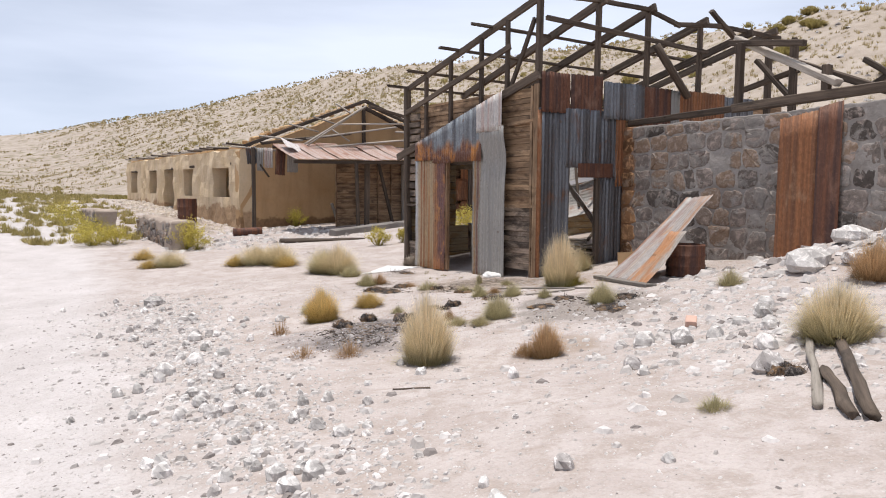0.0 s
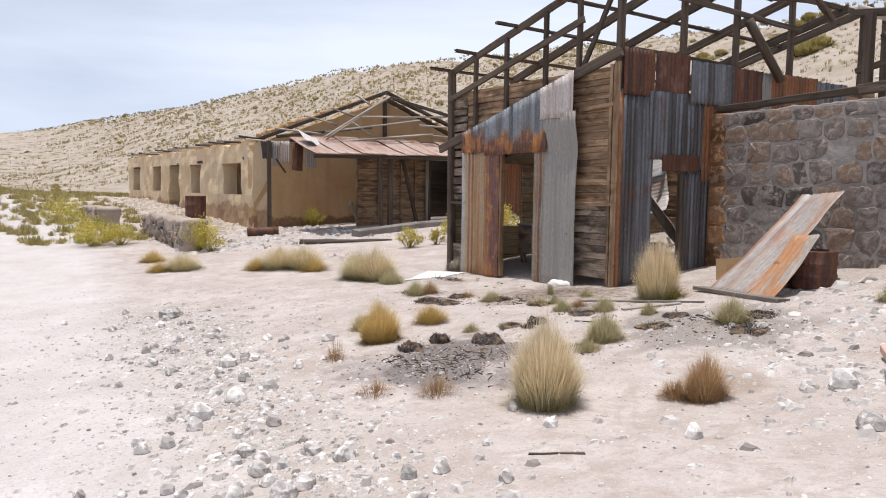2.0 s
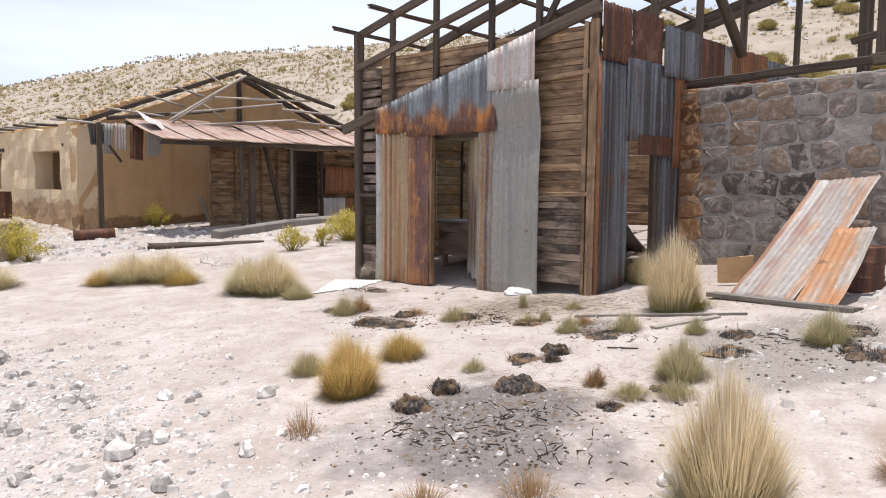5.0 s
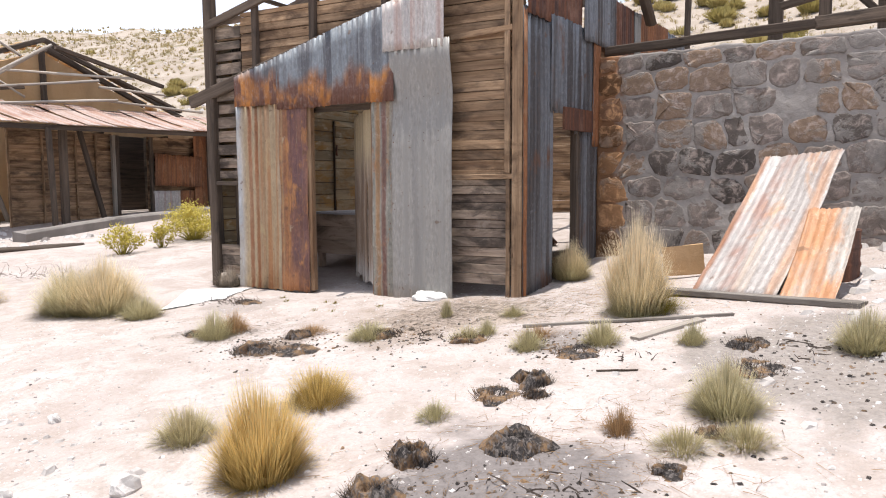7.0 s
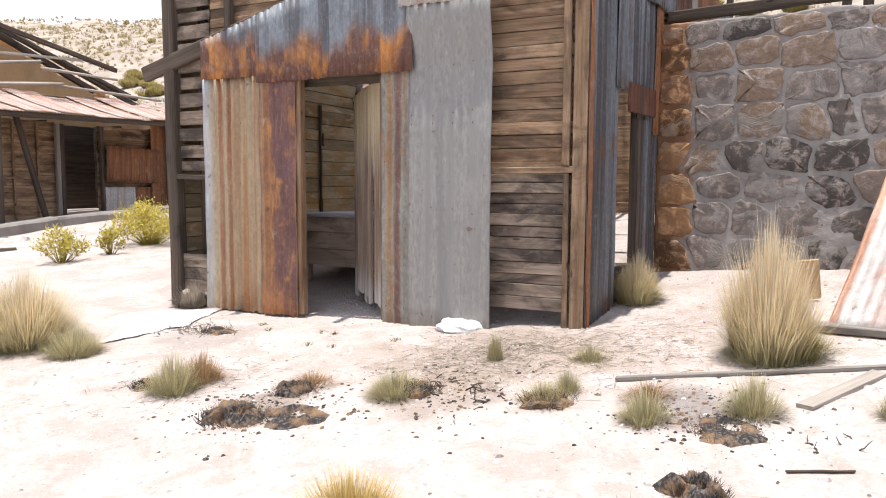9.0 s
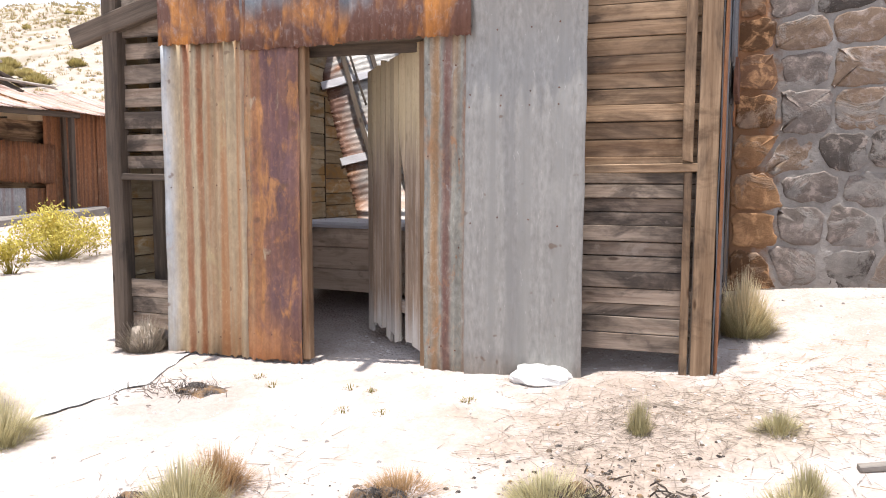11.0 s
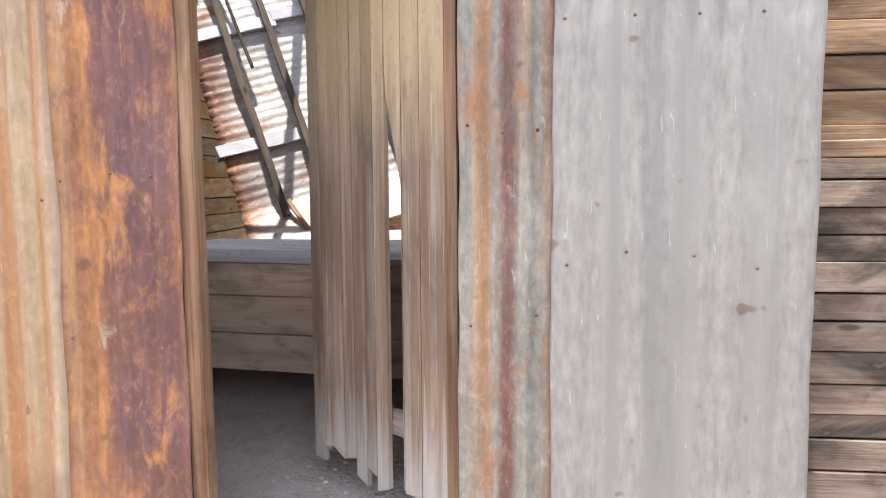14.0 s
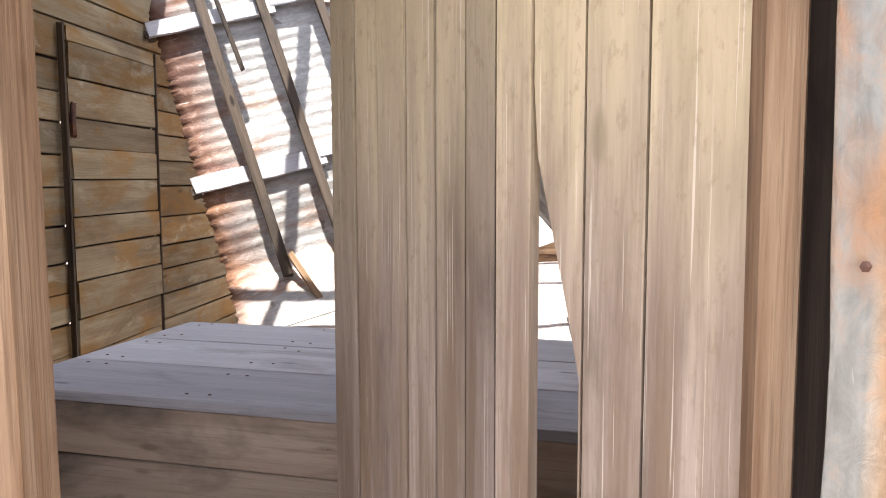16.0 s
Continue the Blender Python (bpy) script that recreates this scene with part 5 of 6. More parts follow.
# gable timbers
for p0, p1, w, mat in (
    ((-0.1, 14.9, 2.92), (4.6, 14.9, 4.80), 0.12, M_BEAM), ((4.6, 14.9, 4.80), (9.4, 14.9, 2.98), 0.12, M_BEAM),
    ((3.74, 13.5, 4.35), (1.57, 13.5, 3.01), 0.10, M_POLE), ((3.95, 13.6, 4.45), (1.75, 13.7, 2.98), 0.08, M_POLE),
    ((-0.74, 14.0, 2.87), (1.07, 14.0, 2.78), 0.09, M_POLE), ((0.30, 14.3, 3.27), (1.84, 14.3, 3.18), 0.08, M_POLE),
    ((1.47, 14.6, 3.75), (2.57, 14.6, 3.54), 0.08, M_POLE), ((2.36, 14.6, 4.06), (3.25, 14.6, 3.85), 0.08, M_POLE),
    ((3.09, 14.0, 3.79), (6.51, 14.0, 4.0), 0.09, M_POLE), ((3.36, 14.8, 4.60), (3.93, 14.8, 4.30), 0.10, M_POLE),
    ((1.76, 13.8, 3.21), (5.30, 13.8, 3.79), 0.09, M_POLE), ((1.97, 13.6, 2.91), (5.69, 13.6, 3.33), 0.10, M_POLE),
    ((2.84, 14.0, 3.58), (3.48, 14.0, 3.22), 0.07, M_POLE), ((4.27, 14.3, 4.47), (7.05, 14.3, 3.36), 0.13, M_BEAM),
    ((4.31, 14.0, 4.49), (7.44, 14.0, 3.90), 0.10, M_BEAM), ((4.55, 14.93, 4.60), (4.56, 14.93, 2.9), 0.12, M_BEAM),
    ((5.10, 13.5, 3.59), (7.06, 13.5, 3.59), 0.09, M_POLE), ((5.3, 13.7, 3.3), (8.6, 13.7, 3.25), 0.09, M_POLE), ((4.6, 14.6, 4.6), (8.4, 14.4, 3.3), 0.10, M_BEAM),
    ((0.5, 14.7, 3.05), (3.9, 14.7, 3.55), 0.10, M_BEAM)):
    w *= 0.72 if mat is M_POLE else 1.0
    bar("roof_pole", adobe, p0, p1, w, w, mat, sides=7 if mat is M_POLE else 4, seg=5, jit=0.012, r=r_t)
# stones left on the gable's slopes
for i in range(40):
    x = 0.3 + 9.0 * i / 39
    zz = 2.80 + 1.80 * max(0, 1 - abs(x - 4.7) / 4.9)
    link_part("stone", stone_mesh(r_t.uniform(0.14, 0.3), r_t.uniform(0.10, 0.2), 500 + i, M_ADOBE, 0.2), adobe, pose(x - 0.15, 15.15 + r_t.uniform(0, 0.2), zz + 0.13, 0, r_t.uniform(-20, 20), r_t.uniform(-30, 30)))

# ---- veranda and plank annex before the gable ----
annex = thing("plank_annex", "ruined plank annex with a rusty corrugated veranda roof", "shed", B)
for i in range(13):
    x0 = 0.62 + i * 0.76
    z0 = 2.44 + 0.015 * (i % 3) + 0.012 * i
    link_part("roof_sheet", sheet_mesh(0.80, 2.12, M_RUST_PINK, ragged=0.015, rows=5, seed=90 + i, bend=lambda x, z: 0.03 * math.sin(z * 1.5)), annex, pose(x0, 11.95 + 0.02 * (i % 2), z0, -74.5 + 0.7 * (i % 3), 0, 0))
link_part("roof_sheet", sheet_mesh(0.9, 0.8, M_ZINC_WHITE, ragged=0.03, rows=4, seed=99, dents=0.03), annex, pose(0.75, 12.9, 2.85, -62, 18, 12))
board_run(annex, 2.75, 5.42, 0.05, 2.45, 13.6, M_BOARD, axis="d", seed=51, h=0.26)
board_run(annex, 6.5, 9.2, 0.05, 2.45, 13.6, M_BOARD, axis="d", seed=52, h=0.26)
board_run(annex, 13.6, 17.6, 0.0, 2.6, 9.2, M_BOARD, seed=53, h=0.26)
board_run(annex, 5.2, 7.4, 0.0, 2.5, 14.75, M_BEAM, axis="d", seed=54, h=0.3, gap=-0.01)
board_run(annex, 13.7, 14.7, 0.0, 2.5, 5.3, M_BEAM, seed=55, h=0.3, gap=-0.01)
board_run(annex, 13.7, 14.7, 0.0, 2.5, 7.3, M_BEAM, seed=56, h=0.3, gap=-0.01)
for x in (2.75, 3.55, 4.4, 4.95):
    bar("stud", annex, (x, 13.55, 0.0), (x, 13.55, 2.4), 0.04, 0.06, M_BOARD, seg=3)
bar("rail", annex, (2.75, 13.54, 1.2), (5.3, 13.54, 1.22), 0.03, 0.06, M_BOARD)
for x in (5.40, 5.50, 6.56):
    bar("door_post", annex, (x, 13.5, -0.1), (x, 13.5, 2.42), 0.10, 0.09, M_PLANK_GREY if x < 5.5 else M_BEAM, seg=3)
for p0, p1, w in (((-0.1, 13.8, -0.2), (-0.1, 13.8, 2.85), 0.11), ((2.81, 12.0, -0.4), (2.73, 12.0, 2.38), 0.10), ((3.43, 12.6, -0.3), (3.45, 12.6, 2.55), 0.15), ((4.72, 12.8, -0.2), (4.0, 12.8, 2.45), 0.10), ((7.4, 12.1, -0.2), (7.4, 12.1, 2.45), 0.10), ((0.05, 13.6, 2.3), (0.35, 13.6, 1.9), 0.05)):
    bar("post", annex, p0, p1, w, w, M_BEAM, seg=3)
bar("eave_beam", annex, (0.6, 12.08, 2.36), (7.6, 12.08, 2.50), 0.07, 0.11, M_BEAM, seg=5)
bar("ridge_beam", annex, (0.6, 13.9, 2.90), (7.9, 13.9, 3.08), 0.09, 0.10, M_BEAM, seg=5)
link_part("iron_panel", sheet_mesh(1.62, 0.85, M_RUST_ORANGE, rows=4, ragged=0.02, seed=101), annex, pose(6.55, 13.36, 1.15, 0, 2, 0), "orange rusted iron panel")
link_part("iron_panel", sheet_mesh(0.9, 0.95, M_ZINC_WHITE, rows=4, seed=102), annex, pose(6.55, 13.45, 0.05), "")
link_part("iron_panel", sheet_mesh(0.9, 0.95, M_RUST_ORANGE, rows=4, seed=103), annex, pose(7.4, 13.46, 0.05), "")
for i in range(4):
    link_part("iron_panel", sheet_mesh(0.80, 2.5, M_RUST_ORANGE, rows=8, ragged=0.02, amp=0.004, seed=120 + i), annex, pose(7.95 + 0.76 * i, 13.42 + 0.02 * (i % 2), 0.25), "tall dark orange rusted iron sheet" if i == 0 else "")
bar("post", annex, (8.38, 13.3, 0.0), (8.38, 13.3, 2.6), 0.09, 0.09, M_BEAM, seg=3)
# scraps of iron hanging from the pole at the adobe corner
for i, (x, w, h, mat) in enumerate(((-0.05, 0.40, 0.55, M_ZINC_GREY), (0.22, 0.22, 0.75, M_ZINC_PALE), (0.42, 0.30, 0.65, M_ZINC_WHITE), (0.72, 0.36, 0.85, M_RUST), (1.08, 0.42, 0.75, M_ZINC_PALE))):
    link_part("iron_scrap", sheet_mesh(w, h, mat, rows=4, ragged=0.02, seed=110 + i, dents=0.02), annex, pose(x - 0.2, 13.95 - 0.15 * i, 2.86 - h - 0.01 * i, (i % 3) * 4 - 4, (i * 7) % 11 - 5, 8))
# low kerb and old trunk before the annex
kerb = thing("stone_kerb", "low grey plastered kerb before the plank annex", "kerb", B)
bar("kerb", kerb, (1.4, 11.0, 0.10), (3.9, 11.6, 0.27), 0.35, 0.34, M_KERB, seg=6, jit=0.02)
bar("kerb", kerb, (3.8, 11.57, 0.27), (8.0, 12.0, 0.46), 0.35, 0.32, M_KERB, seg=6, jit=0.02)
trunk = thing("fallen_log", "grey weathered tree trunk lying on the ground", "log", B)
bar("trunk", trunk, (-0.5, 10.5, -0.01), (1.7, 9.5, 0.03), 0.22, 0.18, M_BEAM, sides=9, seg=7, jit=0.02, taper=0.75)
pipe = thing("rusty_pipe", "short rusty iron pipe lying before the adobe house", "pipe", B)
bar("pipe", pipe, (-0.95, 13.35, 0.12), (-0.10, 13.05, 0.16), 0.26, 0.26, M_RUST, sides=14, seg=3, jit=0.002)
peg = thing("white_post", "short whitish post leaning at the adobe wall", "post", B)
bar("post", peg, (3.45, 14.8, 0.2), (3.2, 14.85, 1.0), 0.12, 0.12, M_PLANK_GREY, sides=7, seg=3)
# ruined retaining wall
M_RETAIN = mud_mat("brown_earth_mortar", (0.30, 0.235, 0.19), (0.42, 0.35, 0.295), 0.7)
ret = thing("retaining_wall", "low ruined rubble retaining wall below the adobe house", "wall", B)
for y0, y1, h in ((11.2, 15.6, 0.85), (17.0, 20.4, 0.75)):
    d0 = -2.85 - 0.17 * (y0 - 11.2)
    g0 = -0.25 + 0.04 * (y0 - 11.2)
    link_part("masonry", slab(d0 - 0.5, d0 + 0.1, y0, y1, g0 - 0.2, lambda y, g0=g0, h=h: g0 + h + 0.10 * noise.noise((y * 1.4, 3, 1)) + 0.05 * noise.noise((y * 6, 3, 1)), 60, 14, M_RETAIN, 0.06, 6), ret)
    for i in range(46):
        w, hh = r_t.uniform(0.16, 0.4), r_t.uniform(0.12, 0.24)
        link_part("stone", stone_mesh(w, hh, 700 + i, M_STONE, 0.12), ret, pose(d0 - 0.5 - 0.03, r_t.uniform(y0 + 0.1, y1 - 0.1), g0 + r_t.uniform(0.05, h - 0.1), 0, r_t.uniform(-10, 10), -90))
# ---- grass ----
def tuft_mesh(n, height, radius, mat, seed, lean=0.5, width=0.006):
    """A clump of dry bunch grass: stiff blades that fan out from one root into a dome; a high lean lays them flatter."""
    r = random.Random(seed)
    V, F = [], []
    spread = radians(68 + 20 * min(1.0, lean))
    radius *= 1.38
    for _ in range(n):
        a = r.uniform(0, 2 * math.pi)
        p = spread * r.random() ** 0.58
        lump = 1 + 0.22 * noise.noise((math.cos(a) * 1.6 + seed * 0.37, math.sin(a) * 1.6, p * 1.5))
        k0 = r.uniform(0.62, 1.0) * lump * (1.12 if r.random() < 0.06 else 1.0)
        reach, rise = radius * math.sin(p) * k0, height * max(0.08, math.cos(p) ** 1.0) * k0
        rr = radius * 0.58 * math.sin(p) * r.uniform(0.3, 1.0)
        x0, y0 = rr * math.cos(a), rr * math.sin(a)
        a2 = a + r.uniform(-0.35, 0.35)
        w = width * r.uniform(0.6, 1.2)
        px, py = -math.sin(a2) * w, math.cos(a2) * w
        o = len(V)
        for k, f in ((0.0, 1.0), (0.4, 0.9), (0.75, 0.6), (1.0, 0.0)):
            q = max(0.0, reach - rr) * (0.85 * k + 0.15 * k * k)
            cx, cy, cz = x0 + math.cos(a2) * q, y0 + math.sin(a2) * q, rise * (k * 1.12 - 0.12 * k * k)
            if f > 0:
                V += [(cx - px * f, cy - py * f, cz - 0.02), (cx + px * f, cy + py * f, cz - 0.02)]
            else:
                V.append((cx, cy, cz - 0.02))
        F += [(o, o + 1, o + 3, o + 2), (o + 2, o + 3, o + 5, o + 4), (o + 4, o + 5, o + 6)]
    return mesh_of("tuft", V, F, mat)


def put_on_ground(name, me, x, y, label, category, turn=0.0, scale=1.0, group="", dz=0.0, tilt=(0, 0)):
    ob = new(name, me)
    ob.matrix_world = pose(x, y, ground_z(x, y) + dz, tilt[0], tilt[1], turn) @ Matrix.Scale(scale, 4)
    return tagged(ob, label, category, group)


def bush_mesh(n, height, radius, mat, seed):
    """A low resinous shrub: stems that fork outwards, each set with many small leaves."""
    r = random.Random(seed)
    V, F = [], []
    stems = max(12, n // 28)
    for _ in range(stems):
        a, e = r.uniform(0, 2 * math.pi), r.uniform(0.25, 1.45)
        L = r.uniform(0.75, 1.05)
        tip = Vector((math.cos(a) * math.cos(e) * radius * L, math.sin(a) * math.cos(e) * radius * L, 0.06 + math.sin(e) * height * L))
        base = Vector((tip.x * 0.15, tip.y * 0.15, -0.03))
        o = len(V)
        V += [base + Vector((0.006, 0, 0)), base - Vector((0.006, 0, 0)), tip]
        F.append((o, o + 1, o + 2))
        for _ in range(28):
            k = r.uniform(0.35, 1.02) ** 0.6
            c = base.lerp(tip, k) + Vector((r.gauss(0, 1), r.gauss(0, 1), r.gauss(0, 1))) * 0.045 * (radius + 0.3)
            d1 = Vector((r.gauss(0, 1), r.gauss(0, 1), abs(r.gauss(0.6, 1)))).normalized() * r.uniform(0.03, 0.06)
            d2 = d1.cross(Vector((r.gauss(0, 1), r.gauss(0, 1), r.gauss(0, 1)))).normalized() * r.uniform(0.008, 0.014)
            o = len(V)
            V += [c - d2, c + d2, c + d1]
            F.append((o, o + 1, o + 2))
    return mesh_of("bush", V, F, mat)


S_, G_, N_, D_ = M_GRASS_STRAW, M_GRASS_GOLD, M_GRASS_GREEN, M_GRASS_BROWN
TUFTS = [
    # x, y, height, radius, blades, lean, material, label
    (-0.15, 7.32, 0.80, 0.30, 1700, 0.27, S_, "tall straw-coloured bunch grass on pale gravel"),
    (-1.66, 9.92, 0.56, 0.25, 1700, 0.50, G_, "rounded golden bunch grass on pale ground"),
    (-1.10, 10.75, 0.30, 0.24, 600, 0.55, G_, "small golden bunch grass"),
    (-1.92, 10.66, 0.27, 0.20, 450, 0.6, S_, "small pale straw bunch grass"),
    (1.04, 7.19, 0.44, 0.19, 800, 0.42, D_, "brown dead bunch grass beside stones"),
    (0.86, 7.30, 0.20, 0.16, 260, 0.8, D_, "low brown dead grass"),
    (1.80, 11.05, 0.92, 0.31, 1700, 0.30, S_, "tall straw bunch grass near the house corner"),
    (1.95, 10.95, 0.24, 0.26, 400, 0.6, M_BUSH, "fresh green growth at the foot of straw grass"),
    (2.41, 12.80, 0.48, 0.24, 1000, 0.60, S_, "straw and green bunch grass at the house corner"),
    (-2.20, 15.20, 0.70, 0.46, 1900, 0.45, S_, "greenish bunch grass clump beside the house"),
    (-2.50, 15.35, 0.62, 0.42, 1500, 0.45, N_, "greenish bunch grass clump beside the house"),
    (-1.85, 14.58, 0.32, 0.24, 600, 0.6, N_, "pale green rounded bunch grass"),
    (-1.36, 13.08, 0.30, 0.20, 500, 0.6, N_, "half-burnt greenish bunch grass"),
    (-1.16, 13.22, 0.26, 0.18, 350, 0.6, D_, "half-burnt brown bunch grass"),
    (0.70, 9.10, 0.37, 0.21, 900, 0.62, N_, "grey-green rounded bunch grass"),
    (0.47, 8.77, 0.17, 0.16, 300, 0.8, S_, "low dry grass"),
    (0.19, 8.91, 0.16, 0.16, 300, 0.8, S_, "low dry grass"),
    (0.08, 9.25, 0.20, 0.10, 220, 0.6, D_, "low brown dead grass"),
    (-0.62, 10.05, 0.15, 0.12, 200, 0.8, N_, "tiny pale green grass"),
    (2.03, 9.18, 0.34, 0.20, 700, 0.55, N_, "grey-green bunch grass"),
    (1.42, 10.05, 0.20, 0.12, 260, 0.6, N_, "small grey-green grass"),
    (1.02, 10.55, 0.24, 0.17, 380, 0.7, N_, "grey-green grass at a burnt ring"),
    (0.56, 10.85, 0.22, 0.15, 320, 0.7, N_, "grey-green grass at a burnt ring"),
    (0.80, 11.05, 0.14, 0.15, 240, 0.8, D_, "brown grass at a burnt ring"),
    (0.35, 11.40, 0.15, 0.16, 260, 0.8, S_, "low dry grass"),
    (0.55, 11.45, 0.18, 0.10, 200, 0.6, N_, "small grey-green grass"),
    (-0.24, 12.10, 0.20, 0.20, 380, 0.8, N_, "low grey-green grass"),
    (-0.60, 12.60, 0.13, 0.20, 280, 0.9, D_, "low brown dead grass"),
    (0.62, 12.31, 0.24, 0.07, 160, 0.35, N_, "slender grey-green grass"),
    (1.05, 11.83, 0.15, 0.12, 240, 0.7, N_, "small grey-green grass"),
    (3.17, 5.78, 0.55, 0.34, 1600, 0.62, S_, "large straw bunch grass on stony rubble"),
    (4.60, 7.71, 0.55, 0.30, 900, 0.5, D_, "brownish bunch grass on the rubble"),
    (3.60, 9.05, 0.26, 0.18, 400, 0.6, N_, "small grey-green grass"),
    (1.71, 4.45, 0.13, 0.11, 200, 0.8, N_, "tiny grey-green grass on gravel"),
    (-4.35, 17.0, 0.58, 0.50, 1200, 0.5, S_, "broad straw-green bunch grass"),
    (-3.85, 16.9, 0.60, 0.50, 1200, 0.5, S_, "broad straw-green bunch grass"),
    (-4.85, 16.94, 0.34, 0.30, 500, 0.6, G_, "small golden bunch grass"),
    (-3.57, 16.43, 0.32, 0.34, 600, 0.7, G_, "small golden bunch grass"),
    (-6.53, 17.32, 0.48, 0.46, 900, 0.6, S_, "straw-green rounded bunch grass"),
    (-6.95, 17.1, 0.30, 0.30, 400, 0.6, G_, "small golden bunch grass"),
    (-7.57, 18.36, 0.36, 0.34, 600, 0.6, G_, "golden bunch grass"),
    (-1.00, 7.72, 0.26, 0.20, 130, 0.9, D_, "brown spiky dead grass"),
    (-1.52, 7.86, 0.20, 0.20, 100, 0.9, D_, "matted dead grass"),
    (-2.05, 9.15, 0.30, 0.15, 70, 0.6, D_, "brown spiky dead grass"),
]
for i, (x, y, h, rad, n, lean, mat, lab) in enumerate(TUFTS):
    if len(lab.split()) < 5:
        lab += " on pale ground"
    t = thing("grass_tuft", lab, "grass", pose(x, y, ground_z(x, y), 0, 0, i * 40), group="bunch grass")
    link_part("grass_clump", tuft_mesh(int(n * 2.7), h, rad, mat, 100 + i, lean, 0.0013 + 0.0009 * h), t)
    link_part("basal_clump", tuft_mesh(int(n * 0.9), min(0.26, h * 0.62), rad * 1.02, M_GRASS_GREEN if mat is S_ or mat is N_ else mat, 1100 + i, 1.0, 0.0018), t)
for i, (x, y, h, rad, n) in enumerate(((-10.15, 21.06, 0.62, 0.85, 2600), (-9.6, 21.3, 0.5, 0.6, 1500), (-7.1, 20.2, 0.85, 0.6, 1800), (-6.75, 20.0, 0.6, 0.45, 1200), (-0.45, 20.7, 0.64, 0.75, 4200), (0.62, 20.72, 0.80, 0.55, 2600),
                                      (-1.75, 19.6, 0.45, 0.40, 1300), (-1.1, 19.9, 0.35, 0.25, 700), (-5.2, 25.7, 0.6, 0.5, 1300), (-11.8, 24.0, 0.5, 0.9, 1500), (-13.5, 26.0, 0.5, 1.0, 1500), (-15.0, 29.0, 0.5, 1.0, 1500))):
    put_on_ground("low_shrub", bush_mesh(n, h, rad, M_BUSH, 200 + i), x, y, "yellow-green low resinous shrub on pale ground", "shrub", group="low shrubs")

# ---- rocks ----
def rock_mesh(w, h, mat, seed, n=9, m=6):
    """A weathered stone, flattened below, with broken facets."""
    r = random.Random(seed)
    ex, ey = r.uniform(0.75, 1.25), r.uniform(0.7, 1.1)
    V, F = [], []
    for j in range(m + 1):
        t = math.pi * j / m
        for i in range(n):
            a = 2 * math.pi * i / n
            u = Vector((math.sin(t) * math.cos(a), math.sin(t) * math.sin(a), math.cos(t)))
            k = 1 + 0.32 * noise.noise((u.x * 1.7 + seed, u.y * 1.7, u.z * 1.7)) + 0.10 * noise.noise((u.x * 5 + seed, u.y * 5, u.z * 5))
            V.append((u.x * k * w / 2 * ex, u.y * k * w / 2 * ey, (max(-0.35, u.z) * k + 0.25) * h / 1.3))
    for j in range(m):
        for i in range(n):
            F.append((j * n + i, (j + 1) * n + i, (j + 1) * n + (i + 1) % n, j * n + (i + 1) % n))
    return mesh_of("rock", V, F, mat)


ROCKS = [(-2.90, 7.50, 0.22), (-1.86, 5.80, 0.17), (-1.81, 6.49, 0.12), (-0.75, 4.15, 0.15), (-0.98, 4.20, 0.16), (-1.31, 4.30, 0.12), (-1.21, 4.52, 0.11), (-0.85, 3.97, 0.15),
         (0.65, 3.76, 0.13), (0.22, 3.69, 0.09), (1.17, 3.65, 0.08), (-0.53, 5.11, 0.08), (1.75, 7.05, 0.13), (1.95, 6.95, 0.22), (2.52, 6.65, 0.20), (2.25, 6.75, 0.24), (2.66, 5.9, 0.20),
         (2.35, 5.15, 0.24), (1.60, 6.0, 0.18), (1.62, 5.75, 0.12), (-4.95, 12.35, 0.34), (-5.78, 12.77, 0.13), (-2.75, 8.0, 0.20), (-3.2, 9.3, 0.18), (-0.20, 6.75, 0.12), (-0.42, 7.2, 0.11),
         (4.35, 8.65, 0.62), (5.15, 9.15, 0.45), (4.75, 8.3, 0.35), (5.4, 8.6, 0.4), (2.9, 7.0, 0.14), (3.0, 6.6, 0.17), (3.2, 7.2, 0.22), (3.4, 7.6, 0.2), (-2.3, 6.6, 0.14), (-2.45, 7.0, 0.12), (-2.1, 6.2, 0.15)]
for i, (x, y, w) in enumerate(ROCKS):
    put_on_ground("rock", rock_mesh(w, w * (0.7 if w < 0.3 else 0.5), M_ROCK, 300 + i), x, y, "pale grey weathered rock on gravel" if w < 0.3 else "large pale weathered boulder", "rock", turn=i * 47, group="loose rocks", dz=-0.01)
p_ = B @ Vector((-0.20, 0.95, 0))
put_on_ground("rock", rock_mesh(0.33, 0.10, M_DIRTY_WHITE, 391, 18, 12), p_.x, p_.y, "flat white stone before the house front", "rock", turn=60)
M_CLOD = mud_mat("brown_clod", (0.28, 0.23, 0.185), (0.42, 0.36, 0.30), 0.8)
p_ = B @ Vector((-0.02, 4.06, 0))
clod = put_on_ground("root_clod", rock_mesh(0.25, 0.20, M_CLOD, 392, 18, 12), p_.x, p_.y, "shaggy grey-brown root clod at the corner post", "clod", turn=30)
M_FIBRE = grass_mat("dead_root_fibre", (0.24, 0.20, 0.165), (0.38, 0.33, 0.28), (0.52, 0.46, 0.40))
link_part("root_fibre", tuft_mesh(2600, 0.30, 0.185, M_FIBRE, 393, 1.1, 0.0032), clod)
brick = put_on_ground("brick", bar_mesh(0.22, 0.11, 0.07, M_BRICK, seg=2, jit=0.004), 2.50, 7.25, "pale red brick lying among stones", "brick", turn=70, dz=0.04, tilt=(0, -8))


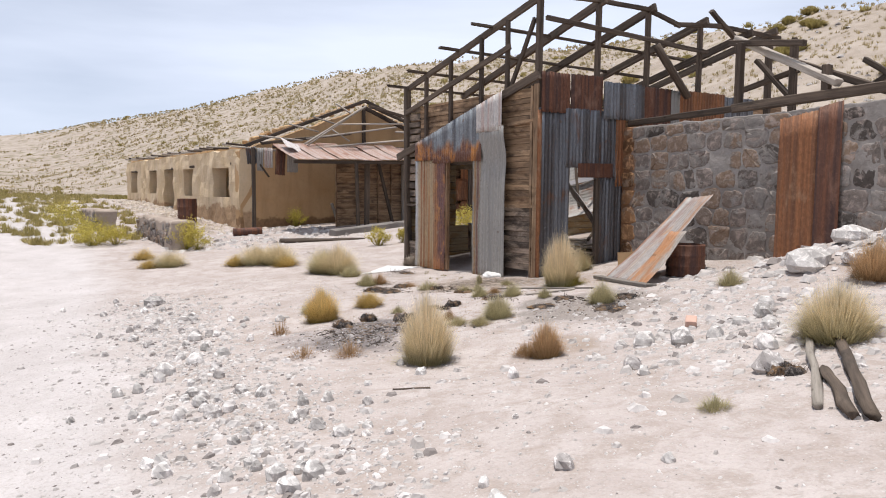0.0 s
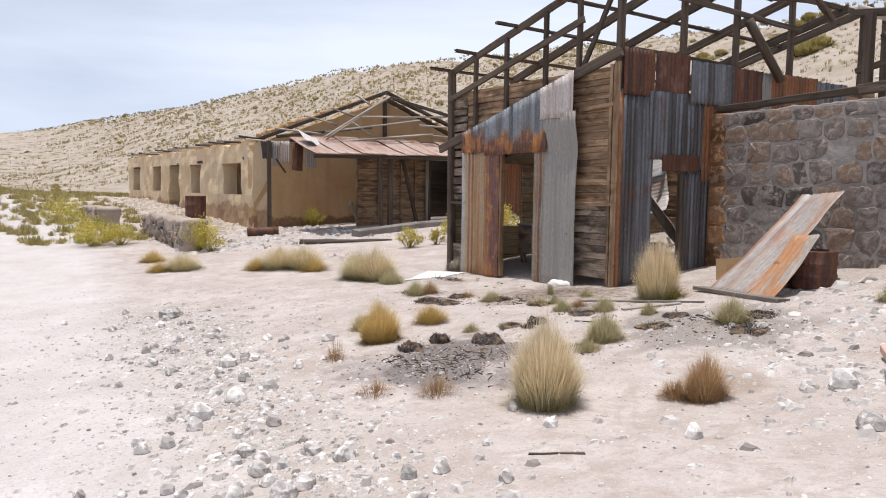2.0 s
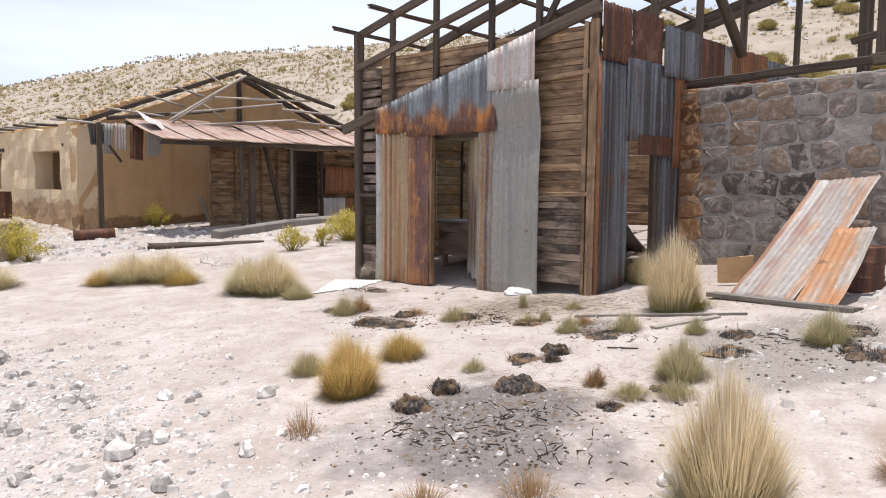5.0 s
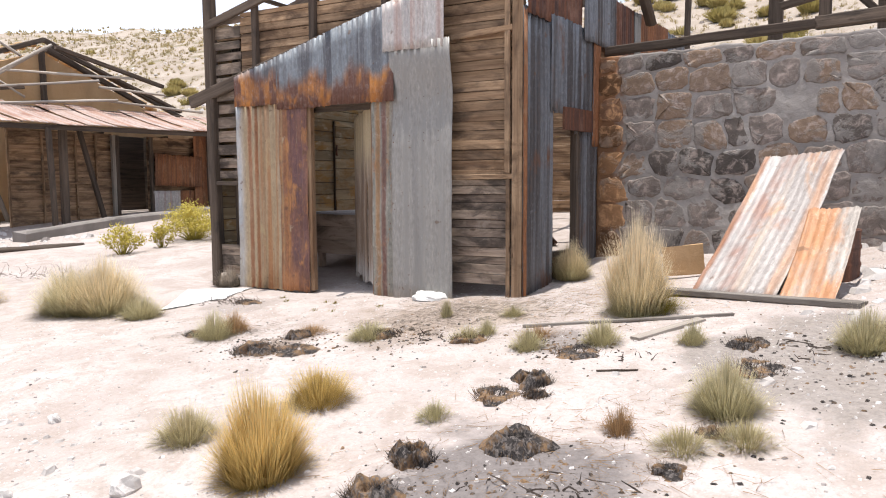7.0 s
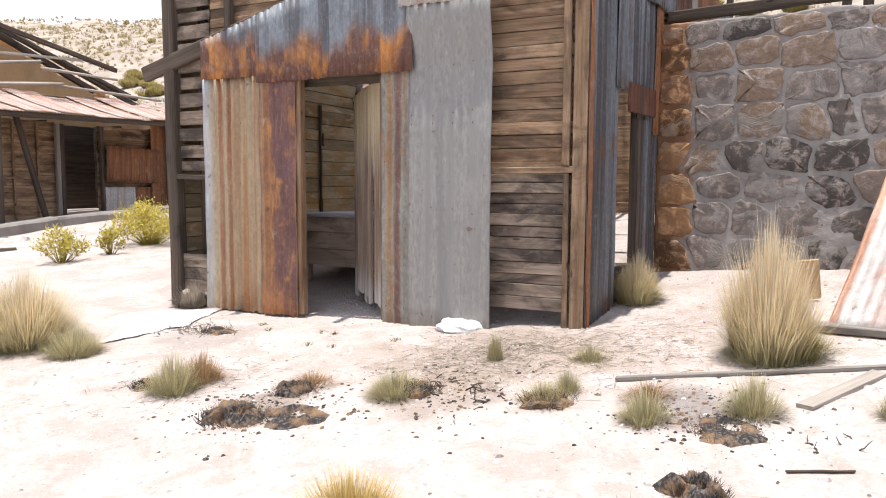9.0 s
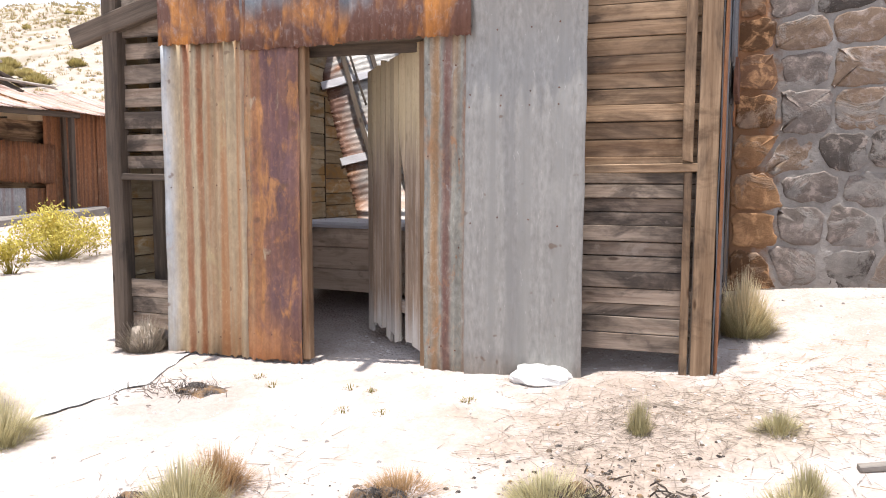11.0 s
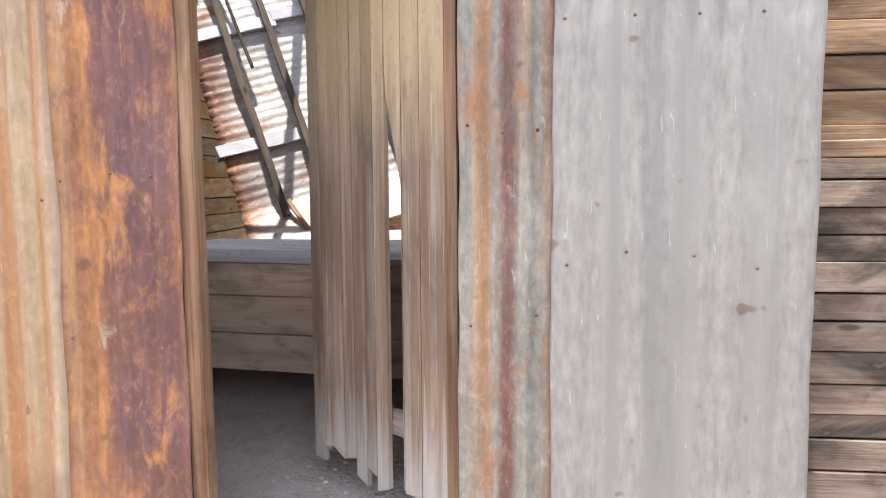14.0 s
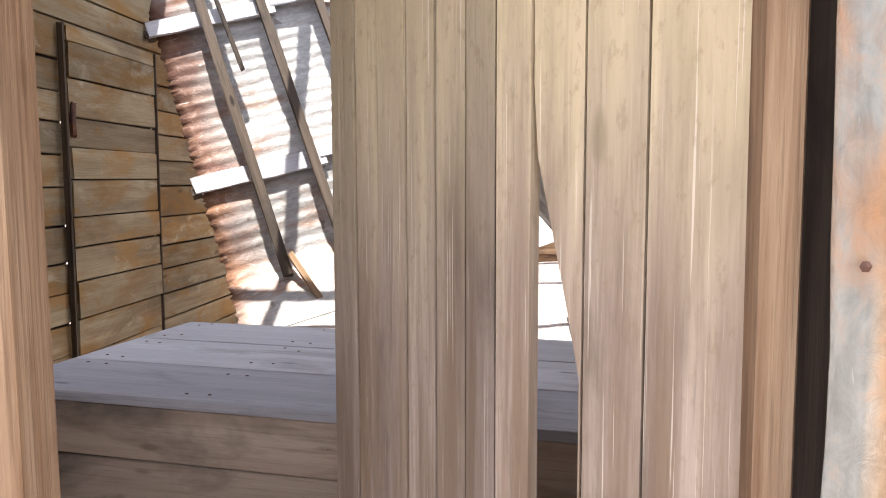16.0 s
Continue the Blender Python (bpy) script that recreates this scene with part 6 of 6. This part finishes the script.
def scatter(name, count, spot, size, mat, seed, label, category, sides=0):
    """Many small stones in one mesh."""
    r = random.Random(seed)
    V, F = [], []
    for _ in range(count):
        x, y = spot(r)
        s = size(r)
        z = ground_z(x, y)
        a = r.uniform(0, 6.28)
        ca, sa = math.cos(a), math.sin(a)
        o = len(V)
        ex, ey, ez = r.uniform(0.7, 1.3), r.uniform(0.6, 1.0), r.uniform(0.45, 0.8)
        for px, py, pz in ((-1, -0.6, 0), (0.1, -1, 0.1), (1, -0.4, 0), (0.8, 0.8, 0.05), (-0.5, 0.9, 0), (-0.55, -0.3, 0.9), (0.45, -0.45, 1.0), (0.35, 0.5, 0.85), (-0.3, 0.45, 0.8)):
            qx, qy = px * ex * s * r.uniform(0.75, 1.2), py * ey * s * r.uniform(0.75, 1.2)
            V.append((x + qx * ca - qy * sa, y + qx * sa + qy * ca, z - 0.15 * s + pz * ez * s * r.uniform(0.8, 1.15)))
        F += [(o, o + 1, o + 6, o + 5), (o + 1, o + 2, o + 6), (o + 2, o + 3, o + 7, o + 6), (o + 3, o + 4, o + 8, o + 7), (o + 4, o, o + 5, o + 8), (o + 5, o + 6, o + 7, o + 8)]
    return tagged(new(name, mesh_of(name, V, F, mat)), label, category, kind="stuff")


def pebble_mat():
    n = Nodes("mixed_pebble", 0.9, 0.0, 0.2)
    k = n.island()
    g = n.noise(n.coords((30, 30, 30), False, True), 1.0, 3, 0.6)
    c = n.mix(n.ramp(k, 0.0, 1.0), (0.38, 0.345, 0.32), (0.62, 0.575, 0.55))
    c = n.mix(n.ramp(k, 0.90, 0.94), c, (0.23, 0.20, 0.185))
    c = n.mix(0.5, c, n.ramp(g, 0.3, 0.7, (0.7, 0.7, 0.7), (1.1, 1.1, 1.1)), "MULTIPLY")
    return n.done(c, g, 0.5, 0.01)


M_MIXED = pebble_mat()


def row_spot(r):
    t = r.random()
    x, y = -0.55 - 4.5 * t, 3.6 + 9.0 * t
    k = 0.42 if r.random() < 0.6 else 0.85
    return x + r.gauss(0, k), y + r.gauss(0, k)


def field_spot(r):
    return r.uniform(-8, 5), r.uniform(1.5, 15)


def rubble_spot(r):
    return 2.9 + r.gauss(0, 0.95), 7.0 + r.gauss(0, 1.3)


def mound_spot(r):
    q = B @ Vector((0.9 + r.gauss(0, 0.9), -4.6 + r.gauss(0, 0.8), 0))
    return q.x, q.y


r_r = random.Random(431)
row_meshes = [rock_mesh(0.10, 0.07, M_ROCK, 440 + k, 10, 6) for k in range(9)]
for i in range(120):
    x, y = row_spot(r_r)
    put_on_ground("rock", row_meshes[i % 9], x, y, "pale broken stone in the row beside the track", "rock", turn=r_r.uniform(0, 360), scale=r_r.uniform(0.55, 1.5), group="stones beside the track", dz=-0.008)
scatter("row_stones", 8000, row_spot, lambda r: 0.007 + 0.030 * r.random() ** 2.6 + (0.035 if r.random() < 0.07 else 0), M_MIXED, 401, "loose pale stones thrown up beside the track", "stones")
scatter("gravel", 30000, field_spot, lambda r: 0.004 + 0.015 * r.random() ** 3, M_MIXED, 402, "scattered small gravel on the dusty ground", "gravel")
scatter("rubble_stones", 1900, rubble_spot, lambda r: 0.012 + 0.07 * r.random() ** 3.5, M_MIXED, 403, "pale broken rubble stones on the slope", "stones")
scatter("mound_stones", 420, mound_spot, lambda r: 0.02 + 0.11 * r.random() ** 3, M_MIXED, 404, "heaped rubble stones against the stone wall", "stones")


M_RUBBLE = mud_mat("crumbled_adobe", (0.42, 0.35, 0.285), (0.53, 0.46, 0.39), 0.6)


def yard_spot(r):
    q = B @ Vector((r.uniform(-3.6, 2.5), r.uniform(10.2, 14.6), 0))
    return q.x, q.y


scatter("yard_stones", 900, yard_spot, lambda r: 0.015 + 0.13 * r.random() ** 4, M_MIXED, 409, "pale loose stones strewn before the adobe house", "stones")


def adobe_spot(r):
    q = B @ Vector((-0.9 + r.gauss(0, 0.6), r.uniform(14, 31), 0))
    return q.x, q.y


scatter("adobe_rubble", 1300, adobe_spot, lambda r: 0.02 + 0.17 * r.random() ** 3.5, M_RUBBLE, 405, "crumbled tan adobe rubble at the wall foot", "rubble")


def hill_spot(r, near=18, far=112):
    th = radians(r.uniform(-58, 48))
    d = near + (far - near) * r.random() ** 0.85
    if math.degrees(th) < -8:
        d *= 1.0 + (-8 - math.degrees(th)) / 13
    return d * math.sin(th), d * math.cos(th)


def clear(x, y):
    q = BI @ Vector((x, y, 0))
    return not (-3.0 < q.x < 10.5 and -9 < q.y < 35.5) and (q.x > 9 or q.y > 20) and (y > 48 or -0.89 * x - 0.45 * y < 0)


def hill_stone_spot(r):
    while True:
        x, y = hill_spot(r)
        if clear(x, y):
            return x, y


scatter("hill_stones", 6000, hill_stone_spot, lambda r: 0.05 + 0.22 * r.random() ** 4, M_MIXED, 406, "loose stones scattered over the hillside", "stones")


def hill_grass(name, count, seed, mat, label, spot, hmin, hmax, blades):
    r = random.Random(seed)
    V, F = [], []
    for _ in range(count):
        x, y = spot(r)
        z = ground_z(x, y, False)
        h = r.uniform(hmin, hmax)
        rad = h * r.uniform(1.0, 1.7)
        far = math.hypot(x, y) / 40
        for _ in range(blades):
            a, e = r.uniform(0, 6.28), r.uniform(0.15, 1.5)
            k = math.sqrt(r.random()) * 0.5
            bx, by = x + rad * k * math.cos(a), y + rad * k * math.sin(a)
            tx, ty, tz = x + rad * math.cos(a) * math.cos(e), y + rad * math.sin(a) * math.cos(e), h * (0.25 + 0.75 * math.sin(e))
            w = 0.034 * h / 0.4 * max(1, far)
            o = len(V)
            V += [(bx - math.sin(a) * w, by + math.cos(a) * w, z - 0.05), (bx + math.sin(a) * w, by - math.cos(a) * w, z - 0.05), (tx, ty, z + tz)]
            F.append((o, o + 1, o + 2))
    return tagged(new(name, mesh_of(name, V, F, mat)), label, "grass", kind="stuff")


def hill_shrub_mat(name, a, b):
    n = Nodes(name, 0.8, 0.0, 0.15)
    k = n.noise(n.coords((0.25, 0.25, 0.25), False, True), 1.0, 4, 0.6)
    c = n.mix(n.ramp(k, 0.35, 0.65), a, b)
    c = n.mix(0.6, c, n.ramp(n.island(), 0.0, 1.0, (0.6, 0.58, 0.5), (1.3, 1.3, 1.2)), "MULTIPLY")
    return leaf_finish(n, c, 0.3)


M_HILL_A = hill_shrub_mat("hill_grass", (0.33, 0.265, 0.14), (0.46, 0.375, 0.225))
M_HILL_B = hill_shrub_mat("hill_bush", (0.31, 0.26, 0.10), (0.44, 0.365, 0.17))
hill_grass("hill_grass", 12500, 501, M_HILL_A, "tufts of dry grass dotted over the hillside", hill_stone_spot, 0.12, 0.27, 14)
hill_grass("hill_bushes", 220, 502, M_HILL_B, "olive and yellow bushes on the hillside", hill_stone_spot, 0.30, 0.6, 60)


def slope_spot(r):
    while True:
        th, d = radians(r.uniform(4, 48)), r.uniform(30, 75)
        x, y = d * math.sin(th), d * math.cos(th)
        if clear(x, y):
            return x, y


hill_grass("slope_shrubs", 85, 507, M_HILL_B, "broad olive-yellow shrubs on the upper slope", slope_spot, 0.5, 0.95, 420)


def far_hill_spot(r):
    while True:
        th, d = radians(r.uniform(-36, 14)), r.uniform(85, 270)
        x, y = d * math.sin(th), d * math.cos(th)
        if clear(x, y):
            return x, y


hill_grass("distant_hill_grass", 12000, 505, M_HILL_A, "dry tufts dotting the distant ridge", far_hill_spot, 0.2, 0.45, 7)


def verge_spot(r):
    th = radians(r.uniform(-35, -20))
    d = r.uniform(24, 60)
    return d * math.sin(th), d * math.cos(th)


def verge_clear(r):
    while True:
        x, y = verge_spot(r)
        q = BI @ Vector((x, y, 0))
        if q.x > -7.0 and not (-2.2 < q.x < 10 and q.y < 35):
            return x, y


hill_grass("verge_bushes", 750, 503, M_HILL_B, "yellow-green bushes along the track's verge", verge_clear, 0.10, 0.26, 60)

# ---- burnt stumps and litter ----
def stump_mesh(rad, h, seed):
    """A charred grass root crown: a lumpy ring with a hollow and stubble."""
    r = random.Random(seed)
    V, F = [], []
    n, m = 30, 9
    for j in range(m):
        t = j / (m - 1)
        for i in range(n):
            a = 2 * math.pi * i / n
            rr = rad * (1 - 0.85 * t) * (1 + 0.75 * noise.noise((math.cos(a) * 1.3 + seed, math.sin(a) * 1.3, t)) + 0.25 * noise.noise((math.cos(a) * 4 + seed, math.sin(a) * 4, t * 2)))
            hh = 0.75 * h * math.sin(min(1, t * 1.7) * math.pi / 2) * (1 - 0.55 * smooth(0.45, 1, t)) * (1 + 0.35 * noise.noise((math.cos(a) * 2.2, math.sin(a) * 2.2 + seed, t * 3)))
            V.append((rr * math.cos(a), rr * math.sin(a), hh - 0.02))
    for j in range(m - 1):
        for i in range(n):
            F.append((j * n + i, j * n + (i + 1) % n, (j + 1) * n + (i + 1) % n, (j + 1) * n + i))
    F.append(tuple((m - 1) * n + i for i in range(n)))
    for _ in range(420):
        a = r.uniform(0, 6.28)
        k = rad * r.uniform(0.2, 1.0)
        x, y, z = k * math.cos(a), k * math.sin(a), h * 0.7 * (1 - 0.5 * k / rad)
        w = 0.0035
        o = len(V)
        V += [(x - w, y, z - 0.05), (x + w, y, z - 0.05), (x * 1.15 + r.uniform(-0.04, 0.04), y * 1.15 + r.uniform(-0.04, 0.04), z + r.uniform(-0.02, 0.022))]
        F.append((o, o + 1, o + 2))
    return mesh_of("stump", V, F, M_CHAR)


def scorch_mat():
    n = Nodes("scorched_crown", 0.9, 0.0, 0.1)
    k = n.noise(n.coords((7, 7, 7)), 1.0, 4, 0.6)
    g = n.noise(n.coords((60, 60, 20)), 1.0, 3, 0.6)
    c = n.mix(n.ramp(k, 0.46, 0.60), (0.04, 0.035, 0.033), (0.24, 0.15, 0.085))
    c = n.mix(n.ramp(g, 0.50, 0.62), c, (0.14, 0.12, 0.11))
    return n.done(c, g, 0.8, 0.02)


M_CHAR = scorch_mat()
for i, (x, y, rad, h) in enumerate(((-0.98, 9.56, 0.11, 0.15), (-1.30, 9.34, 0.13, 0.12), (-0.46, 9.40, 0.15, 0.13), (0.15, 10.15, 0.12, 0.12), (0.02, 9.95, 0.08, 0.06), (-0.15, 10.12, 0.15, 0.05), (-1.15, 12.35, 0.20, 0.10),
                                    (-0.85, 12.15, 0.20, 0.06), (-0.72, 12.60, 0.15, 0.09), (-0.12, 12.05, 0.13, 0.09), (0.36, 11.38, 0.15, 0.06), (0.78, 10.50, 0.20, 0.05), (-0.05, 8.75, 0.10, 0.06), (0.44, 8.95, 0.09, 0.06),
                                    (1.35, 9.45, 0.2, 0.06), (2.1, 8.85, 0.22, 0.07), (2.38, 9.25, 0.16, 0.07), (2.42, 5.05, 0.14, 0.10), (-1.5, 13.3, 0.10, 0.07), (1.62, 9.75, 0.14, 0.06), (-0.75, 14.7, 0.16, 0.05))):
    put_on_ground("burnt_grass_stump", stump_mesh(rad, h, 600 + i), x, y, "charred brown-black root crown of burnt grass", "burnt stump", turn=i * 33, group="burnt stumps")


def twig_mesh(n, spread, height, mat, seed, thick=0.0058):
    """A heap of dead crooked twigs."""
    r = random.Random(seed)
    V, F = [], []
    for _ in range(n):
        a = r.uniform(0, 6.28)
        p = Vector((r.gauss(0, spread * 0.45), r.gauss(0, spread * 0.45), 0.0))
        d = Vector((math.cos(a), math.sin(a), r.uniform(0, height / spread))).normalized()
        L = spread * r.uniform(0.10, 0.30)
        pts = []
        for k in range(4):
            pts.append(p.copy())
            d = (d + Vector((r.gauss(0, 0.6), r.gauss(0, 0.6), r.gauss(0, 0.4)))).normalized()
            p = p + d * L / 3
            p.z = max(0.005, p.z)
        for k, q in enumerate(pts):
            w = thick * (1 - 0.22 * k)
            V += [q + Vector((w, 0, -w)), q + Vector((-w, 0, -w)), q + Vector((0, 0, w))]
        o = len(V) - 12
        for k in range(3):
            for e in range(3):
                F.append((o + k * 3 + e, o + k * 3 + (e + 1) % 3, o + k * 3 + 3 + (e + 1) % 3, o + k * 3 + 3 + e))
        F.append((o + 2, o + 1, o))
    return mesh_of("twigs", V, F, mat)


M_GREY_TWIG = wood_mat("grey_twig", (0.34, 0.29, 0.26), (0.20, 0.165, 0.145), 20, (0.12, 0.10, 0.09), 0.3)
M_TWIG = wood_mat("dead_twig", (0.13, 0.10, 0.085), (0.06, 0.048, 0.04), 20, (0.04, 0.035, 0.03), 0.3)
for i, (x, y, n, sp, h) in enumerate(((-0.85, 8.55, 34, 0.55, 0.10), (-0.45, 8.75, 24, 0.45, 0.14), (-0.82, 14.95, 60, 0.42, 0.34), (-1.2, 8.9, 26, 0.5, 0.08), (1.9, 9.5, 20, 0.5, 0.06), (0.95, 10.12, 8, 0.25, 0.08), (-3.0, 18.2, 60, 0.8, 0.4), (0.2, 11.75, 24, 0.5, 0.05), (-0.55, 8.2, 14, 0.4, 0.16))):
    put_on_ground("dead_twigs", twig_mesh(int(n * 1.6), sp, h, M_GREY_TWIG if i in (2, 6) else M_TWIG, 700 + i, 0.0032 if i in (2, 6) else 0.0052), x, y, "dark dead twigs on ashy soil", "twigs")["kind"] = "stuff"
for i in range(8):
    r_g = random.Random(800 + i)
    x, y = (B @ Vector((-0.5 + r_g.uniform(-0.45, 0.35), 2.0 + r_g.uniform(-0.9, 0.9), 0))).xy
    put_on_ground("tiny_plant", tuft_mesh(60, 0.06, 0.06, M_BUSH, 820 + i, 0.9, 0.004), x, y, "tiny yellow-green plant before the doorway", "plant", group="tiny plants")


def lay(name, p0, p1, w, h, mat, label, category, **kw):
    """A stick or slat lying from p0 to p1 on the ground."""
    z0, z1 = ground_z(*p0) + h / 2, ground_z(*p1) + h / 2
    t = thing(name, label, category)
    bar(name.split("_")[-1], t, (*p0, z0), (*p1, z1), w, h, mat, **kw)
    return t


lay("loose_lath", (0.88, 11.40), (2.15, 10.34), 0.045, 0.025, M_PLANK_GREY, "long pale grey slat lying on the ground", "timber", seg=5, jit=0.004)
lay("short_plank", (1.20, 10.40), (1.90, 10.43), 0.085, 0.022, M_POLE, "short grey board lying on the ground", "timber", seg=3, jit=0.004)
lay("thin_stick", (0.57, 10.05), (0.77, 9.89), 0.014, 0.014, M_BEAM, "thin dark stick on gravel", "stick", sides=5, seg=4, jit=0.004)
lay("charred_post", (3.3, 6.5), (2.18, 4.15), 0.065, 0.05, M_PLANK_GREY, "half-charred grey post lying on rubble", "timber", sides=7, seg=6, jit=0.012)
lay("charred_post", (3.16, 5.72), (2.30, 3.80), 0.085, 0.06, M_BEAM, "charred black post lying on rubble", "timber", sides=7, seg=6, jit=0.015)
lay("charred_post", (2.60, 4.85), (2.24, 3.90), 0.08, 0.055, M_BEAM, "short charred black post lying on rubble", "timber", sides=7, seg=5, jit=0.015)
lay("thin_stick", (-0.42, 6.15), (-0.10, 6.05), 0.015, 0.015, M_BEAM, "thin dark stick on gravel", "stick", sides=5, seg=4, jit=0.006)

# crumpled white sheet by the house's far corner, draped over the ground
V, F = [], []
for j in range(15):
    for i in range(21):
        u, v = i / 20, j / 14
        p = (Vector((-1.66, 14.78)).lerp(Vector((-0.93, 15.02)), u)).lerp(Vector((-1.22, 15.85)).lerp(Vector((-0.48, 15.56)), u), v)
        x, y = p.x + 0.03 * noise.noise((v * 6, 0, 2)), p.y + 0.04 * noise.noise((u * 6, 0, 5))
        V.append((x, y, ground_z(x, y) + 0.011 + 0.012 * noise.noise((x * 4, y * 4, 1)) + 0.008 * noise.noise((x * 11, y * 11, 4))))
nv = len(V)
V += [(x, y, z - 0.006) for x, y, z in V]
for j in range(14):
    for i in range(20):
        a = j * 21 + i
        F += [(a, a + 1, a + 22, a + 21), (nv + a, nv + a + 21, nv + a + 22, nv + a + 1)]
tagged(new("white_sheet", mesh_of("white_sheet", V, F, M_DIRTY_WHITE, True)), "crumpled dusty white sheet lying by the house corner", "sheet")


# ---- straw litter before the tin front ----
def litter_mesh(n, sx, sy, mat, seed):
    """Dry straws lying flat on the ground round the origin."""
    r = random.Random(seed)
    V, F = [], []
    for _ in range(n):
        x, y = r.gauss(0, sx), r.gauss(0, sy)
        a, L = r.uniform(0, 6.28), r.uniform(0.05, 0.20)
        w = r.uniform(0.0008, 0.0016)
        ca, sa = math.cos(a), math.sin(a)
        x1, y1 = x + L * ca, y + L * sa
        z0, z1 = ground_z(x + LX, y + LY) + 0.006, ground_z(x1 + LX, y1 + LY) + r.uniform(0.004, 0.03)
        o = len(V)
        V += [(x + sa * w, y - ca * w, z0), (x - sa * w, y + ca * w, z0), (x1, y1, z1), (x, y, z0 + 2 * w)]
        F += [(o, o + 2, o + 3), (o + 2, o + 1, o + 3), (o, o + 1, o + 2)]
    return mesh_of("straw", V, F, mat)


for i, (LX, LY, n_, sx_, sy_, mat_) in enumerate(((0.62, 12.40, 900, 0.42, 0.30, M_FIBRE), (1.2, 11.9, 500, 0.4, 0.35, M_FIBRE), (-1.2, 13.2, 260, 0.3, 0.3, M_FIBRE), (-0.3, 9.2, 500, 0.6, 0.5, M_GRASS_BROWN), (2.0, 11.6, 400, 0.5, 0.5, M_GRASS_BROWN))):
    ob_ = new("straw_litter", litter_mesh(n_, sx_, sy_, mat_, 1500 + i))
    ob_.matrix_world = pose(LX, LY, 0)
    tagged(ob_, "dry brown straw litter strewn on the ground", "litter", kind="stuff")


# ---- charcoal crumbs on the ash beds ----
def ash_spot(r):
    cx, cy, sp = r.choice(((-0.95, 8.75, 0.42), (-0.95, 8.75, 0.42), (1.75, 9.15, 0.5), (0.8, 10.72, 0.22), (0.0, 12.0, 0.3), (-1.0, 12.4, 0.25)))
    return cx + r.gauss(0, sp), cy + r.gauss(0, sp)


scatter("charcoal_crumbs", 2600, ash_spot, lambda r: 0.004 + 0.016 * r.random() ** 2.5, M_CHAR, 408, "black charcoal crumbs strewn on grey ash", "charcoal")
